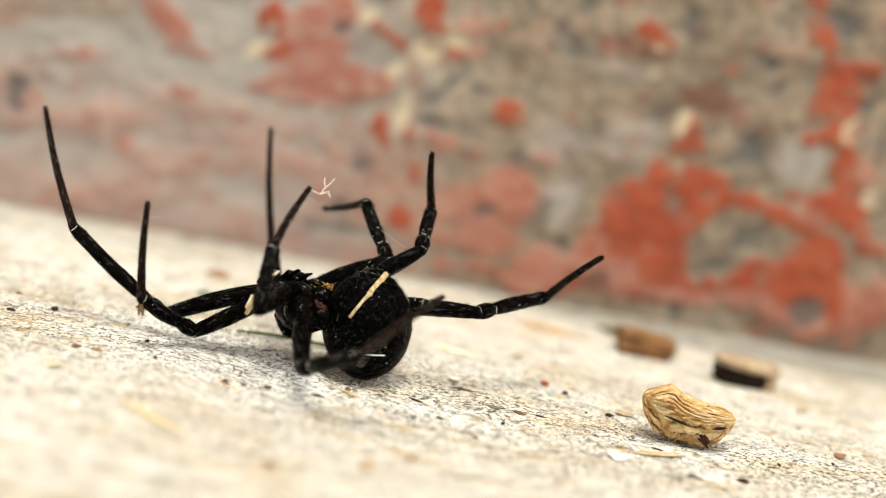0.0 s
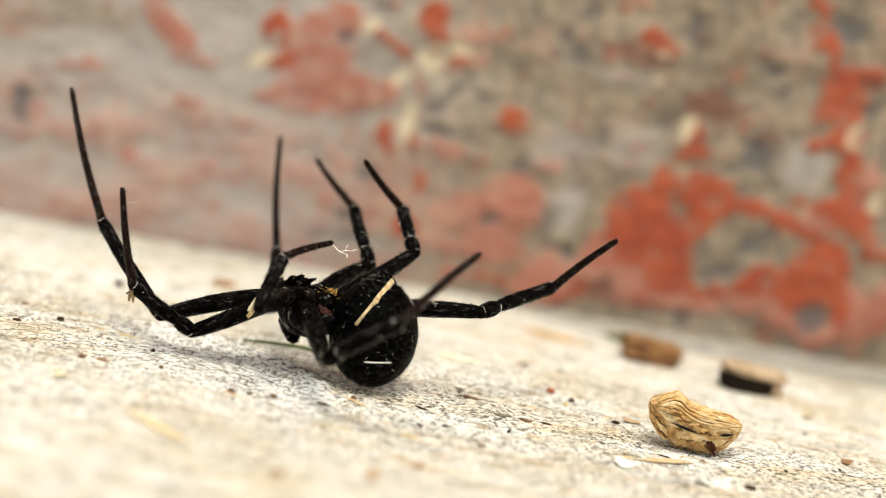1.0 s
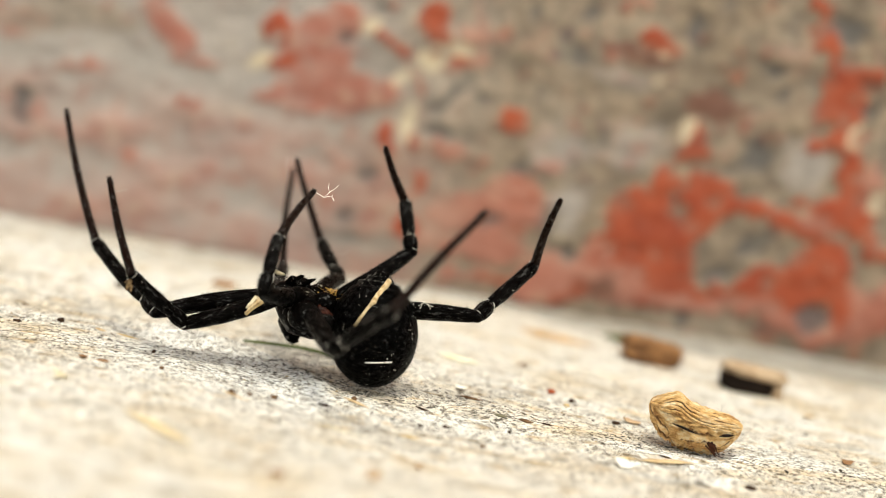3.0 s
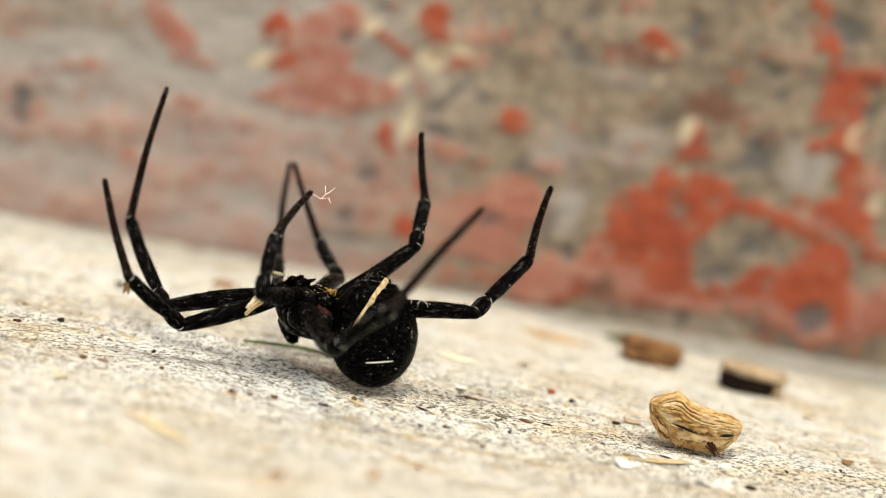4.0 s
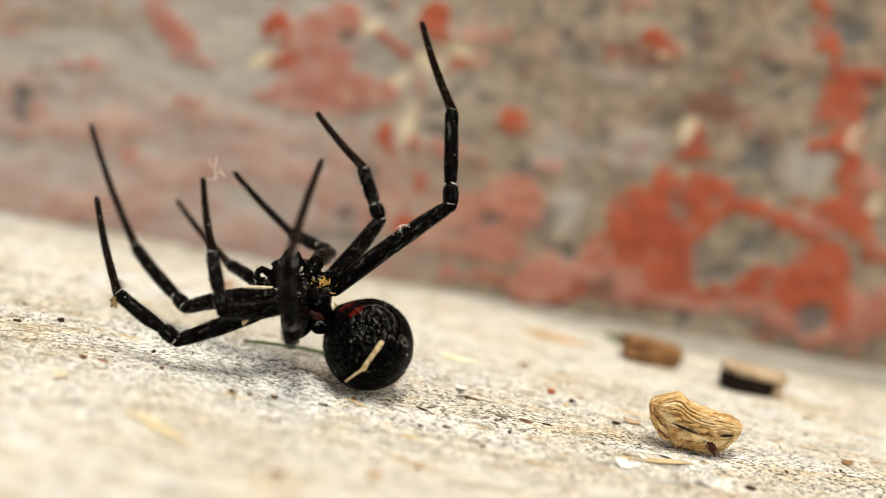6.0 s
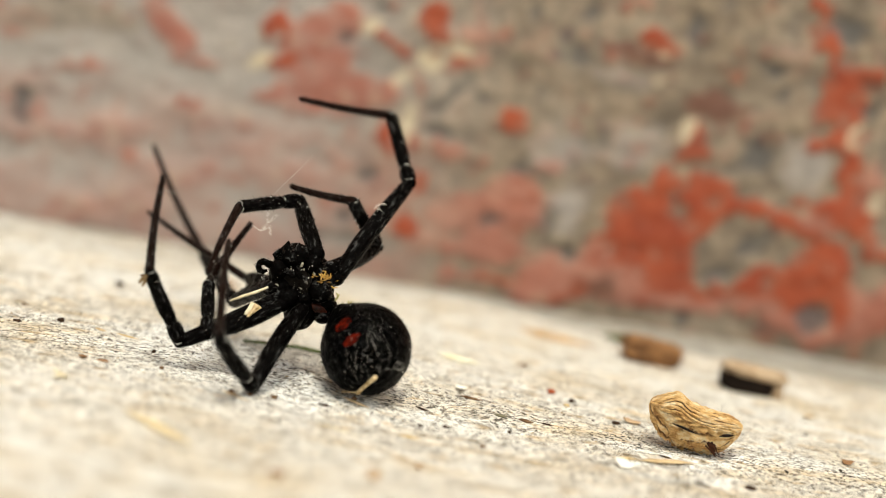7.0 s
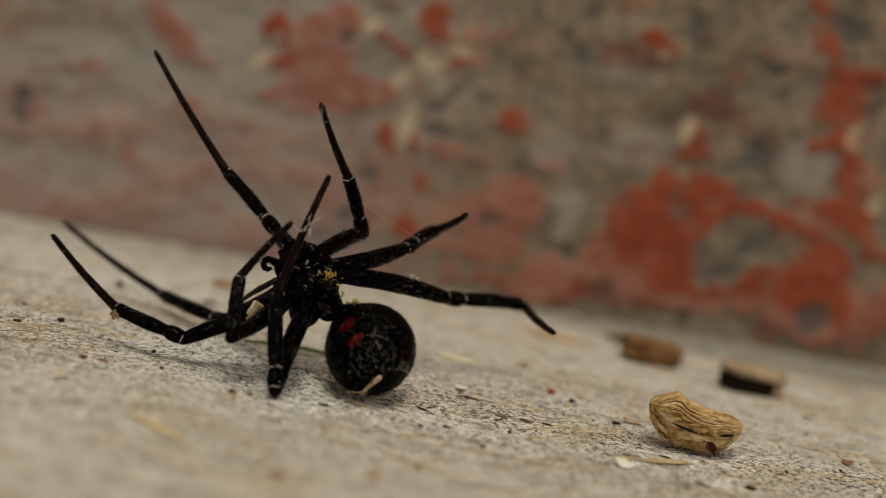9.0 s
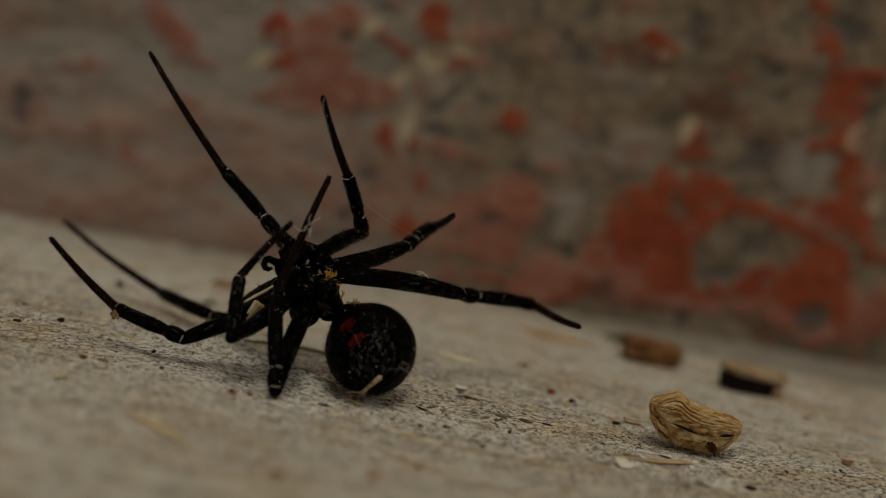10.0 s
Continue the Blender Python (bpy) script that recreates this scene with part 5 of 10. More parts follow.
STRAW_PALE = plain("pale_straw", (0.58, 0.48, 0.30), (0.78, 0.70, 0.52), 1600, 0.6)
STRAW_GOLD = plain("golden_straw", (0.58, 0.42, 0.21), (0.80, 0.68, 0.46), 1500, 0.6, (1, 1, 0.2))
STRAW_OCHRE = plain("ochre_straw", (0.38, 0.20, 0.07), (0.62, 0.40, 0.18), 1200, 0.6)
STRAW_CREAM = plain("cream_straw", (0.76, 0.68, 0.46), (0.90, 0.85, 0.68), 1500, 0.6)
STRAW_TAN = plain("tan_straw", (0.42, 0.29, 0.15), (0.70, 0.54, 0.34), 1500, 0.6)
DARKWOOD = plain("dark_wood", (0.07, 0.035, 0.018), (0.22, 0.125, 0.065), 1500, 0.7)
LEAFBROWN = plain("brown_leaf", (0.22, 0.11, 0.05), (0.36, 0.21, 0.11), 900, 0.7)
OLIVE = plain("olive_moss", (0.05, 0.065, 0.025), (0.16, 0.17, 0.07), 1500, 0.8)
LEAFPALE = plain("faded_leaf", (0.40, 0.26, 0.15), (0.58, 0.44, 0.30), 900, 0.7)
GREYBARK = plain("grey_bark", (0.12, 0.11, 0.07), (0.24, 0.21, 0.14), 900, 0.8)
sliver("straw_piece", "short tan straw piece lying on the pale board", "straw", (-0.01536, -0.01708), (-0.00976, -0.02157), 0.55, 0.50, STRAW_GOLD, 1)
sliver("straw_piece", "pale yellow straw piece on the board beside the spider", "straw", (0.00425, 0.01400), (0.00790, 0.01340), 0.65, 0.42, STRAW_CREAM, 2)
sliver("straw_piece", "flattened ochre straw strip lying near the wall", "straw", (0.01120, 0.02960), (0.01830, 0.02760), 2.2, 0.25, STRAW_OCHRE, 3)
sliver("bark_sliver", "dark olive bark shred lying behind a wood chip", "bark", (0.01925, 0.0325), (0.0224, 0.0323), 1.1, 0.75, OLIVE, 61)
flake("white_flake", "small white flaky chip lying on the board", "flake", (0.00647, 0.00435), 1.35, 0.9, -10, PALE, 1)
sliver("bark_sliver", "thin brown bark sliver beside a white flake", "bark", (0.00655, 0.00268), (0.00821, 0.00197), 0.40, 0.20, DARKWOOD, 4)
grain("rust_grain", "small rust-red grain on the board", "grain", (0.01367, 0.00812), 0.70, 0.40, RUST, 1)
grain("dark_grain", "tiny black grain on the board", "grain", (0.01529, 0.00678), 0.50, 0.32, DARK, 2)
grain("yellow_grain", "tiny yellowish grain beside a black one", "grain", (0.01483, 0.00527), 0.50, 0.22, STRAW, 3)
flake("bark_flake", "reddish brown bark flake on the board", "bark", (0.01964, 0.00382), 1.70, 1.10, -8, LEAFPALE, 2)
grain("dark_seed", "small black seed lying on the board", "seed", (0.02739, -0.00815), 0.90, 0.24, DARK, 4)
flake("papery_flake", "papery white flake against a straw strip", "flake", (0.01830, -0.00840), 1.90, 1.25, -14, PALE, 5)
sliver("straw_piece", "tan straw strip next to the seed husk", "straw", (0.01932, -0.00644), (0.02403, -0.00458), 0.65, 0.30, STRAW_TAN, 5)
sliver("straw_piece", "frayed straw splinter under a papery flake", "straw", (0.01769, -0.00660), (0.01953, -0.00631), 0.40, 0.20, STRAW, 6)
flake("leaf_bit", "brown dry leaf scrap lying behind the spider", "leaf", (-0.01529, 0.02684), 2.60, 2.60, -6, LEAFBROWN, 6)
grain("dark_grain", "dark soil grain on the board", "grain", (-0.02317, 0.01915), 0.80, 0.50, DARK, 7)
grain("dark_grain", "dark soil grain on the board", "grain", (-0.02441, 0.00358), 0.60, 0.35, DARK, 8)
grain("dark_grain", "dark flat soil grain on the board", "grain", (-0.02725, 0.00145), 0.70, 0.20, DARK, 9)
sliver("straw_piece", "small tan fibre lying on the board", "straw", (0.00237, -0.01021), (0.00419, -0.01047), 0.30, 0.18, STRAW, 7)
sliver("bark_sliver", "thin dark bark fibre on the board", "bark", (0.01260, -0.00093), (0.01360, -0.00121), 0.22, 0.12, DARK, 8)
sliver("bark_sliver", "thin brown fibre on the board", "bark", (0.01098, -0.00120), (0.01212, -0.00139), 0.30, 0.20, DARKWOOD, 9)
grain("dark_grain", "small dark grain near the husk", "grain", (0.01853, 0.00293), 0.60, 0.30, DARK, 10)
grain("dark_grain", "small dark grain in front of the abdomen", "grain", (-0.00113, -0.00343), 0.45, 0.30, DARKWOOD, 11)
sliver("bark_sliver", "grey-green bark sliver lying against a wood chip", "bark", (0.01923, 0.03256), (0.02560, 0.03200), 1.20, 0.90, GREYBARK, 10)
sliver("straw_piece", "thin pale fibre lying on the board", "straw", (-0.00318, -0.01063), (0.00010, -0.01250), 0.16, 0.12, STRAW_PALE, 11)
sliver("straw_piece", "thin yellowish fibre lying on the board", "straw", (-0.02171, -0.00952), (-0.02027, -0.01170), 0.40, 0.20, STRAW_PALE, 12)
grain("dark_grain", "brown grain near the wall foot", "grain", (-0.00703, 0.01994), 0.80, 0.40, DARKWOOD, 13)
sliver("straw_piece", "thin tan fibre near the spider's legs", "straw", (-0.01041, -0.00759), (-0.00814, -0.00885), 0.18, 0.12, STRAW_TAN, 13)
sliver("bark_sliver", "tiny dark splinter on the board", "bark", (0.02120, -0.00360), (0.02221, -0.00384), 0.20, 0.15, DARK, 14)
sliver("bark_sliver", "small brown splinter on the board", "bark", (0.02306, -0.00935), (0.02450, -0.00955), 0.25, 0.15, DARK, 15)
flake("leaf_bit", "small brown leaf scrap lying on the board", "leaf", (-0.00429, -0.02442), 1.30, 1.00, -8, LEAFBROWN, 21)
grain("dark_grain", "dark crumb beside a thin fibre", "grain", (-0.00956, -0.00732), 0.42, 0.25, DARK, 22)
grain("dark_grain", "brownish crumb on the board", "grain", (-0.00660, -0.00686), 0.50, 0.30, DARKWOOD, 23)
flake("moss_bit", "small olive-green moss scrap behind the spider", "moss", (-0.01538, 0.01801), 1.50, 1.40, 0, OLIVE, 31)
sliver("bark_sliver", "reddish brown bark shred lying on the board", "bark", (-0.01975, -0.00502), (-0.01868, -0.00544), 0.50, 0.12, LEAFBROWN, 31)
flake("bark_flake", "faded brown bark flake lying on the board", "bark", (-0.02069, -0.00538), 0.90, 1.10, 0, LEAFBROWN, 32)
sliver("straw_piece", "narrow ochre straw shred lying on the board", "straw", (-0.02177, 0.00351), (-0.02073, 0.00276), 0.45, 0.15, STRAW_TAN, 33)
sliver("straw_piece", "long thin yellowish straw thread on the board", "straw", (-0.02002, 0.00293), (-0.01814, 0.00246), 0.25, 0.12, STRAW, 34)
grain("dark_grain", "black crumb among tan fibres on the board", "grain", (-0.01649, -0.00023), 0.35, 0.22, DARK, 35)
grain("dark_grain", "brown crumb lying on the pale board", "grain", (-0.01509, -0.00451), 0.35, 0.22, DARKWOOD, 36)
sliver("bark_sliver", "dark brown bark shred near the spider's foot", "bark", (-0.00985, -0.00753), (-0.00905, -0.00807), 0.30, 0.20, DARKWOOD, 37)
grain("dark_grain", "small brown crumb beside a bark shred", "grain", (-0.00828, -0.00723), 0.40, 0.20, DARKWOOD, 38)
sliver("straw_piece", "bent tan straw splinter under the abdomen", "straw", (-0.00201, -0.00338), (0.00018, -0.00492), 0.35, 0.16, STRAW_TAN, 39)
sliver("bark_sliver", "black bark shred in front of the abdomen", "bark", (-0.00355, -0.00619), (-0.00249, -0.00625), 0.45, 0.14, DARK, 40)
sliver("bark_sliver", "thin black bark shred on the worn strip", "bark", (0.00331, -0.00234), (0.00447, -0.00315), 0.30, 0.12, DARK, 41)
grain("dark_grain", "flat black crumb on the worn strip", "grain", (0.00394, -0.00731), 0.50, 0.16, DARK, 42)
grain("dark_grain", "flat black crumb on the worn strip", "grain", (0.00572, -0.00616), 0.50, 0.12, DARK, 43)
sliver("bark_sliver", "olive-black bark chunk on the worn strip", "bark", (0.00912, -0.00116), (0.01014, -0.00128), 0.60, 0.20, GREYBARK, 44)
grain("dark_grain", "round black crumb on the worn strip", "grain", (0.01028, -0.00486), 0.30, 0.25, DARK, 45)
grain("dark_grain", "greyish crumb on the board", "grain", (0.00839, -0.00952), 0.50, 0.20, DARKWOOD, 46)
flake("bark_flake", "tan bark flake lying behind the worn strip", "bark", (0.01167, 0.01631), 1.00, 1.30, 0, LEAFBROWN, 47)
flake("bark_flake", "tan bark flake lying beyond the husk", "bark", (0.03555, 0.01561), 1.10, 1.60, 0, STRAW_TAN, 48)
flake("bark_flake", "brown bark flake lying near the husk", "bark", (0.03626, 0.00231), 1.10, 1.50, 0, LEAFBROWN, 49)
flake("leaf_bit", "faded brown leaf scrap on the pale board", "leaf", (0.00156, -0.02124), 1.40, 1.60, 20, LEAFPALE, 50)
flake("leaf_bit", "faded brown leaf scrap on the pale board", "leaf", (0.00425, -0.01721), 0.80, 1.00, 0, LEAFPALE, 51)
flake("pale_flake", "cream papery scrap lying on the board", "flake", (-0.02083, -0.01147), 0.90, 1.60, 0, STRAW_PALE, 52)
sliver("bark_sliver", "short dark shred lying on the board", "bark", (-0.02858, 0.00772), (-0.02783, 0.00727), 0.35, 0.15, DARKWOOD, 53)


def build_grit():
    """Loose dark and pale crumbs of the weathered board, too many to count."""
    rnd = random.Random(21)
    b = Build()
    for _ in range(11000):
        x, y = rnd.uniform(-0.042, 0.05), rnd.gauss(0.0, 0.014)
        if y > 0.038 or y < -0.04:
            continue
        if rnd.random() > wear_at(x, y):
            continue
        lx = (0.03 + 0.20 * rnd.random() ** 4) * (1.8 if rnd.random() < 0.05 else 1)
        ly = lx * rnd.uniform(0.4, 2.0)
        h = rnd.uniform(0.0, 0.03)
        a = rnd.gauss(0, 0.35)
        ca, sa = math.cos(a), math.sin(a)
        z = settle(x, y)
        base = len(b.v)
        m = 0 if rnd.random() < 0.72 else (1 if rnd.random() < 0.5 else 2)
        for k in range(6):
            t = math.pi * k / 3
            e = rnd.uniform(0.7, 1.2)
            px, py = lx * e * math.cos(t) * 0.5, ly * e * math.sin(t) * 0.5
            b.v.append(Vector((x + (px * ca - py * sa) * MM, y + (px * sa + py * ca) * MM, z - 0.03 * MM)))
        for k in range(6):
            p = b.v[base + k]
            b.v.append(Vector((x + (p.x - x) * 0.75, y + (p.y - y) * 0.75, z + (h + 0.02) * MM)))
        for k in range(6):
            q = (k + 1) % 6
            b.f.append((base + k, base + q, base + 6 + q, base + 6 + k))
            b.mi.append(m)
        b.f.append(tuple(base + 6 + k for k in range(6)))
        b.mi.append(m)
    ob = new("grit", b.mesh("grit", [DARK_GRIT, TAN_GRIT, PALE]))
    tagged(ob, "scattered dark and tan crumbs on the weathered board", "grit", kind="stuff")


DARK_GRIT = plain("dark_grit", (0.020, 0.016, 0.012), (0.085, 0.068, 0.050), 2500, 0.8)
TAN_GRIT = plain("tan_grit", (0.30, 0.20, 0.10), (0.50, 0.38, 0.22), 2500, 0.8)
build_grit()

# ---- things stuck to the legs ----
def cling(name, key, seg, pts, radii, mat, where, label):
    """A small bit that clings to one leg segment; its points are in that segment's space, in millimetres."""
    b = Build()
    fine = []
    rr = []
    p = [Vector(q) * MM for q in pts]
    for i in range(len(p) - 1):
        for s in (0, 0.34, 0.67):
            fine.append(p[i].lerp(p[i + 1], s))
            rr.append((radii[i] + (radii[i + 1] - radii[i]) * s) * MM)
    fine.append(p[-1])
    rr.append(radii[-1] * MM)
    b.tube(fine, rr, 8, 0, 0.2, 0.7, len(pts))
    me = b.mesh(name, [mat])
    if seg:
        # segments below the first hang from it, so the bit joins that segment's own mesh
        join_into(where[key].data, me, mat)
    else:
        part(name, me, where[key], label)


def join_into(target, me, mat):
    bm = bmesh.new()
    bm.from_mesh(target)
    first = len(bm.faces)
    bm.from_mesh(me)
    target.materials.append(mat)
    bm.faces.ensure_lookup_table()
    for f in bm.faces[first:]:
        f.material_index = len(target.materials) - 1
        f.smooth = True
    bm.to_mesh(target)
    bm.free()
    bpy.data.meshes.remove(me)


for ox, oy, w, mat in ((0.0, 0.0, 0.22, STRAW_TAN), (0.17, 0.12, 0.15, STRAW), (-0.2, 0.08, 0.16, STRAW_PALE), (0.05, 0.24, 0.14, STRAW_DRY), (-0.12, -0.16, 0.14, STRAW_TAN)):
    cling("straw_stub", "C", 0, [(0.27 + ox, 0.56 + oy, 2.95), (-0.08 + ox, 0.62 + oy, 2.30), (-0.36 + ox * 1.3, 0.52 + oy * 1.2, 1.60 - ox)], [w * 0.8, w, w], mat, FEMUR, "pale straw stub stuck to the leg")
cling("pale_stalk", "D", 0, [(-0.611, 1.533, 3.485), (-0.590, 1.492, 2.441), (-0.551, 1.421, 1.412), (-0.623, 1.387, 0.487)], [0.09, 0.15, 0.16, 0.11], STRAW_PALE, FEMUR, "slender white stalk caught on the leg")
cling("silk_tuft", "D", 2, [(-0.139, -0.009, 5.624), (-0.861, 0.025, 5.637), (-1.221, -0.065, 6.264), (-1.637, 0.067, 5.829), (-1.240, -0.066, 6.421)], [0.02, 0.03, 0.02, 0.02, 0.015], PALE, TARSUS, "tuft of white silk on the foot")
cling("silk_tuft", "D", 2, [(-0.857, -0.049, 5.705), (-0.955, 0.020, 6.421), (-1.099, -0.060, 6.982), (-1.182, 0.083, 7.481)], [0.015, 0.025, 0.02, 0.015], PALE, TARSUS, "tuft of white silk on the foot")
cling("silk_tuft", "D", 2, [(-0.975, -0.054, 6.443), (-0.718, 0.032, 6.678), (-0.552, -0.033, 7.148)], [0.015, 0.02, 0.015], PALE, TARSUS, "tuft of white silk on the foot")
for pts, radii in (([(0.07, 0.21, 5.45), (0.55, 0.44, 5.50), (0.95, 0.57, 5.30)], [0.16, 0.24, 0.10]), ([(0.30, 0.30, 5.60), (0.70, 0.36, 5.75)], [0.15, 0.08]), ([(0.45, 0.42, 5.30), (0.80, 0.60, 5.00)], [0.17, 0.09])):
    cling("bark_crumb", "C", 1, pts, radii, CRUMB, TIBIA, "brown crumb hanging at the joint")
cling("silk_thread", "F", 1, [(-0.119, 0.545, 2.877), (-0.864, 1.122, 1.416), (-1.412, 1.866, 0.128), (-2.032, 2.742, -1.148)], [0.012, 0.014, 0.014, 0.012], SILK, TIBIA, "single silk thread trailing from the leg")
cling("silk_thread", "C", 2, [(-0.058, 0.147, 6.103), (-0.451, -0.235, 6.046), (-0.936, -0.482, 6.013)], [0.016, 0.02, 0.016], SILK, FOOT, "loose silk thread on the foot")
cling("silk_thread", "F", 2, [(-0.121, -0.066, 7.267), (-0.956, 0.617, 7.313), (-1.593, 1.006, 7.034), (-2.026, 1.261, 6.170), (-2.477, 1.519, 5.155)], [0.014, 0.014, 0.018, 0.02, 0.016], SILK, FOOT, "loose silk thread on the foot")
cling("silk_tuft", "H", 0, [(0.987, 0.609, 6.324), (0.970, 0.689, 6.534), (0.995, 0.695, 6.860), (0.714, 0.678, 7.093), (0.497, 0.620, 6.998), (0.418, 0.615, 6.796), (0.322, 0.700, 6.541), (0.440, 0.764, 6.324), (0.440, 0.802, 6.070), (0.615, 0.712, 5.948), (0.814, 0.581, 5.943)], [0.019] * 11, PALE, FEMUR, "white silk tangle on the leg")
cling("silk_tuft", "H", 0, [(0.776, 0.724, 7.016), (0.791, 0.731, 7.119), (0.481, 0.720, 7.257), (0.527, 0.615, 7.071), (0.319, 0.634, 6.994), (0.256, 0.713, 6.760), (0.346, 0.782, 6.626), (0.445, 0.802, 6.485), (0.671, 0.703, 6.550), (0.775, 0.589, 6.512), (0.946, 0.520, 6.725)], [0.019] * 11, PALE, FEMUR, "white silk tangle on the leg")
cling("silk_tuft", "H", 0, [(0.493, 0.785, 7.244), (0.407, 0.734, 7.192), (0.340, 0.650, 7.052), (0.240, 0.649, 6.785), (0.229, 0.718, 6.551), (0.302, 0.790, 6.313), (0.489, 0.793, 6.135), (0.475, 0.738, 6.159), (0.475, 0.642, 6.197), (0.586, 0.584, 6.493), (0.654, 0.620, 6.805)], [0.019] * 11, PALE, FEMUR, "white silk tangle on the leg")
cling("silk_tuft", "H", 0, [(0.479, 0.719, 6.398), (0.361, 0.644, 6.139), (0.552, 0.590, 6.056), (0.618, 0.645, 6.205), (0.718, 0.714, 6.526), (0.911, 0.719, 6.781), (0.706, 0.698, 7.165), (0.635, 0.615, 7.399), (0.506, 0.600, 7.331), (0.496, 0.650, 7.151), (0.391, 0.755, 6.925)], [0.019] * 11, PALE, FEMUR, "white silk tangle on the leg")


def motions():
    for limb in (FEMUR["A"],):
        walk(limb, [
        (0, pose(-0.00719, 0.00275, 0.00537, 104.2, 0, -161.9)), (0.15, pose(-0.00724, 0.00275, 0.00547, 102.1, -0.7, -158.7)),
        (0.3, pose(-0.00726, 0.00275, 0.00553, 100.3, -1.2, -156.1)), (0.5, pose(-0.00727, 0.00275, 0.00556, 98.7, -1.4, -154.6)),
        (1, pose(-0.00736, 0.00275, 0.00562, 101.3, -1, -156.4)), (1.25, pose(-0.00737, 0.00275, 0.00562, 101.9, -1, -156.4)),
        (1.5, pose(-0.00738, 0.00275, 0.00562, 102.2, -1, -156.5)), (1.75, pose(-0.00739, 0.00275, 0.00562, 102.1, -0.9, -157.2)),
        (2, pose(-0.0074, 0.00275, 0.00563, 101.9, -0.7, -157.9)), (2.5, pose(-0.0074, 0.00275, 0.00563, 101.9, -0.7, -158)),
        (2.76, pose(-0.0074, 0.00275, 0.00563, 101.9, -0.7, -157.9)), (3.02, pose(-0.00741, 0.00275, 0.00563, 102, -0.7, -157.8)),
        (3.28, pose(-0.00742, 0.00275, 0.00563, 102, -0.8, -157.6)), (3.54, pose(-0.00743, 0.00275, 0.00562, 102, -0.8, -157.5)),
        (3.8, pose(-0.00745, 0.00275, 0.00562, 102, -0.8, -157.4)), (4.03, pose(-0.00747, 0.00275, 0.00562, 102, -0.8, -157.6)),
        (4.27, pose(-0.00748, 0.00275, 0.00561, 101.9, -0.7, -158.1)), (4.5, pose(-0.00751, 0.00275, 0.00561, 101.9, -0.6, -158.4)),
        (5, pose(-0.00756, 0.00275, 0.0056, 102, -0.7, -157.8)), (5.15, pose(-0.00761, 0.00274, 0.00567, 103.2, -0.8, -157.4)),
        (5.3, pose(-0.00769, 0.00272, 0.00582, 106, -1, -156.9)), (5.5, pose(-0.00788, 0.00258, 0.00618, 114.1, -0.9, -157)),
        (5.7, pose(-0.00794, 0.0021, 0.00707, 127.9, -1.9, -155.7)), (5.92, pose(-0.00796, 0.00164, 0.00772, 138.7, -3.3, -154.5)),
        (6.14, pose(-0.00795, 0.00127, 0.0082, 149.9, -5.1, -153.4)), (6.36, pose(-0.00794, 0.001, 0.00851, 159.8, -6.9, -152.8)),
        (6.58, pose(-0.00793, 0.00077, 0.00876, 166.7, -8.2, -152.5)), (6.8, pose(-0.00792, 0.00068, 0.00888, 169.3, -8.7, -152.4)),
        (7, pose(-0.00791, 0.00068, 0.0089, 144.9, -1.5, -157.5)), (7.15, pose(-0.0079, 0.00068, 0.00891, 132.6, -0.7, -158.4)),
        (7.3, pose(-0.00789, 0.00068, 0.00893, 120.5, -0.9, -157.9)), (7.5, pose(-0.00769, 0.00068, 0.00906, 100.3, -1.2, -156.5)),
        (7.6, pose(-0.00762, 0.00068, 0.00911, 93.4, -1.1, -157.9)), (7.8, pose(-0.0076, 0.00068, 0.00912, 88.9, -1.1, -158.2)),
        (8, pose(-0.00759, 0.00068, 0.00913, 86.2, -1.1, -158.3)), (8.15, pose(-0.00759, 0.00068, 0.00913, 84.5, -1, -157.1)),
        (8.3, pose(-0.00758, 0.00068, 0.00914, 82.9, -0.8, -155.1)), (8.5, pose(-0.00757, 0.00068, 0.00914, 80.8, -0.5, -153.1)),
        (8.75, pose(-0.00757, 0.00068, 0.00915, 80.9, -0.4, -152.5)), (9, pose(-0.00756, 0.00068, 0.00915, 81, -0.3, -152.1)),
        (10, pose(-0.00754, 0.00068, 0.00917, 81.4, 0, -150.3)),
        ])
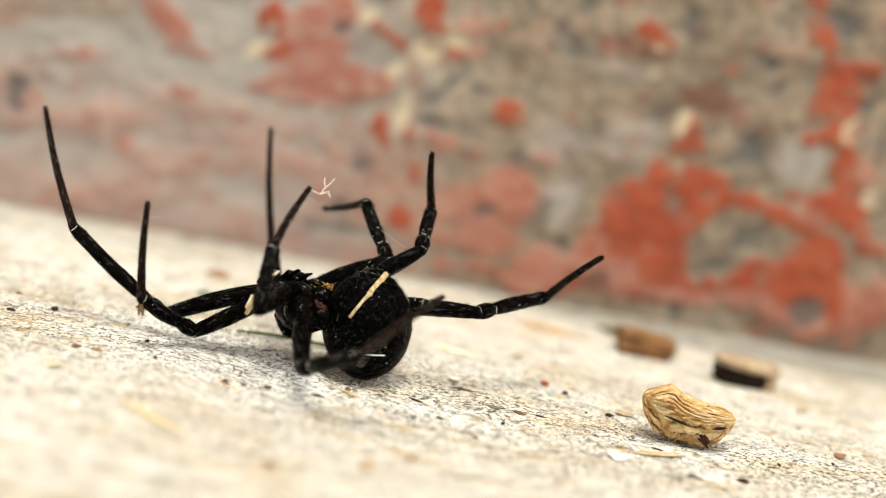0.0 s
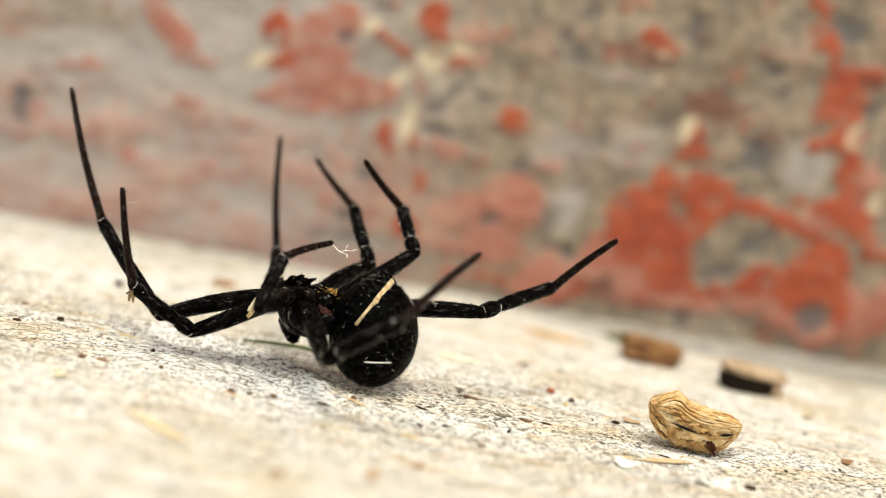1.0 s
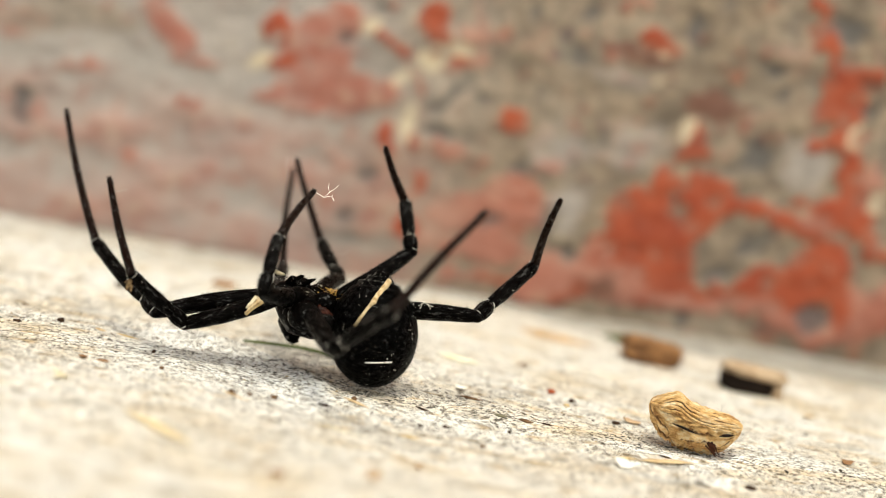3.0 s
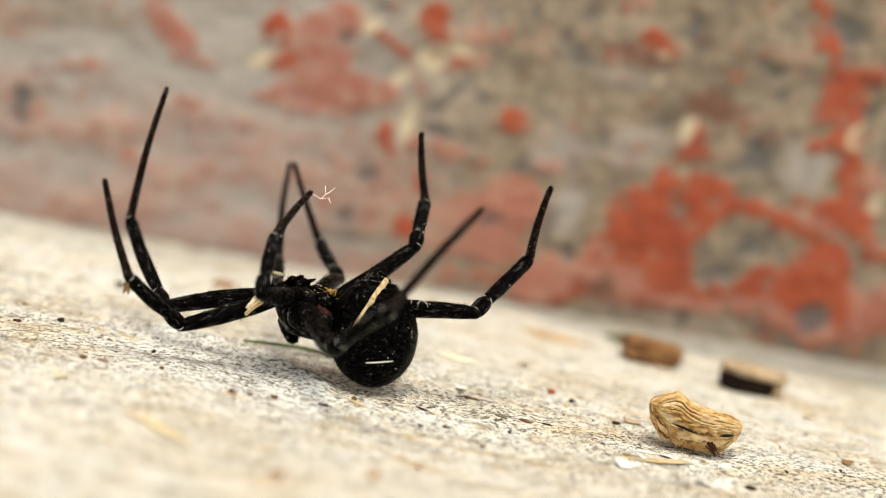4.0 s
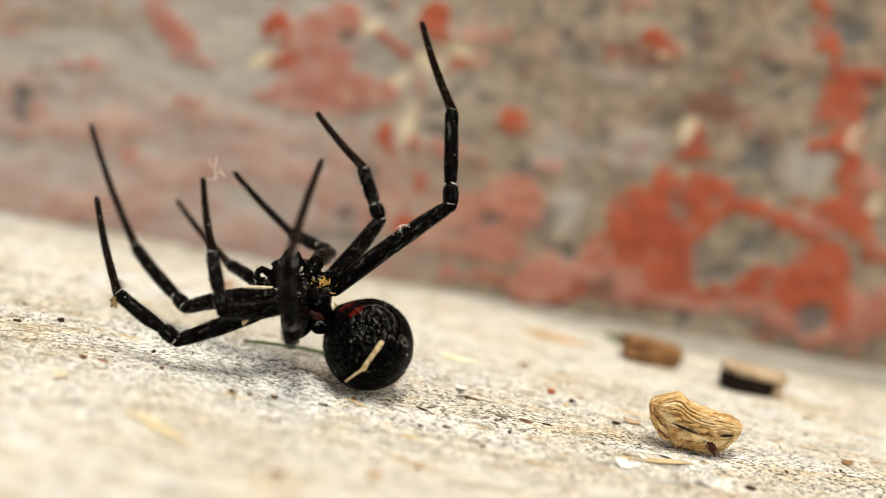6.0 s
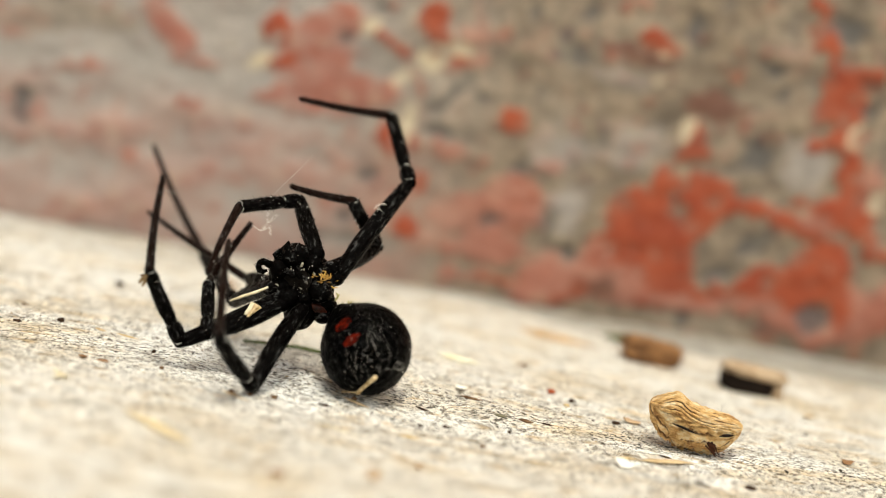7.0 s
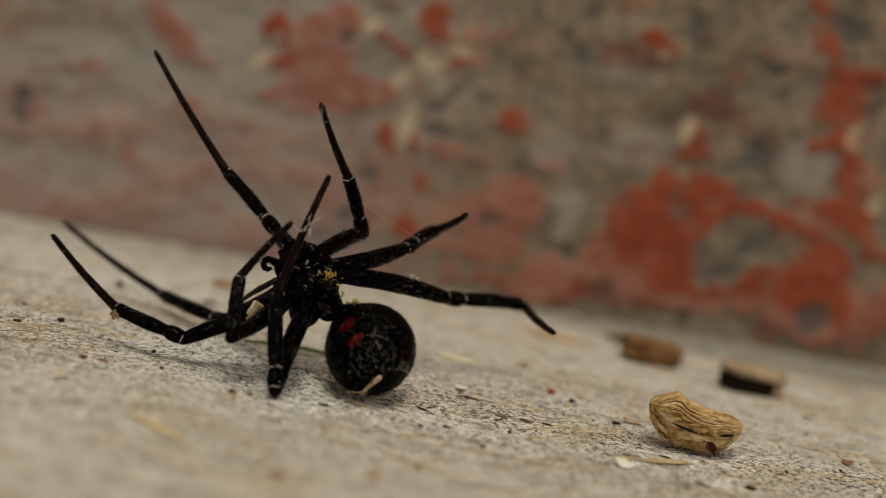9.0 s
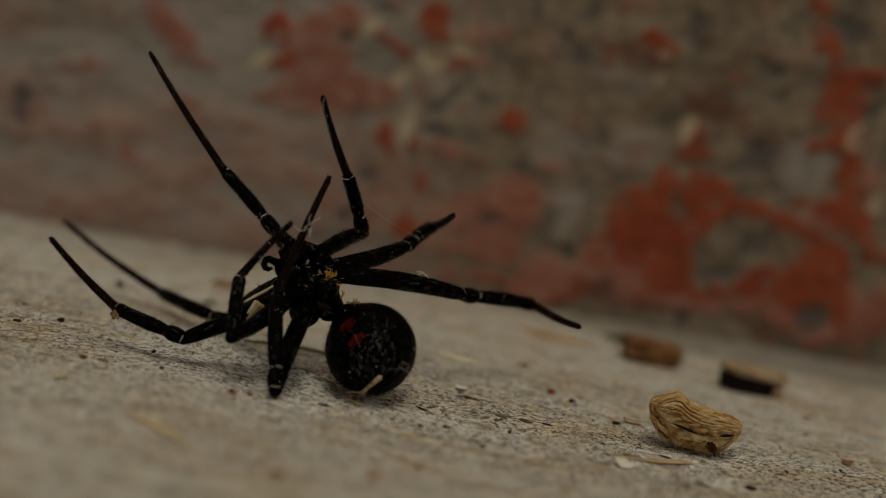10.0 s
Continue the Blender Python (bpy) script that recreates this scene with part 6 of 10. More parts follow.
    for limb in (PATELLA["A"], TIBIA["A"]):
        walk(limb, [
        (0, pose(0, 0, 0.00341, -29.5, -4.9, 1.2)), (0.15, pose(0, 0, 0.00341, -29.2, -8.5, 1.3)), (0.3, pose(0, 0, 0.00341, -28.5, -11.5, 1.2)),
        (0.5, pose(0, 0, 0.00341, -27.1, -13.5, 1)), (1, pose(0, 0, 0.00341, -27.8, -13.4, 2.6)), (1.25, pose(0, 0, 0.00341, -27.7, -12.8, 2.5)),
        (1.5, pose(0, 0, 0.00341, -27, -12.1, 2.2)), (1.75, pose(0, 0, 0.00341, -23, -13.6, 3.2)), (2, pose(0, 0, 0.00341, -18.9, -16, 4.2)),
        (2.5, pose(0, 0, 0.00341, -17.2, -17.9, 4.8)), (2.76, pose(0, 0, 0.00341, -17.4, -17.7, 4.8)),
        (3.02, pose(0, 0, 0.00341, -18.1, -17.5, 4.6)), (3.28, pose(0, 0, 0.00341, -18.9, -17, 4.4)), (3.54, pose(0, 0, 0.00341, -19.9, -16.4, 4.1)),
        (3.8, pose(0, 0, 0.00341, -21, -15.8, 3.9)), (4.03, pose(0, 0, 0.00341, -22.1, -14.8, 3.5)), (4.27, pose(0, 0, 0.00341, -23.5, -13.4, 3.1)),
        (4.5, pose(0, 0, 0.00341, -24.6, -12.2, 2.6)), (5, pose(0, 0, 0.00341, -26.4, -10.5, 1.5)), (5.15, pose(0, 0, 0.00341, -27.5, -9.9, 1.2)),
        (5.3, pose(0, 0, 0.00341, -29.9, -9.1, 1)), (5.5, pose(0, 0, 0.00341, -21, -5.6, 1.1)), (5.7, pose(0, 0, 0.00341, -48, 10.1, -16)),
        (5.92, pose(0, 0, 0.00341, -55.8, 4.1, -15.9)), (6.14, pose(0, 0, 0.00341, -61.4, -3.3, -12.3)),
        (6.36, pose(0, 0, 0.00341, -65.6, -9.5, -6.4)), (6.58, pose(0, 0, 0.00341, -68.1, -13.3, -0.9)),
        (6.8, pose(0, 0, 0.00341, -68.3, -14.5, 1.5)), (7, pose(0, 0, 0.00341, -42.7, -3.5, -6.2)), (7.15, pose(0, 0, 0.00341, -35.9, 0.8, -8)),
        (7.3, pose(0, 0, 0.00341, -31.6, 3.4, -8.6)), (7.5, pose(0, 0, 0.00341, -16.1, 5.9, -7.2)), (7.6, pose(0, 0, 0.00341, -14.1, 10.4, -7.1)),
        (7.8, pose(0, 0, 0.00341, -17.6, 14.8, -7.4)), (8, pose(0, 0, 0.00341, -22.3, 18.9, -8.2)), (8.15, pose(0, 0, 0.00341, -26.6, 22.2, -9.8)),
        (8.3, pose(0, 0, 0.00341, -29.9, 24.5, -11.5)), (8.5, pose(0, 0, 0.00341, -30.3, 25.9, -12.4)),
        (8.75, pose(0, 0, 0.00341, -36.9, 29.6, -15.8)), (9, pose(0, 0, 0.00341, -41.7, 31.7, -18.4)), (10, pose(0, 0, 0.00341, -42.6, 30.6, -19.1)),
        ])
    for limb in (FOOT["A"], TARSUS["A"]):
        walk(limb, [
        (0, pose(-0.00052, 0.00303, 0.00876, -68.3, -20.6, -10.1)), (0.15, pose(-0.00087, 0.00299, 0.00874, -64.8, -23, -12)),
        (0.3, pose(-0.00114, 0.00292, 0.00872, -61.6, -25, -13.5)), (0.5, pose(-0.00133, 0.00279, 0.00875, -58.6, -27.4, -12.1)),
        (1, pose(-0.0014, 0.00281, 0.00872, -58.5, -26.4, -10.1)), (1.25, pose(-0.00133, 0.00281, 0.00874, -48.6, -25.9, -10.5)),
        (1.5, pose(-0.00126, 0.00275, 0.00879, -39.8, -25.2, -11)), (1.75, pose(-0.00147, 0.00233, 0.00893, -41.8, -24.8, -10.7)),
        (2, pose(-0.00175, 0.00187, 0.00902, -44.6, -24.4, -10.2)), (2.5, pose(-0.00195, 0.00167, 0.00902, -48.1, -25.7, -8.6)),
        (2.76, pose(-0.00194, 0.00169, 0.00902, -48.2, -25.9, -8.5)), (3.02, pose(-0.00191, 0.00176, 0.00901, -48.2, -26.1, -8.4)),
        (3.28, pose(-0.00186, 0.00186, 0.00899, -48.2, -26.3, -8.3)), (3.54, pose(-0.00179, 0.00198, 0.00897, -48.3, -26.5, -8.3)),
        (3.8, pose(-0.00171, 0.0021, 0.00895, -48.3, -26.6, -8.2)), (4.03, pose(-0.0016, 0.00222, 0.00894, -48.3, -26.3, -8.3)),
        (4.27, pose(-0.00144, 0.00238, 0.00892, -48.2, -25.6, -8.6)), (4.5, pose(-0.0013, 0.00251, 0.00889, -48.2, -25.1, -8.9)),
        (5, pose(-0.00108, 0.00272, 0.00884, -45.8, -24.2, -10.6)), (5.15, pose(-0.00101, 0.00283, 0.0088, -45.6, -23.7, -11.4)),
        (5.3, pose(-0.0009, 0.00306, 0.00869, -47.3, -23, -12.2)), (5.5, pose(-0.0006, 0.0022, 0.00914, -64.3, -22.3, -13.6)),
        (5.7, pose(0.00196, 0.0042, 0.00748, -59.4, -21.4, -18)), (5.92, pose(0.00164, 0.00484, 0.00687, -63.5, -23, -21.3)),
        (6.14, pose(0.00099, 0.00533, 0.00636, -69.1, -26.4, -23.8)), (6.36, pose(0.00021, 0.00563, 0.00593, -74.7, -30.4, -26)),
        (6.58, pose(-0.00045, 0.00573, 0.00565, -78.6, -33.6, -29.1)), (6.8, pose(-0.00072, 0.00571, 0.00562, -79.9, -34.5, -33.9)),
        (7, pose(0.00018, 0.00419, 0.00794, -78.9, -12, -43.5)), (7.15, pose(0.00057, 0.00357, 0.00841, -77, -2.8, -43.1)),
        (7.3, pose(0.00079, 0.00315, 0.00866, -73.9, 4.6, -41.2)), (7.5, pose(0.00082, 0.00162, 0.00931, -73.7, 16.8, -39.4)),
        (7.6, pose(0.00125, 0.00136, 0.0093, -65.1, 21.2, -35.7)), (7.8, pose(0.00173, 0.00166, 0.0091, -65.2, 23.4, -32.3)),
        (8, pose(0.00217, 0.00205, 0.00881, -66.5, 24.1, -29.5)), (8.15, pose(0.00252, 0.00237, 0.00852, -60.7, 23.1, -27)),
        (8.3, pose(0.00279, 0.00257, 0.00828, -54.8, 21.1, -24.6)), (8.5, pose(0.00294, 0.00254, 0.0082, -55.9, 21.4, -25.7)),
        (8.75, pose(0.00335, 0.0029, 0.0077, -53.2, 19.8, -24.1)), (9, pose(0.00359, 0.00313, 0.00733, -50.7, 18.3, -22.7)),
        (10, pose(0.00355, 0.00319, 0.00732, -50.7, 17.5, -23.9)),
        ])
    for limb in (FEMUR["B"],):
        walk(limb, [
        (0, pose(-0.00783, -0.00003, 0.00544, -166.6, 64.2, 0)), (0.1, pose(-0.00788, -0.00003, 0.00551, -166.5, 65.5, 0.7)),
        (0.2, pose(-0.00789, -0.00003, 0.00555, -167.1, 66.8, 1.4)), (0.3, pose(-0.0079, -0.00003, 0.0056, -168, 68.3, 2.2)),
        (0.5, pose(-0.00791, -0.00003, 0.00562, -165.9, 68.8, 2.6)), (0.7, pose(-0.00795, -0.00003, 0.00566, -166.9, 68.8, 2.6)),
        (0.9, pose(-0.00798, -0.00003, 0.00568, -168.8, 68.8, 2.6)), (1, pose(-0.00799, -0.00003, 0.00568, -169.8, 68.6, 2.4)),
        (1.2, pose(-0.008, -0.00003, 0.00568, -170.4, 68.8, 2.6)), (1.35, pose(-0.00801, -0.00003, 0.00568, -171.4, 68.8, 2.6)),
        (1.5, pose(-0.00802, -0.00003, 0.00569, -172.3, 68.9, 2.6)), (1.65, pose(-0.00802, -0.00003, 0.00569, -172.5, 68.9, 2.6)),
        (1.8, pose(-0.00803, -0.00003, 0.00569, -172.7, 69, 2.6)), (2, pose(-0.00803, -0.00003, 0.0057, -174.1, 69.4, 2.7)),
        (2.2, pose(-0.00803, -0.00003, 0.0057, -179.1, 71.2, 2.8)), (2.35, pose(-0.00803, -0.00003, 0.0057, 178.1, 72.3, 2.7)),
        (2.5, pose(-0.00804, -0.00003, 0.0057, 176.7, 72.9, 2.6)), (2.7, pose(-0.00804, -0.00003, 0.00569, 178.9, 72.4, 2.6)),
        (2.92, pose(-0.00805, -0.00003, 0.00569, -177.4, 72, 2.6)), (3.14, pose(-0.00805, -0.00003, 0.00569, -172.8, 71.5, 2.4)),
        (3.36, pose(-0.00806, -0.00003, 0.00569, -168.3, 71.1, 2.1)), (3.58, pose(-0.00807, -0.00003, 0.00569, -164.9, 70.8, 1.9)),
        (3.8, pose(-0.00809, -0.00003, 0.00569, -163.5, 70.7, 1.8)), (4.03, pose(-0.0081, -0.00003, 0.00568, -163.1, 71, 2)),
        (4.27, pose(-0.00812, -0.00003, 0.00568, -162.5, 71.6, 2.6)), (4.5, pose(-0.00814, -0.00003, 0.00568, -162.2, 72, 3)),
        (4.75, pose(-0.00817, -0.00003, 0.00567, -164.4, 72, 3)), (5, pose(-0.0082, -0.00003, 0.00567, -166.9, 71.8, 2.8)),
        (5.15, pose(-0.00825, -0.00004, 0.00564, -165.4, 70.7, 1.9)), (5.3, pose(-0.00833, -0.00006, 0.0056, -162.9, 69.3, 0.6)),
        (5.5, pose(-0.00851, -0.00016, 0.00567, -161, 68, -0.6)), (5.7, pose(-0.00858, -0.00025, 0.00556, -157.2, 66.6, -2.3)),
        (5.92, pose(-0.00859, -0.00026, 0.00568, -151.2, 65.4, -3.9)), (6.14, pose(-0.00859, -0.00026, 0.00587, -143.7, 64.2, -6)),
        (6.36, pose(-0.00858, -0.00026, 0.00603, -136.4, 63.2, -8.2)), (6.58, pose(-0.00857, -0.00025, 0.00617, -131, 62.5, -10.2)),
        (6.8, pose(-0.00856, -0.00024, 0.00625, -128.8, 62, -11.4)), (7, pose(-0.00855, -0.00024, 0.00627, -135.5, 59.3, -17.4)),
        (7.15, pose(-0.00854, -0.00024, 0.00628, -139.5, 58.5, -18.7)), (7.3, pose(-0.00852, -0.00024, 0.0063, -143.6, 57.8, -19.7)),
        (7.5, pose(-0.00833, -0.00024, 0.00644, -149.1, 55, -22.8)), (7.6, pose(-0.00826, -0.00024, 0.00648, -150.1, 54.2, -23.7)),
        (7.8, pose(-0.00824, -0.00024, 0.00649, -151.6, 53.1, -24.7)), (8, pose(-0.00823, -0.00024, 0.0065, -152.4, 52.6, -25.2)),
        (8.5, pose(-0.00821, -0.00024, 0.00651, -152.5, 52.5, -25.2)), (8.75, pose(-0.00821, -0.00024, 0.00652, -152.6, 52.5, -25.2)),
        (9, pose(-0.0082, -0.00024, 0.00652, -152.7, 52.5, -25.2)), (10, pose(-0.00818, -0.00024, 0.00654, -152.8, 52.5, -25.2)),
        ])
    for limb in (PATELLA["B"], TIBIA["B"]):
        walk(limb, [
        (0, pose(0, 0, 0.00924, -26.3, -58.3, 22.8)), (0.1, pose(0, 0, 0.00924, -18.6, -56.1, 20.3)), (0.2, pose(0, 0, 0.00924, -7.8, -54.6, 17.9)),
        (0.3, pose(0, 0, 0.00924, 4.3, -53.5, 15)), (0.5, pose(0, 0, 0.00924, 5.7, -54.9, 16.7)), (0.7, pose(0, 0, 0.00924, 9.4, -57.2, 14.7)),
        (0.9, pose(0, 0, 0.00924, 14.4, -59.5, 11.1)), (1, pose(0, 0, 0.00924, 16.9, -60.6, 9.2)), (1.2, pose(0, 0, 0.00924, 21.7, -60.7, 7.7)),
        (1.35, pose(0, 0, 0.00924, 27, -60.8, 5.8)), (1.5, pose(0, 0, 0.00924, 30.8, -60.5, 4.6)), (1.65, pose(0, 0, 0.00924, 31.1, -60, 4.8)),
        (1.8, pose(0, 0, 0.00924, 31.1, -59.1, 5.4)), (2, pose(0, 0, 0.00924, 28.3, -51.5, 10.8)), (2.2, pose(0, 0, 0.00924, 35, -45, 10.3)),
        (2.35, pose(0, 0, 0.00924, 38.1, -42, 10.1)), (2.5, pose(0, 0, 0.00924, 39.7, -40.5, 10)), (2.7, pose(0, 0, 0.00924, 37.6, -43.5, 9.1)),
        (2.92, pose(0, 0, 0.00924, 34.7, -47, 9)), (3.14, pose(0, 0, 0.00924, 30.8, -51.1, 10.1)), (3.36, pose(0, 0, 0.00924, 26.6, -55, 12.3)),
        (3.58, pose(0, 0, 0.00924, 23.2, -58.1, 14.8)), (3.8, pose(0, 0, 0.00924, 22.2, -59.4, 15.8)),
        (4.03, pose(0, 0, 0.00924, 23.3, -59.5, 15.5)), (4.27, pose(0, 0, 0.00924, 24.4, -59, 15.2)), (4.5, pose(0, 0, 0.00924, 24.9, -58.6, 15.1)),
        (4.75, pose(0, 0, 0.00924, 26.2, -55.9, 14.5)), (5, pose(0, 0, 0.00924, 25, -51.7, 15.5)), (5.15, pose(0, 0, 0.00924, 15.4, -49, 20.1)),
        (5.3, pose(0, 0, 0.00924, 5.8, -46.5, 25.1)), (5.5, pose(0, 0, 0.00924, 6, -43.6, 28.9)), (5.7, pose(0, 0, 0.00924, 1.3, -42.5, 33.8)),
        (5.92, pose(0, 0, 0.00924, -4, -39.9, 39.7)), (6.14, pose(0, 0, 0.00924, -9.4, -36, 45.9)), (6.36, pose(0, 0, 0.00924, -13.6, -31.3, 50.8)),
        (6.58, pose(0, 0, 0.00924, -15.9, -27.1, 53.9)), (6.8, pose(0, 0, 0.00924, -16.7, -24.4, 55)), (7, pose(0, 0, 0.00924, -18.4, -26.2, 55.6)),
        (7.15, pose(0, 0, 0.00924, -15.9, -26.1, 54.2)), (7.3, pose(0, 0, 0.00924, -13.1, -25.5, 52.6)),
        (7.5, pose(0, 0, 0.00924, -16.4, -24.4, 51.3)), (7.6, pose(0, 0, 0.00924, -18.1, -22.8, 50.7)),
        (7.8, pose(0, 0, 0.00924, -18.3, -22.3, 50.3)), (8, pose(0, 0, 0.00924, -18.4, -22.2, 50.1)), (8.5, pose(0, 0, 0.00924, -20.3, -21.1, 49.6)),
        (8.75, pose(0, 0, 0.00924, -22.4, -21.4, 49.6)), (9, pose(0, 0, 0.00924, -24.3, -22, 49.9)), (10, pose(0, 0, 0.00924, -25.3, -22.5, 50)),
        ])
    for limb in (FOOT["B"], TARSUS["B"]):
        walk(limb, [
        (0, pose(-0.00823, 0.00107, 0.01366, -33.1, -75.4, 66.2)), (0.1, pose(-0.00797, 0.00024, 0.01421, -37.4, -77.2, 65.9)),
        (0.2, pose(-0.00762, -0.00111, 0.01463, -35.4, -78.7, 62.1)), (0.3, pose(-0.00709, -0.00264, 0.01482, -33, -81.9, 59)),
        (0.5, pose(-0.00706, -0.00309, 0.01462, -74.9, -84.3, 103.7)), (0.7, pose(-0.00715, -0.00347, 0.01427, -64.4, -84.9, 90.9)),
        (0.9, pose(-0.00725, -0.0038, 0.01387, -34.3, -84.6, 56.4)), (1, pose(-0.00731, -0.00394, 0.01365, -19.3, -82.5, 39)),
        (1.2, pose(-0.00708, -0.00446, 0.01352, -46.3, -87, 62)), (1.35, pose(-0.00684, -0.00499, 0.01333, -147.6, -87.5, 158.7)),
        (1.5, pose(-0.00662, -0.00536, 0.01321, -176.1, -84.4, -175.8)), (1.65, pose(-0.00654, -0.00543, 0.01326, -179, -81.8, -172.9)),
        (1.8, pose(-0.00642, -0.00548, 0.01337, 179.4, -80.4, -171.2)), (2, pose(-0.00553, -0.00559, 0.01439, -2, -80.2, 21.7)),
        (2.2, pose(-0.0044, -0.00627, 0.01469, 16.1, -70.8, 5.7)), (2.35, pose(-0.00386, -0.00658, 0.01474, 22.2, -67.4, 0.9)),
        (2.5, pose(-0.00358, -0.00673, 0.01474, 25, -65.7, -1.1)), (2.7, pose(-0.00416, -0.00648, 0.01464, 24.3, -70.6, -1)),
        (2.92, pose(-0.00475, -0.00617, 0.01452, 19.1, -78.8, 1.3)), (3.14, pose(-0.00534, -0.00584, 0.01431, -103.8, -87.9, 118.7)),
        (3.36, pose(-0.00584, -0.00558, 0.01406, -152.9, -74.9, 161.9)), (3.58, pose(-0.00615, -0.00545, 0.01381, -158.1, -64.6, 162.9)),
        (3.8, pose(-0.00624, -0.00546, 0.01367, -159.5, -60.7, 162.9)), (4.03, pose(-0.00617, -0.00557, 0.01363, -158.2, -62.1, 161.7)),
        (4.27, pose(-0.00606, -0.00567, 0.01365, -154.5, -65.3, 158.5)), (4.5, pose(-0.00599, -0.00572, 0.01369, -149.1, -68.7, 153.8)),
        (4.75, pose(-0.00572, -0.00577, 0.01397, -143.9, -74.5, 149.8)), (5, pose(-0.00538, -0.00561, 0.01452, -124.2, -80.7, 133)),
        (5.15, pose(-0.00556, -0.00471, 0.01518, -82.6, -79.2, 96.4)), (5.3, pose(-0.00575, -0.00373, 0.01568, -65.6, -74, 82.9)),
        (5.5, pose(-0.00517, -0.00397, 0.01601, -78.6, -71, 86.5)), (5.7, pose(-0.00516, -0.00371, 0.01617, -70.5, -64.5, 79.8)),
        (5.92, pose(-0.00505, -0.00334, 0.01643, -66.2, -56, 78.2)), (6.14, pose(-0.0049, -0.00284, 0.01674, -62.5, -45.5, 77.5)),
        (6.36, pose(-0.00471, -0.00229, 0.01705, -59.6, -35.3, 77)), (6.58, pose(-0.00451, -0.0018, 0.01729, -57.8, -27.5, 76.7)),
        (6.8, pose(-0.00435, -0.00149, 0.01744, -57.6, -24, 76.7)), (7, pose(-0.00468, -0.00157, 0.01724, -68.2, -27.1, 80.4)),
        (7.15, pose(-0.00442, -0.00172, 0.01736, -92.1, -30, 81.7)), (7.3, pose(-0.00409, -0.00183, 0.0175, -114.1, -33.4, 82)),
        (7.5, pose(-0.0044, -0.00125, 0.01746, -112.1, -41.5, 71.4)), (7.6, pose(-0.00445, -0.00083, 0.01748, -109.7, -43.9, 66.2)),
        (7.8, pose(-0.00443, -0.00073, 0.0175, -108, -45.9, 63.1)), (8, pose(-0.00444, -0.00067, 0.0175, -107, -47, 61.7)),
        (8.5, pose(-0.00454, -0.00029, 0.01747, -108.9, -47.4, 60.4)), (8.75, pose(-0.00478, -0.00009, 0.01733, -80.4, -46.7, 50.2)),
        (9, pose(-0.00503, 0.00004, 0.01718, -53.8, -43.4, 42.9)), (10, pose(-0.00517, 0.0001, 0.01709, -52.4, -43.3, 42.4)),
        ])
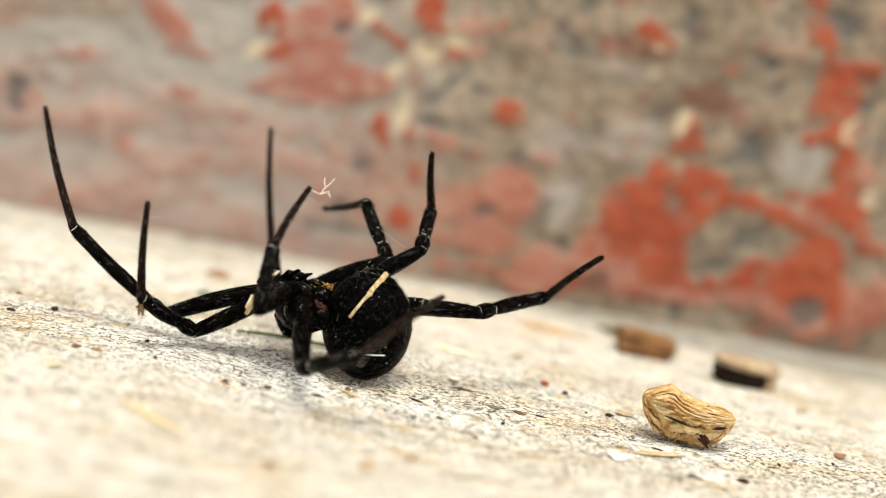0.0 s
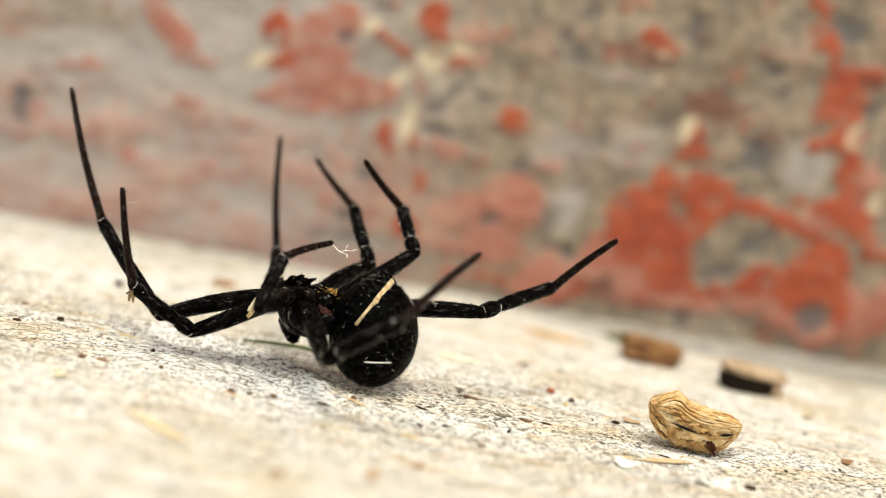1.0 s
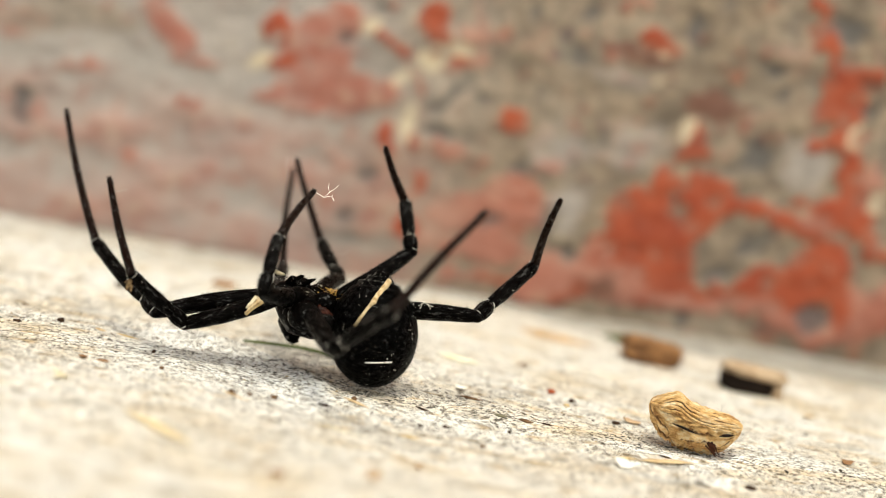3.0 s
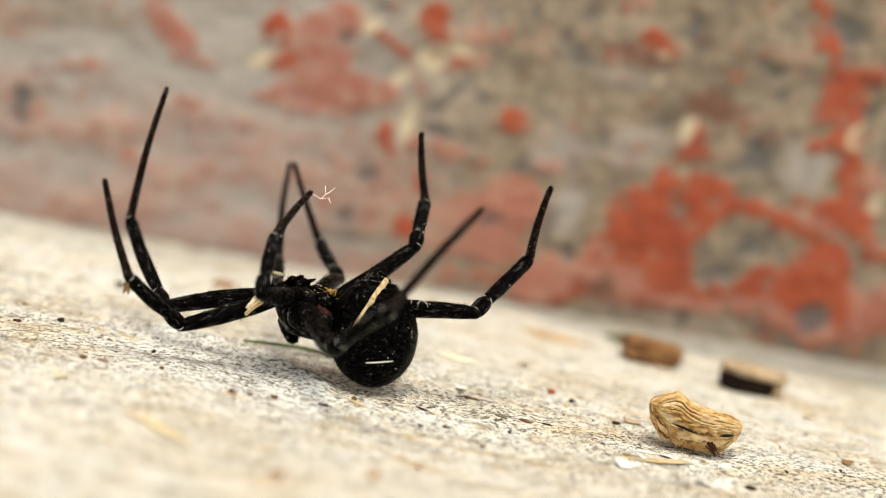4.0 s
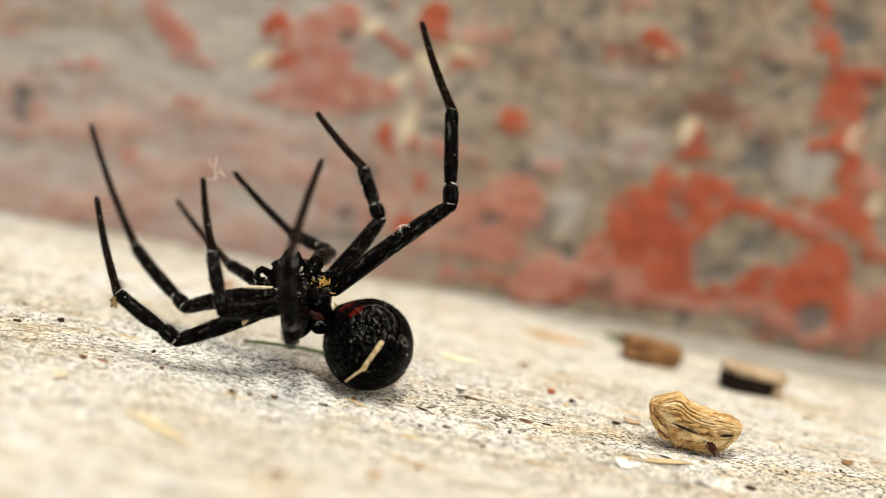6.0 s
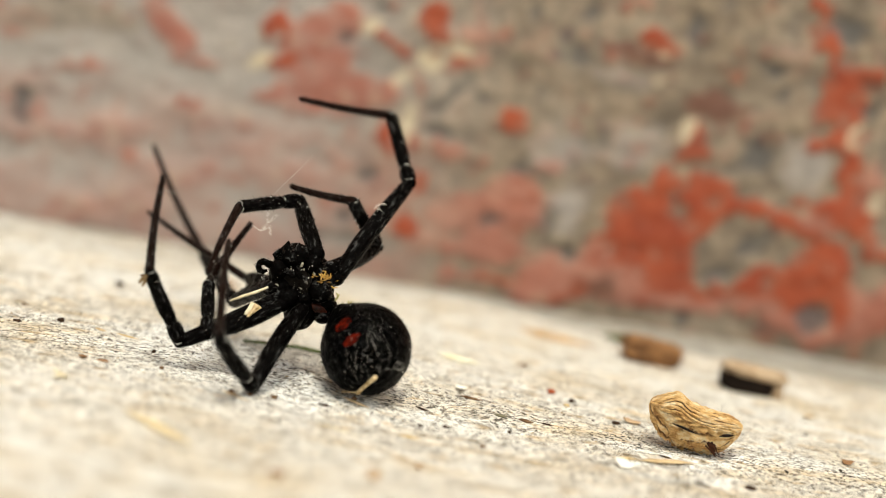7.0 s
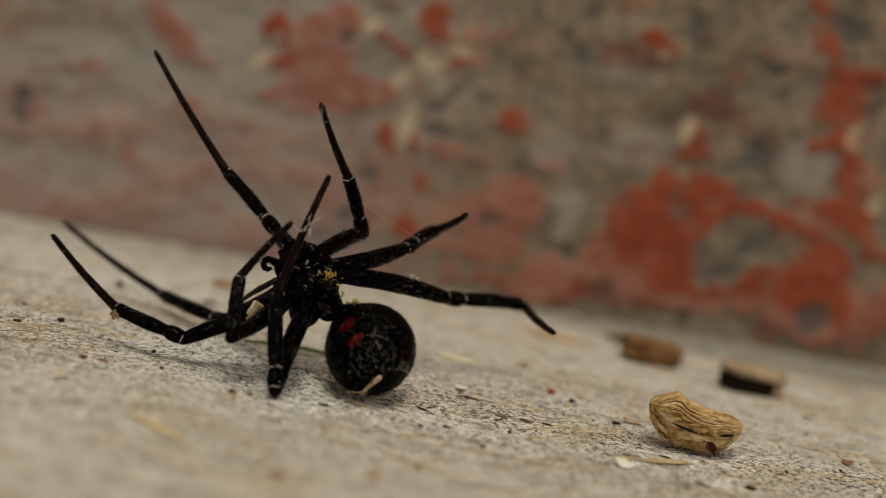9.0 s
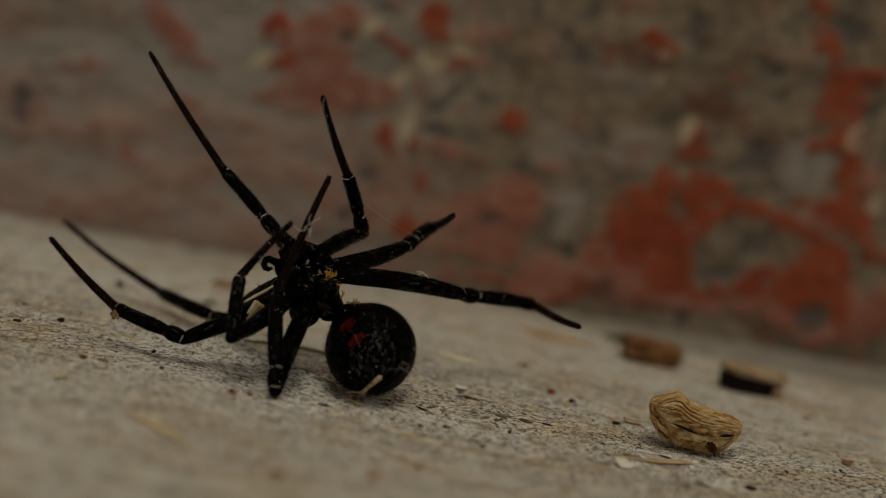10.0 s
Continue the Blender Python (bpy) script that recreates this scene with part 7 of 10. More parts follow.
    for limb in (FEMUR["C"],):
        walk(limb, [
        (0, pose(-0.00736, -0.00091, 0.00568, -167.6, 51.9, 0)), (0.1, pose(-0.0074, -0.00091, 0.00576, -168, 51.7, 0)),
        (0.3, pose(-0.00742, -0.00091, 0.00584, -169.3, 52, 0)), (0.5, pose(-0.00743, -0.00091, 0.00587, -169.4, 51, -0.3)),
        (0.75, pose(-0.00749, -0.00091, 0.00591, -170.2, 53.3, 0.4)), (1, pose(-0.00752, -0.00091, 0.00593, -171.2, 57, 1.3)),
        (1.25, pose(-0.00753, -0.00091, 0.00593, -171.1, 60.4, 2.3)), (1.5, pose(-0.00754, -0.00091, 0.00593, -171.1, 62.8, 3)),
        (1.75, pose(-0.00755, -0.00091, 0.00593, -172.4, 63.8, 3.4)), (2, pose(-0.00756, -0.00091, 0.00594, -173.3, 64.3, 3.5)),
        (2.25, pose(-0.00756, -0.00091, 0.00594, -173, 63.8, 3.3)), (2.5, pose(-0.00756, -0.00091, 0.00594, -172.8, 63.3, 3.2)),
        (2.76, pose(-0.00756, -0.00091, 0.00594, -173.8, 63.5, 3.2)), (3.02, pose(-0.00757, -0.00091, 0.00594, -176.4, 63.8, 3.3)),
        (3.28, pose(-0.00758, -0.00091, 0.00594, -179.6, 64.2, 3.3)), (3.54, pose(-0.00759, -0.00091, 0.00593, 177.7, 64.6, 3.3)),
        (3.8, pose(-0.00761, -0.00091, 0.00593, 176.3, 64.7, 3.2)), (4.03, pose(-0.00763, -0.00091, 0.00593, 176, 64.7, 3.3)),
        (4.27, pose(-0.00765, -0.00091, 0.00592, 175.8, 64.5, 3.3)), (4.5, pose(-0.00767, -0.00091, 0.00592, 175.7, 64.3, 3.3)),
        (5, pose(-0.00772, -0.00091, 0.00591, 177.6, 63.8, 3.4)), (5.15, pose(-0.00777, -0.00093, 0.00585, 177.5, 61.8, 3.6)),
        (5.3, pose(-0.00785, -0.00095, 0.00575, 176.9, 59.7, 3.8)), (5.5, pose(-0.00804, -0.00107, 0.00572, 163.9, 60.5, 3.3)),
        (5.7, pose(-0.0081, -0.00111, 0.00528, 152.7, 64.1, -0.4)), (5.92, pose(-0.00812, -0.00103, 0.00519, 153.4, 63.8, 0)),
        (6.14, pose(-0.00811, -0.00093, 0.00526, 155.2, 62.9, 0.9)), (6.36, pose(-0.0081, -0.00085, 0.00534, 157.3, 61.9, 1.8)),
        (6.58, pose(-0.0081, -0.00078, 0.00543, 159, 60.9, 2.6)), (6.8, pose(-0.00808, -0.00075, 0.0055, 159.8, 60.3, 3.1)),
        (7, pose(-0.00807, -0.00075, 0.00552, 160, 60, 3.3)), (7.15, pose(-0.00806, -0.00075, 0.00553, 157.2, 60.1, 3.2)),
        (7.3, pose(-0.00805, -0.00075, 0.00555, 154.4, 60.2, 3.1)), (7.5, pose(-0.00785, -0.00075, 0.00568, 158.6, 57.9, 4.9)),
        (7.6, pose(-0.00778, -0.00075, 0.00572, 154.9, 57.2, 5.6)), (7.8, pose(-0.00777, -0.00075, 0.00573, 171.8, 53.7, 6.5)),
        (8, pose(-0.00775, -0.00075, 0.00574, -172.2, 50.3, 5.7)), (8.2, pose(-0.00774, -0.00075, 0.00575, -171.7, 50.3, 5.7)),
        (8.3, pose(-0.00774, -0.00075, 0.00575, -171.8, 50.3, 5.7)), (8.4, pose(-0.00774, -0.00075, 0.00576, -175.3, 53, 6)),
        (8.5, pose(-0.00773, -0.00075, 0.00576, -178.8, 55.4, 6.1)), (8.7, pose(-0.00773, -0.00075, 0.00576, 179.3, 56.8, 6.1)),
        (8.85, pose(-0.00773, -0.00075, 0.00576, 176.8, 57.9, 6)), (9, pose(-0.00772, -0.00075, 0.00577, 174.8, 58.6, 5.9)),
        (10, pose(-0.0077, -0.00075, 0.00578, 173.3, 58.9, 5.8)),
        ])
    for limb in (PATELLA["C"], TIBIA["C"]):
        walk(limb, [
        (0, pose(0, 0, 0.00767, -73.9, -69, 35)), (0.1, pose(0, 0, 0.00767, -70.8, -69.2, 33.1)), (0.3, pose(0, 0, 0.00767, -64.8, -69.4, 28)),
        (0.5, pose(0, 0, 0.00767, -61, -69.6, 26)), (0.75, pose(0, 0, 0.00767, -46.4, -68, 20.7)), (1, pose(0, 0, 0.00767, -33.6, -66.1, 16)),
        (1.25, pose(0, 0, 0.00767, -32.4, -64.6, 14.9)), (1.5, pose(0, 0, 0.00767, -31.6, -63.7, 14)),
        (1.75, pose(0, 0, 0.00767, -28.2, -63.4, 11.1)), (2, pose(0, 0, 0.00767, -26, -63.5, 9.4)), (2.25, pose(0, 0, 0.00767, -29.2, -64.8, 11.4)),
        (2.5, pose(0, 0, 0.00767, -33.1, -66, 13.6)), (2.76, pose(0, 0, 0.00767, -31.8, -66.3, 11.5)),
        (3.02, pose(0, 0, 0.00767, -26.5, -66.4, 5.6)), (3.28, pose(0, 0, 0.00767, -19.5, -66.2, -1.6)),
        (3.54, pose(0, 0, 0.00767, -13.6, -65.7, -7.7)), (3.8, pose(0, 0, 0.00767, -11.1, -65.4, -10.5)),
        (4.03, pose(0, 0, 0.00767, -10.9, -65.6, -11.1)), (4.27, pose(0, 0, 0.00767, -10.7, -66, -11.6)),
        (4.5, pose(0, 0, 0.00767, -10.6, -66.2, -11.8)), (5, pose(0, 0, 0.00767, -15, -67.2, -7.6)), (5.15, pose(0, 0, 0.00767, -10.7, -67.5, -9.9)),
        (5.3, pose(0, 0, 0.00767, -2, -65.9, -13.5)), (5.5, pose(0, 0, 0.00767, 42.7, -52.6, -21)), (5.7, pose(0, 0, 0.00767, 53.7, -44.3, -24.9)),
        (5.92, pose(0, 0, 0.00767, 53, -45.6, -26)), (6.14, pose(0, 0, 0.00767, 51.5, -48.9, -29.2)),
        (6.36, pose(0, 0, 0.00767, 50.5, -53.8, -34.7)), (6.58, pose(0, 0, 0.00767, 51.6, -59.5, -43.1)),
        (6.8, pose(0, 0, 0.00767, 57.1, -64.7, -55.4)), (7, pose(0, 0, 0.00767, 83.7, -70.3, -90.1)),
        (7.15, pose(0, 0, 0.00767, 107.1, -66.7, -115.6)), (7.3, pose(0, 0, 0.00767, 116, -62.3, -124.8)),
        (7.5, pose(0, 0, 0.00767, 133, -63.1, -131)), (7.6, pose(0, 0, 0.00767, 142.9, -62.2, -123.1)),
        (7.8, pose(0, 0, 0.00767, 166.9, -71.4, -156.7)), (8, pose(0, 0, 0.00767, -155.3, -68.6, 155.5)),
        (8.2, pose(0, 0, 0.00767, -139.8, -71.8, 147)), (8.3, pose(0, 0, 0.00767, -130.4, -73.3, 142.2)),
        (8.4, pose(0, 0, 0.00767, -34.1, -70, 63.7)), (8.5, pose(0, 0, 0.00767, -11.1, -55.7, 42)), (8.7, pose(0, 0, 0.00767, -8.2, -51, 37.4)),
        (8.85, pose(0, 0, 0.00767, -3.4, -49.3, 33.9)), (9, pose(0, 0, 0.00767, -0.1, -48.6, 31.6)), (10, pose(0, 0, 0.00767, 2.3, -49, 30)),
        ])
    for limb in (FOOT["C"], TARSUS["C"]):
        walk(limb, [
        (0, pose(-0.00438, 0.00366, 0.00823, -161.2, -54.1, 162.4)), (0.1, pose(-0.00444, 0.00357, 0.00834, -172, -57.4, 162)),
        (0.3, pose(-0.00446, 0.0035, 0.00852, -166, -60.7, 162.8)), (0.5, pose(-0.00454, 0.00337, 0.00863, -153.3, -64.4, 158.5)),
        (0.75, pose(-0.0049, 0.00259, 0.00914, -155.7, -66.6, 159.8)), (1, pose(-0.00507, 0.00185, 0.0096, -158.4, -70.2, 161.3)),
        (1.25, pose(-0.00502, 0.00185, 0.00974, -151.6, -76.1, 155.5)), (1.5, pose(-0.00498, 0.00186, 0.00983, -139.1, -81, 143.8)),
        (1.75, pose(-0.00496, 0.00178, 0.00993, -147.1, -82.9, 147.5)), (2, pose(-0.00496, 0.00173, 0.00996, -156.6, -83.9, 152.7)),
        (2.25, pose(-0.005, 0.00185, 0.00979, -149.9, -83.7, 150)), (2.5, pose(-0.005, 0.00201, 0.00962, -142.8, -83.4, 147.1)),
        (2.76, pose(-0.00497, 0.00208, 0.00963, -148.8, -84.4, 153.4)), (3.02, pose(-0.00493, 0.00208, 0.00972, -175.9, -85.7, -179.2)),
        (3.28, pose(-0.00489, 0.00205, 0.00985, 143, -85.2, -138)), (3.54, pose(-0.00485, 0.00202, 0.00996, 121.5, -83.4, -116.6)),
        (3.8, pose(-0.00483, 0.00202, 0.01001, 115.4, -82.2, -110.5)), (4.03, pose(-0.00483, 0.00205, 0.00999, 113.5, -81.9, -110.8)),
        (4.27, pose(-0.00483, 0.00208, 0.00996, 110.7, -81.5, -112.6)), (4.5, pose(-0.00483, 0.00209, 0.00994, 109.9, -81.4, -114)),
        (5, pose(-0.00486, 0.00215, 0.00982, 116.7, -83, -119.9)), (5.15, pose(-0.00495, 0.00195, 0.00982, 123.3, -81.9, -128)),
        (5.3, pose(-0.00504, 0.00141, 0.01001, 126.1, -80, -132.8)), (5.5, pose(-0.00452, -0.00243, 0.01022, 99.4, -69.3, -108.3)),
        (5.7, pose(-0.0041, -0.00319, 0.0101, 91.6, -62.4, -102.5)), (5.92, pose(-0.00422, -0.00304, 0.01008, 97.1, -62.6, -104.6)),
        (6.14, pose(-0.00454, -0.00261, 0.01001, 107.7, -63.3, -106.7)), (6.36, pose(-0.00494, -0.00196, 0.00982, 120.6, -64.2, -109.2)),
        (6.58, pose(-0.00531, -0.00119, 0.00947, 132.1, -64.8, -112)), (6.8, pose(-0.00556, -0.00042, 0.009, 138.8, -64.5, -114.7)),
        (7, pose(-0.0057, 0.0006, 0.00788, 152.9, -53.1, -129.3)), (7.15, pose(-0.00561, 0.00097, 0.007, 161.7, -41.9, -131.9)),
        (7.3, pose(-0.0055, 0.00112, 0.0065, 167.3, -35, -131.7)), (7.5, pose(-0.00546, 0.00011, 0.0059, 163.8, -39.5, -132.8)),
        (7.6, pose(-0.00511, -0.0015, 0.00553, 147.8, -34.4, -132.2)), (7.8, pose(-0.00538, -0.00089, 0.00588, -176.2, -41.2, -144.1)),
        (8, pose(-0.00541, -0.00017, 0.00577, -137.5, -44.3, -157.9)), (8.2, pose(-0.00551, -0.00084, 0.00629, -151.6, -41.5, -156.2)),
        (8.3, pose(-0.00549, -0.00127, 0.00659, -162.6, -39.7, -155.3)), (8.4, pose(-0.00486, -0.00258, 0.00929, 161.2, -47, -148.6)),
        (8.5, pose(-0.00419, -0.00229, 0.01084, 127.4, -57.4, -126.8)), (8.7, pose(-0.004, -0.00203, 0.01124, 90, -59.1, -99.3)),
        (8.85, pose(-0.00379, -0.00214, 0.0114, 71.7, -55.1, -82.2)), (9, pose(-0.00367, -0.00225, 0.01146, 64, -51.3, -74.8)),
        (10, pose(-0.00363, -0.00236, 0.01142, 61.3, -49.9, -75.2)),
        ])
    for limb in (FEMUR["D"],):
        walk(limb, [
        (0, pose(-0.0069, -0.00115, 0.00587, 94.7, 0, -12)), (0.15, pose(-0.00695, -0.00115, 0.00596, 93.3, 0.1, -13.4)),
        (0.3, pose(-0.00697, -0.00115, 0.00603, 92.1, 0.1, -14.6)), (0.5, pose(-0.00697, -0.00115, 0.00606, 91, 0.1, -15.5)),
        (0.65, pose(-0.00701, -0.00115, 0.00608, 90.8, 0.1, -15.3)), (0.8, pose(-0.00704, -0.00115, 0.0061, 90.6, 0.1, -15.1)),
        (1, pose(-0.00706, -0.00115, 0.00611, 90.5, 0.1, -15.1)), (1.2, pose(-0.00707, -0.00115, 0.00611, 88.2, 0.1, -14.7)),
        (1.35, pose(-0.00708, -0.00115, 0.00611, 86, 0.2, -14)), (1.5, pose(-0.00708, -0.00115, 0.00612, 83.9, 0.3, -13.5)),
        (1.75, pose(-0.00709, -0.00115, 0.00612, 81.6, 0.3, -13.4)), (2, pose(-0.0071, -0.00115, 0.00613, 79.9, 0.2, -13.5)),
        (2.25, pose(-0.0071, -0.00115, 0.00613, 78.6, 0.2, -13.7)), (2.5, pose(-0.0071, -0.00115, 0.00613, 78, 0.2, -13.9)),
        (2.76, pose(-0.00711, -0.00115, 0.00613, 78.2, 0.1, -14.1)), (3.02, pose(-0.00712, -0.00115, 0.00612, 78.7, 0.1, -14.3)),
        (3.28, pose(-0.00713, -0.00115, 0.00612, 79.3, 0.1, -14.4)), (3.54, pose(-0.00714, -0.00115, 0.00612, 79.9, 0, -14.7)),
        (3.8, pose(-0.00715, -0.00115, 0.00612, 80.2, 0, -14.9)), (4.03, pose(-0.00717, -0.00115, 0.00611, 80.3, -0.1, -15.2)),
        (4.27, pose(-0.00719, -0.00115, 0.00611, 80.3, -0.1, -15.6)), (4.5, pose(-0.00721, -0.00115, 0.00611, 80.4, -0.2, -15.9)),
        (4.75, pose(-0.00724, -0.00115, 0.0061, 80.7, -0.2, -16.1)), (5, pose(-0.00726, -0.00115, 0.0061, 81.3, -0.3, -16.4)),
        (5.15, pose(-0.00731, -0.00118, 0.00603, 82.1, -0.4, -17.1)), (5.3, pose(-0.0074, -0.00121, 0.00591, 83.2, -0.5, -18.4)),
        (5.5, pose(-0.00758, -0.00134, 0.00586, 85.4, -0.8, -21.3)), (5.7, pose(-0.00765, -0.00141, 0.0053, 83.8, -1.2, -25.3)),
        (5.92, pose(-0.00766, -0.00133, 0.00514, 87, -1.6, -33)), (6.14, pose(-0.00765, -0.00122, 0.00515, 95.6, -0.4, -45.1)),
        (6.36, pose(-0.00765, -0.00112, 0.0052, 106.2, 3.3, -58)), (6.58, pose(-0.00764, -0.00104, 0.00527, 114.1, 7.3, -66.8)),
        (6.8, pose(-0.00763, -0.001, 0.00532, 117, 8.9, -69.9)), (7, pose(-0.00761, -0.001, 0.00534, 116.4, 4.7, -61.2)),
        (7.15, pose(-0.00761, -0.001, 0.00535, 116.1, 0.3, -52.1)), (7.3, pose(-0.00759, -0.001, 0.00537, 115.9, -2.6, -46.1)),
        (7.5, pose(-0.00739, -0.001, 0.00551, 118.3, -2.6, -46.2)), (7.75, pose(-0.00731, -0.001, 0.00556, 117.1, -3.8, -43.8)),
        (8, pose(-0.0073, -0.001, 0.00557, 115.8, -4.8, -41.7)), (8.15, pose(-0.00729, -0.001, 0.00558, 116.1, -4.6, -42.1)),
        (8.3, pose(-0.00728, -0.001, 0.00558, 116.4, -4.4, -42.5)), (8.5, pose(-0.00728, -0.001, 0.00558, 114.5, -5.6, -40)),
        (8.75, pose(-0.00727, -0.001, 0.00559, 113.1, -6.4, -38.1)), (9, pose(-0.00727, -0.001, 0.00559, 112.4, -6.7, -37.2)),
        (10, pose(-0.00725, -0.001, 0.00561, 112.6, -6.6, -37.5)),
        ])
    for limb in (PATELLA["D"], TIBIA["D"]):
        walk(limb, [
        (0, pose(0, 0, 0.0059, 108.2, -11.7, 175.6)), (0.15, pose(0, 0, 0.0059, 116.5, -12.5, 174.4)),
        (0.3, pose(0, 0, 0.0059, 123.7, -12.9, 173.4)), (0.5, pose(0, 0, 0.0059, 129.5, -12.9, 172.2)),
        (0.65, pose(0, 0, 0.0059, 132.8, -11.8, 171.3)), (0.8, pose(0, 0, 0.0059, 135.2, -10.8, 170.5)), (1, pose(0, 0, 0.0059, 137.1, -9.9, 169.6)),
        (1.2, pose(0, 0, 0.0059, 130.7, -10.8, 171.1)), (1.35, pose(0, 0, 0.0059, 121.9, -10.8, 172.2)),
        (1.5, pose(0, 0, 0.0059, 115.1, -10.8, 173.2)), (1.75, pose(0, 0, 0.0059, 116.5, -12.9, 177.3)),
        (2, pose(0, 0, 0.0059, 119.9, -14.8, -179.3)), (2.25, pose(0, 0, 0.0059, 121.3, -14.2, 179.8)), (2.5, pose(0, 0, 0.0059, 122, -13.7, 178.8)),
        (2.76, pose(0, 0, 0.0059, 121.2, -14, 178.9)), (3.02, pose(0, 0, 0.0059, 119.2, -14.3, 179)),
        (3.28, pose(0, 0, 0.0059, 116.9, -14.7, 179.3)), (3.54, pose(0, 0, 0.0059, 115, -15, 179.5)), (3.8, pose(0, 0, 0.0059, 114.2, -15.3, 179.5)),
        (4.03, pose(0, 0, 0.0059, 114.9, -15.6, 179.5)), (4.27, pose(0, 0, 0.0059, 116.3, -16, 179.5)),
        (4.5, pose(0, 0, 0.0059, 117.6, -16.3, 179.4)), (4.75, pose(0, 0, 0.0059, 118.7, -16.7, 179.7)),
        (5, pose(0, 0, 0.0059, 119.7, -17.6, -179.5)), (5.15, pose(0, 0, 0.0059, 118.4, -21.1, -174.4)),
        (5.3, pose(0, 0, 0.0059, 116.5, -25.7, -168.3)), (5.5, pose(0, 0, 0.0059, 116.6, -30.1, -166.3)),
        (5.7, pose(0, 0, 0.0059, 106.7, -35.5, -157.9)), (5.92, pose(0, 0, 0.0059, 105.9, -44, -156.3)),
        (6.14, pose(0, 0, 0.0059, 110.3, -58.8, -158)), (6.36, pose(0, 0, 0.0059, 128.3, -74.8, -172.3)),
        (6.58, pose(0, 0, 0.0059, -170.8, -81.9, 130)), (6.8, pose(0, 0, 0.0059, -138.5, -80.4, 100.1)),
        (7, pose(0, 0, 0.0059, -177.4, -64.5, 147.1)), (7.15, pose(0, 0, 0.0059, 172.9, -54.2, 156.2)),
        (7.3, pose(0, 0, 0.0059, 169.3, -46.9, 159.1)), (7.5, pose(0, 0, 0.0059, 169.8, -44.3, 156.3)),
        (7.75, pose(0, 0, 0.0059, 162.8, -41.6, 157.9)), (8, pose(0, 0, 0.0059, 157.7, -39.6, 159.4)), (8.15, pose(0, 0, 0.0059, 158.7, -39.7, 159)),
        (8.3, pose(0, 0, 0.0059, 160.1, -40, 158.7)), (8.5, pose(0, 0, 0.0059, 157.5, -39.2, 161.4)), (8.75, pose(0, 0, 0.0059, 152, -36.5, 162.1)),
        (9, pose(0, 0, 0.0059, 147.7, -34.7, 161.9)), (10, pose(0, 0, 0.0059, 147.7, -34.9, 161.7)),
        ])
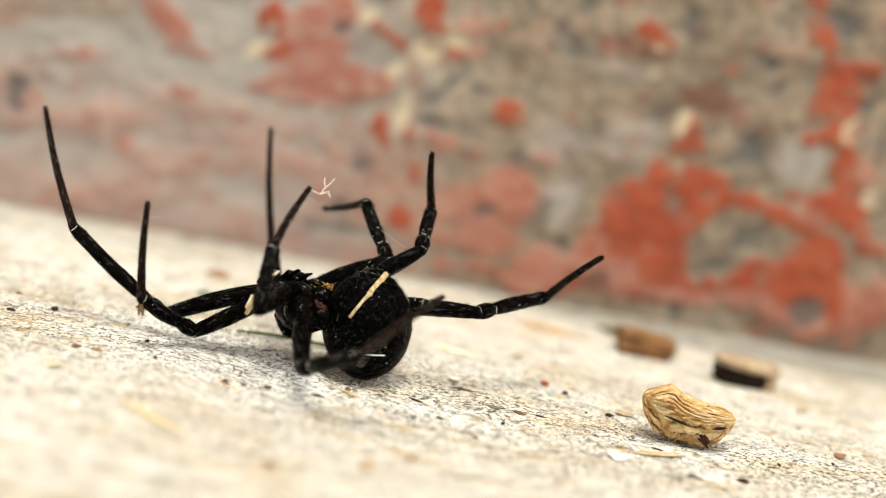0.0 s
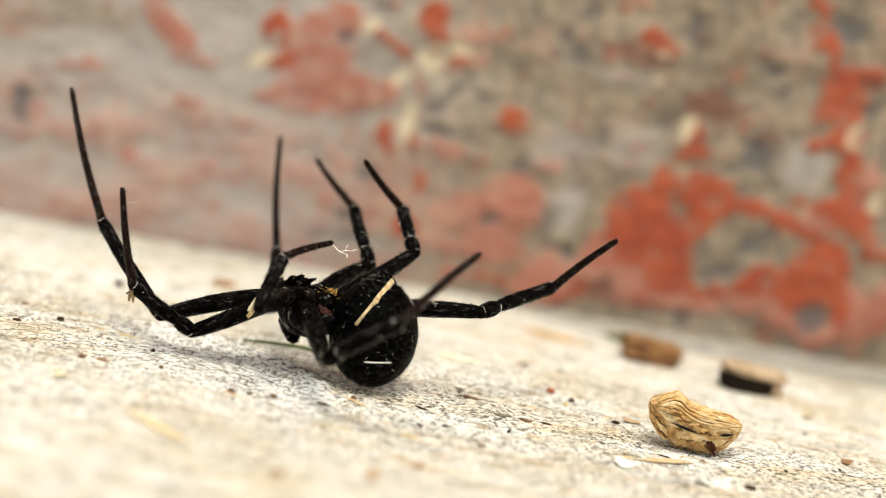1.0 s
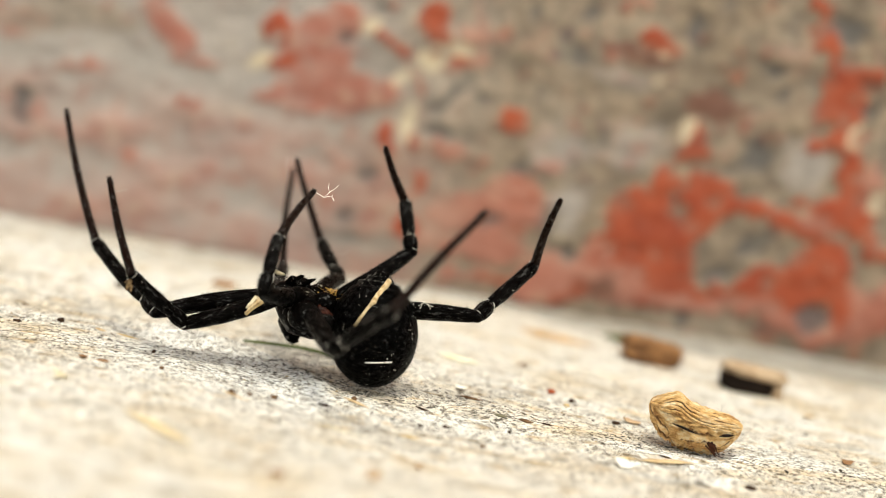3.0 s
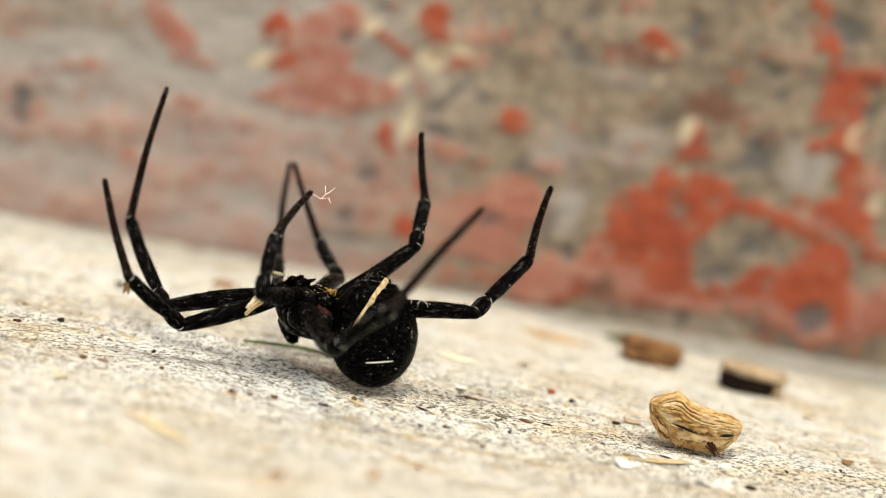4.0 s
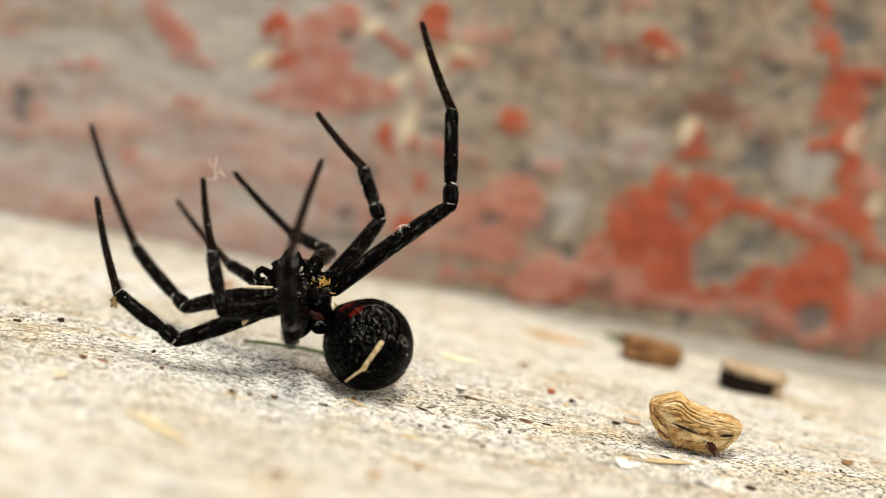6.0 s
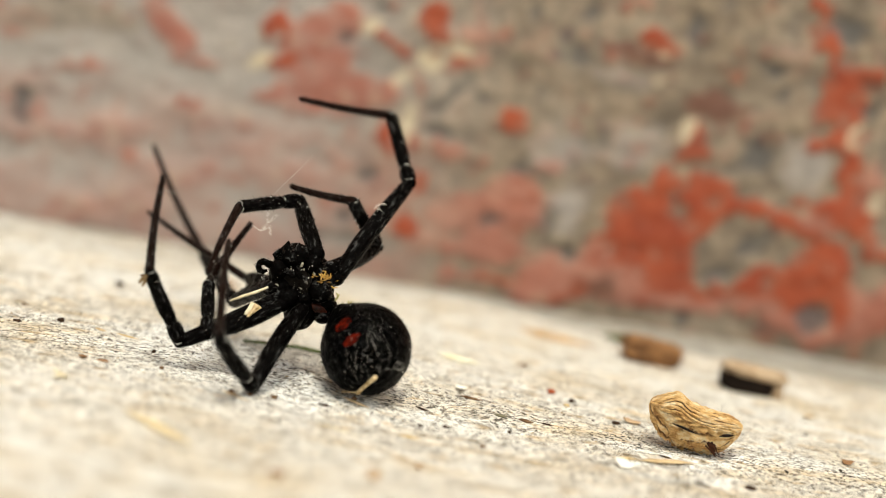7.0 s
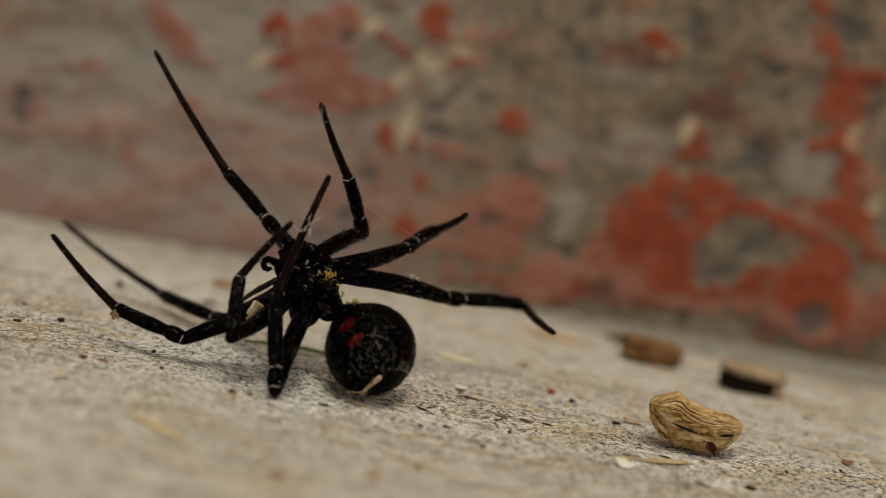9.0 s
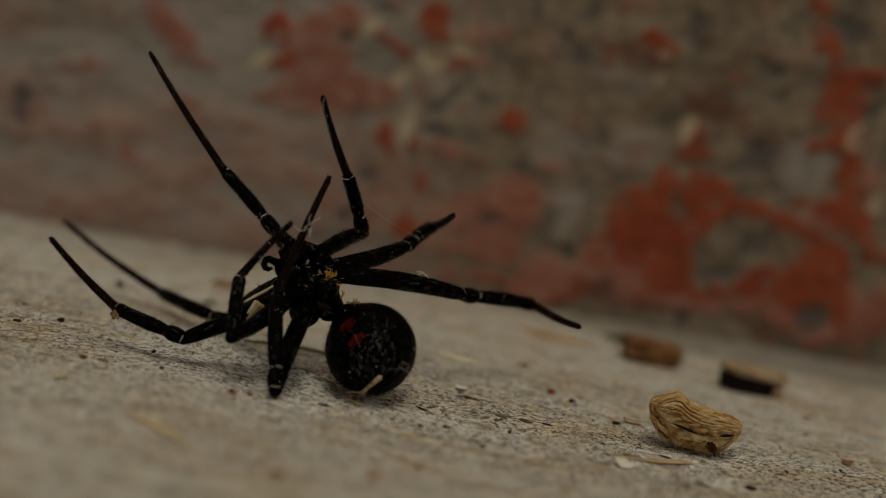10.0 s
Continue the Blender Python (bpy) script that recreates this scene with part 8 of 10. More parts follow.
    for limb in (FOOT["D"], TARSUS["D"]):
        walk(limb, [
        (0, pose(0.00004, 0.00443, 0.00448, 142.9, -9.4, 157.3)), (0.15, pose(-0.00004, 0.00419, 0.00387, 143.9, -9.4, 156)),
        (0.3, pose(-0.00012, 0.00391, 0.00338, 145.4, -8.8, 154.6)), (0.5, pose(-0.00017, 0.00365, 0.00301, 149.5, -4.8, 151.5)),
        (0.65, pose(-0.00012, 0.00347, 0.00281, 153.3, 1.3, 148.5)), (0.8, pose(-0.00007, 0.00334, 0.00266, 157.9, 6.6, 146.4)),
        (1, pose(-0.00001, 0.00322, 0.00254, 165.1, 9.6, 145.5)), (1.2, pose(-0.00002, 0.00357, 0.00292, 155.4, 4.4, 147.2)),
        (1.35, pose(0.00008, 0.00398, 0.00348, 150.1, -4.4, 151.7)), (1.5, pose(0.00013, 0.00423, 0.00396, 145.5, -12.3, 157)),
        (1.75, pose(-0.00027, 0.00418, 0.00387, 137.8, -15.9, 160)), (2, pose(-0.00064, 0.00403, 0.00366, 132.8, -17.5, 161.6)),
        (2.25, pose(-0.00058, 0.00398, 0.00356, 133.4, -16.9, 160.6)), (2.5, pose(-0.0005, 0.00396, 0.0035, 135.5, -15.8, 159.2)),
        (2.76, pose(-0.0005, 0.00399, 0.00356, 137.6, -15.2, 158.5)), (3.02, pose(-0.00049, 0.00407, 0.0037, 139.8, -14.6, 157.8)),
        (3.28, pose(-0.00048, 0.00416, 0.00386, 141.9, -14.1, 157.3)), (3.54, pose(-0.00047, 0.00422, 0.004, 143.6, -13.7, 156.9)),
        (3.8, pose(-0.00047, 0.00425, 0.00406, 144.4, -13.7, 156.7)), (4.03, pose(-0.00049, 0.00422, 0.00401, 143.9, -14.2, 156.8)),
        (4.27, pose(-0.00053, 0.00418, 0.00392, 142.3, -15.1, 157.2)), (4.5, pose(-0.00056, 0.00413, 0.00383, 139.7, -16.2, 157.9)),
        (4.75, pose(-0.00062, 0.00408, 0.00376, 100.8, -17, 161.6)), (5, pose(-0.00073, 0.00404, 0.0037, 63, -15.3, 165.2)),
        (5.15, pose(-0.0012, 0.00399, 0.00383, 65.1, -12.7, 171.9)), (5.3, pose(-0.00173, 0.0039, 0.00403, 68.9, -10.3, -178.5)),
        (5.5, pose(-0.002, 0.0038, 0.0041, 76.7, -11.3, -169.7)), (5.7, pose(-0.0024, 0.00384, 0.00481, 67.2, -14, -166.8)),
        (5.92, pose(-0.00261, 0.00374, 0.00498, 66.5, -22.6, -168.2)), (6.14, pose(-0.00292, 0.00353, 0.00506, 73.5, -36.9, -173.8)),
        (6.36, pose(-0.00325, 0.00324, 0.00514, 92.1, -50.7, 170.9)), (6.58, pose(-0.00349, 0.00301, 0.00525, 118.5, -55.2, 146.9)),
        (6.8, pose(-0.00364, 0.00284, 0.00532, 134.6, -51.3, 130.8)), (7, pose(-0.00364, 0.00211, 0.0039, 143.3, -31.2, 123.7)),
        (7.15, pose(-0.00319, 0.00204, 0.00319, 142.1, -17.4, 121.2)), (7.3, pose(-0.00281, 0.002, 0.00277, 142.5, -9.1, 118.9)),
        (7.5, pose(-0.00259, 0.00204, 0.00262, 151.9, -6.8, 118.5)), (7.75, pose(-0.00221, 0.00239, 0.00257, 173.8, -7.3, 119)),
        (8, pose(-0.00195, 0.00261, 0.00258, -170, -8.4, 119.1)), (8.15, pose(-0.00198, 0.00257, 0.00256, 155, -13.5, 121.4)),
        (8.3, pose(-0.00204, 0.0025, 0.00255, 118.9, -15.6, 125)), (8.5, pose(-0.00201, 0.00255, 0.00257, 139.5, -13.8, 124.6)),
        (8.75, pose(-0.00166, 0.00283, 0.0026, 129.4, -14.1, 125.8)), (9, pose(-0.00136, 0.00306, 0.00266, 120.6, -14.3, 126.7)),
        (10, pose(-0.00136, 0.00307, 0.00267, 120.7, -14.4, 126.5)),
        ])
    for limb in (FEMUR["E"],):
        walk(limb, [
        (0, pose(-0.00528, -0.00081, 0.00492, 107, 0, 6.6)), (0.3, pose(-0.00535, -0.00081, 0.00508, 105.1, -0.4, 7.9)),
        (0.5, pose(-0.00536, -0.00081, 0.00511, 103.4, -1.1, 10.9)), (0.7, pose(-0.0054, -0.00081, 0.00514, 101.6, -1.3, 12.2)),
        (0.85, pose(-0.00543, -0.00081, 0.00516, 100.3, -1.6, 13.3)), (1, pose(-0.00545, -0.00081, 0.00516, 99.2, -1.7, 14.1)),
        (1.25, pose(-0.00546, -0.00081, 0.00516, 98.5, -1.7, 14.1)), (1.5, pose(-0.00547, -0.00081, 0.00517, 97.9, -1.7, 14.1)),
        (1.75, pose(-0.00548, -0.00081, 0.00517, 97.4, -1.7, 14.5)), (2, pose(-0.00548, -0.00081, 0.00518, 96.7, -1.8, 15)),
        (2.25, pose(-0.00549, -0.00081, 0.00518, 95.3, -1.9, 16)), (2.5, pose(-0.00549, -0.00081, 0.00518, 94.3, -1.9, 16.8)),
        (2.76, pose(-0.00549, -0.00081, 0.00518, 94.1, -1.9, 16.7)), (3.02, pose(-0.0055, -0.00081, 0.00518, 94, -1.9, 16.6)),
        (3.28, pose(-0.00551, -0.00081, 0.00517, 93.9, -1.9, 16.5)), (3.54, pose(-0.00552, -0.00081, 0.00517, 93.8, -1.9, 16.4)),
        (3.8, pose(-0.00554, -0.00081, 0.00517, 93.8, -1.9, 16.2)), (4.03, pose(-0.00555, -0.00081, 0.00517, 94, -1.9, 16.1)),
        (4.27, pose(-0.00557, -0.00081, 0.00516, 94.2, -1.9, 16)), (4.5, pose(-0.00559, -0.00081, 0.00516, 94.4, -1.9, 15.9)),
        (5, pose(-0.00565, -0.00081, 0.00515, 94.4, -1.9, 15.8)), (5.15, pose(-0.0057, -0.0008, 0.00509, 93.8, -1.8, 15.2)),
        (5.3, pose(-0.00578, -0.00078, 0.005, 92.5, -1.8, 13.9)), (5.5, pose(-0.00597, -0.00081, 0.005, 89.2, -1.8, 11.3)),
        (5.7, pose(-0.00603, -0.0006, 0.0047, 84.3, -2.1, 8.3)), (5.92, pose(-0.00604, -0.0004, 0.00476, 88.1, -2.3, 3.2)),
        (6.14, pose(-0.00604, -0.00023, 0.00494, 98.1, -1.3, -3.6)), (6.36, pose(-0.00603, -0.00012, 0.0051, 110.6, 1.1, -10.2)),
        (6.58, pose(-0.00602, -0.00003, 0.00526, 120.5, 3.7, -14.5)), (6.8, pose(-0.00601, 0.00001, 0.00535, 124.5, 4.7, -15.9)),
        (7, pose(-0.006, 0.00001, 0.00537, 124.8, 3.9, -14.8)), (7.15, pose(-0.00599, 0.00001, 0.00538, 124.9, 3.9, -14.9)),
        (7.3, pose(-0.00598, 0.00001, 0.0054, 125, 4, -15)), (7.5, pose(-0.00578, 0.00001, 0.00553, 125.7, 4.4, -15.5)),
        (7.6, pose(-0.00571, 0.00001, 0.00558, 125.6, 2.7, -13.1)), (7.8, pose(-0.00569, 0.00001, 0.00559, 125.6, 1, -10.7)),
        (8, pose(-0.00568, 0.00001, 0.0056, 125.7, 0.1, -9.5)), (8.15, pose(-0.00567, 0.00001, 0.0056, 125.8, 0, -9.3)),
        (8.3, pose(-0.00567, 0.00001, 0.00561, 125.8, -0.2, -9.1)), (8.5, pose(-0.00566, 0.00001, 0.00561, 125.7, -0.4, -8.7)),
        (8.75, pose(-0.00566, 0.00001, 0.00562, 125.4, -0.8, -8.3)), (9, pose(-0.00565, 0.00001, 0.00562, 125.3, -0.9, -8.1)),
        (10, pose(-0.00563, 0.00001, 0.00564, 125.6, -0.8, -8.2)),
        ])
    for limb in (PATELLA["E"], TIBIA["E"]):
        walk(limb, [
        (0, pose(0, 0, 0.00874, 46.6, 17.5, 128.3)), (0.3, pose(0, 0, 0.00874, 48.2, 17.5, 128.4)), (0.5, pose(0, 0, 0.00874, 49.8, 18.8, 128.3)),
        (0.7, pose(0, 0, 0.00874, 52.5, 19.4, 129.3)), (0.85, pose(0, 0, 0.00874, 53.3, 19.5, 129.2)), (1, pose(0, 0, 0.00874, 54.1, 19.4, 129.1)),
        (1.25, pose(0, 0, 0.00874, 56, 19.4, 129.7)), (1.5, pose(0, 0, 0.00874, 56.8, 19.3, 130.1)), (1.75, pose(0, 0, 0.00874, 54.4, 19.8, 131.1)),
        (2, pose(0, 0, 0.00874, 50.3, 20.8, 132.1)), (2.25, pose(0, 0, 0.00874, 45.6, 20.8, 131.9)), (2.5, pose(0, 0, 0.00874, 42.2, 20.6, 131.5)),
        (2.76, pose(0, 0, 0.00874, 41.8, 20.6, 131.6)), (3.02, pose(0, 0, 0.00874, 41.5, 20.6, 131.7)),
        (3.28, pose(0, 0, 0.00874, 41.4, 20.6, 131.9)), (3.54, pose(0, 0, 0.00874, 41.3, 20.5, 132)), (3.8, pose(0, 0, 0.00874, 41.4, 20.5, 132.1)),
        (4.03, pose(0, 0, 0.00874, 42, 20.8, 132.4)), (4.27, pose(0, 0, 0.00874, 43.3, 21.3, 132.9)), (4.5, pose(0, 0, 0.00874, 44.4, 21.8, 133.4)),
        (5, pose(0, 0, 0.00874, 46.1, 22.5, 134.3)), (5.15, pose(0, 0, 0.00874, 48.6, 21.8, 134.6)), (5.3, pose(0, 0, 0.00874, 53.8, 20.9, 135.9)),
        (5.5, pose(0, 0, 0.00874, 86.3, 18.5, 152.7)), (5.7, pose(0, 0, 0.00874, 60.2, 21, 164.5)), (5.92, pose(0, 0, 0.00874, 57.6, 20.2, 171.4)),
        (6.14, pose(0, 0, 0.00874, 61.7, 16.6, 179.3)), (6.36, pose(0, 0, 0.00874, 67.7, 10.6, -174)),
        (6.58, pose(0, 0, 0.00874, 71.8, 5.1, -170.4)), (6.8, pose(0, 0, 0.00874, 72.6, 2.7, -169.8)), (7, pose(0, 0, 0.00874, 72.4, 3.2, -172.2)),
        (7.15, pose(0, 0, 0.00874, 75.1, 3, -173)), (7.3, pose(0, 0, 0.00874, 78.3, 2.6, -174.1)), (7.5, pose(0, 0, 0.00874, 80.1, 1.2, -178.1)),
        (7.6, pose(0, 0, 0.00874, 85.7, 4.2, -176)), (7.8, pose(0, 0, 0.00874, 93, 7.3, -176.5)), (8, pose(0, 0, 0.00874, 97.6, 9, -178)),
        (8.15, pose(0, 0, 0.00874, 99.2, 9.2, -178.1)), (8.3, pose(0, 0, 0.00874, 100.5, 9.3, -177.9)), (8.5, pose(0, 0, 0.00874, 103, 9.6, -176.9)),
        (8.75, pose(0, 0, 0.00874, 131.7, 1.5, -167)), (9, pose(0, 0, 0.00874, 157.4, -8.2, -162.9)), (10, pose(0, 0, 0.00874, 158.1, -8.6, -162.9)),
        ])
    for limb in (FOOT["E"], TARSUS["E"]):
        walk(limb, [
        (0, pose(0.0033, 0.00458, 0.01365, 145, 17.5, 128)), (0.3, pose(0.00344, 0.00464, 0.0135, 143.8, 16.5, 127.6)),
        (0.5, pose(0.00352, 0.00476, 0.01331, 141.3, 17, 126.6)), (0.7, pose(0.00363, 0.00493, 0.01304, 138, 14.6, 127.7)),
        (0.85, pose(0.00371, 0.00495, 0.01295, 134.9, 13.4, 128.2)), (1, pose(0.00378, 0.00496, 0.01288, 132.1, 12.4, 128.6)),
        (1.25, pose(0.00388, 0.00503, 0.01269, 127.1, 11.8, 128.6)), (1.5, pose(0.00392, 0.00507, 0.0126, 122, 11.2, 128.9)),
        (1.75, pose(0.00361, 0.00511, 0.01284, 117.8, 9.6, 131.2)), (2, pose(0.00313, 0.00512, 0.01321, 113.3, 8.4, 133.8)),
        (2.25, pose(0.00273, 0.00495, 0.01364, 108.1, 7.1, 136.8)), (2.5, pose(0.00247, 0.00479, 0.01393, 104.3, 6.3, 139.1)),
        (2.76, pose(0.00242, 0.00478, 0.01396, 102.9, 6, 139.9)), (3.02, pose(0.00238, 0.00477, 0.01399, 101.7, 5.7, 140.6)),
        (3.28, pose(0.00236, 0.00477, 0.014, 100.8, 5.4, 141)), (3.54, pose(0.00235, 0.00477, 0.014, 100.3, 5.2, 141.4)),
        (3.8, pose(0.00235, 0.00478, 0.01399, 100.2, 5.1, 141.6)), (4.03, pose(0.00237, 0.00483, 0.01394, 101.2, 5.1, 141.7)),
        (4.27, pose(0.00241, 0.00494, 0.01381, 103.3, 5.1, 141.8)), (4.5, pose(0.00244, 0.00503, 0.0137, 105.4, 5.1, 141.9)),
        (5, pose(0.00247, 0.00518, 0.01353, 109.4, 5.2, 141.4)), (5.15, pose(0.0027, 0.00525, 0.01333, 114.8, 4.8, 140.4)),
        (5.3, pose(0.00307, 0.00543, 0.01286, 123.1, 3.7, 139.3)), (5.5, pose(0.00329, 0.0067, 0.0092, 136, -0.9, 139.6)),
        (5.7, pose(0.00045, 0.00661, 0.01222, 128.7, -12.2, 146.7)), (5.92, pose(-0.00042, 0.00645, 0.0125, 138.5, -17.1, 147.9)),
        (6.14, pose(-0.00094, 0.00659, 0.01214, 157.5, -20, 145.9)), (6.36, pose(-0.00125, 0.00683, 0.01153, 179.8, -20.4, 141.7)),
        (6.58, pose(-0.00139, 0.00697, 0.01107, -162.9, -18.8, 138)), (6.8, pose(-0.00137, 0.007, 0.01098, -156.2, -17.7, 136.6)),
        (7, pose(-0.0011, 0.00704, 0.011, -165.1, -16.7, 136.7)), (7.15, pose(-0.00098, 0.00716, 0.01066, -169.3, -18.8, 136.3)),
        (7.3, pose(-0.00083, 0.00728, 0.01026, -174.4, -21.7, 135.9)), (7.5, pose(-0.00027, 0.00736, 0.01003, 170.6, -27.7, 136.6)),
        (7.6, pose(-0.00056, 0.00744, 0.0093, 171.1, -21.9, 137)), (7.8, pose(-0.00041, 0.00746, 0.00836, 166.9, -19.3, 137.7)),
        (8, pose(-0.0001, 0.00741, 0.00777, 162.4, -18.9, 138.3)), (8.15, pose(-0.00006, 0.00738, 0.00757, 155.9, -20.2, 139.1)),
        (8.3, pose(-0.00005, 0.00736, 0.0074, 150.8, -21.4, 139.9)), (8.5, pose(-0.00011, 0.00729, 0.00708, 158.4, -16, 137.9)),
        (8.75, pose(-0.00113, 0.00547, 0.00377, 147.4, -18, 139.5)), (9, pose(-0.00178, 0.00246, 0.00191, 136.5, -19.8, 141.5)),
        (10, pose(-0.00181, 0.00236, 0.00188, 139.2, -18.8, 140.5)),
        ])
    for limb in (FEMUR["F"],):
        walk(limb, [
        (0, pose(-0.00503, 0.00295, 0.0057, 10.2, -62.4, 180)), (0.15, pose(-0.00508, 0.00295, 0.0058, 14.9, -62.2, -179.9)),
        (0.3, pose(-0.0051, 0.00295, 0.00586, 20.1, -62, -179.8)), (0.5, pose(-0.0051, 0.00295, 0.00589, 32.1, -63.4, 178.4)),
        (0.7, pose(-0.00515, 0.00295, 0.00592, 41.5, -63.1, 179.1)), (0.85, pose(-0.00518, 0.00295, 0.00594, 45.8, -62.6, -179.9)),
        (1, pose(-0.00519, 0.00295, 0.00595, 49.8, -62.3, -179.1)), (1.25, pose(-0.0052, 0.00295, 0.00594, 63.9, -63.3, 177)),
        (1.5, pose(-0.00522, 0.00295, 0.00595, 78.5, -63.9, 171.3)), (1.75, pose(-0.00522, 0.00295, 0.00595, 86, -64, 169.6)),
        (2, pose(-0.00523, 0.00295, 0.00596, 89.7, -64, 169.1)), (2.25, pose(-0.00523, 0.00295, 0.00596, 89.8, -64, 169.2)),
        (2.5, pose(-0.00523, 0.00295, 0.00596, 89.9, -64, 169.3)), (2.76, pose(-0.00524, 0.00295, 0.00596, 90, -64, 169.4)),
        (3.02, pose(-0.00525, 0.00295, 0.00596, 90.1, -64, 169.5)), (3.28, pose(-0.00526, 0.00295, 0.00596, 90.2, -64, 169.7)),
        (3.54, pose(-0.00527, 0.00295, 0.00595, 90.3, -64, 169.7)), (3.8, pose(-0.00529, 0.00295, 0.00595, 90.3, -64, 169.8)),
        (4.03, pose(-0.0053, 0.00295, 0.00595, 90, -64, 169.4)), (4.27, pose(-0.00532, 0.00295, 0.00594, 89.4, -64, 168.7)),
        (4.5, pose(-0.00534, 0.00295, 0.00594, 88.9, -64, 168.2)), (5, pose(-0.0054, 0.00295, 0.00593, 88.6, -64, 167.9)),
        (5.15, pose(-0.00544, 0.00293, 0.00601, 89.2, -64, 166.9)), (5.3, pose(-0.00553, 0.00289, 0.00617, 90.7, -64, 164.9)),
        (5.5, pose(-0.00571, 0.00271, 0.00654, 96.2, -63.8, 158.4)), (5.7, pose(-0.00578, 0.00208, 0.00745, 106.3, -63, 150.6)),
        (5.92, pose(-0.00579, 0.00153, 0.00808, 98.1, -64.4, 163.3)), (6.14, pose(-0.00578, 0.00109, 0.00854, 73.3, -64.1, -162.7)),
        (6.36, pose(-0.00578, 0.00079, 0.00884, 50.7, -56.1, -128.5)), (6.58, pose(-0.00577, 0.00053, 0.00906, 42.9, -47, -111.5)),
        (6.8, pose(-0.00576, 0.00043, 0.00917, 41.4, -43.4, -106.7)), (7, pose(-0.00575, 0.00043, 0.0092, 39.5, -47, -110.7)),
        (7.15, pose(-0.00574, 0.00043, 0.00921, 36.4, -51.9, -115.8)), (7.3, pose(-0.00572, 0.00043, 0.00922, 34.5, -55.1, -119.4)),
        (7.5, pose(-0.00552, 0.00043, 0.00936, 30, -48.9, -112.9)), (7.6, pose(-0.00545, 0.00043, 0.0094, 31.9, -52.8, -116.5)),
        (7.8, pose(-0.00544, 0.00043, 0.00941, 30.2, -56.3, -119.8)), (8, pose(-0.00543, 0.00043, 0.00942, 28.6, -57.9, -121.4)),
        (8.2, pose(-0.00542, 0.00043, 0.00943, 26.4, -54.7, -118.4)), (8.3, pose(-0.00542, 0.00043, 0.00943, 27.4, -54.3, -118)),
        (8.4, pose(-0.00541, 0.00043, 0.00943, 26.8, -64.4, -126.5)), (8.5, pose(-0.00541, 0.00043, 0.00944, 29.8, -72, -136.1)),
        (8.6, pose(-0.00541, 0.00043, 0.00944, 29, -74.1, -139.9)), (8.75, pose(-0.0054, 0.00043, 0.00944, 30.3, -76.5, -144.9)),
        (8.9, pose(-0.0054, 0.00043, 0.00944, 31.4, -77.7, -148)), (9, pose(-0.0054, 0.00043, 0.00944, 30.6, -77.6, -147.8)),
        (9.25, pose(-0.00539, 0.00043, 0.00945, 30.6, -77.6, -147.8)), (9.5, pose(-0.00539, 0.00043, 0.00945, 30.8, -77.7, -147.9)),
        (9.75, pose(-0.00539, 0.00043, 0.00945, 31, -77.7, -148)), (10, pose(-0.00538, 0.00043, 0.00946, 31.2, -77.7, -148.1)),
        ])
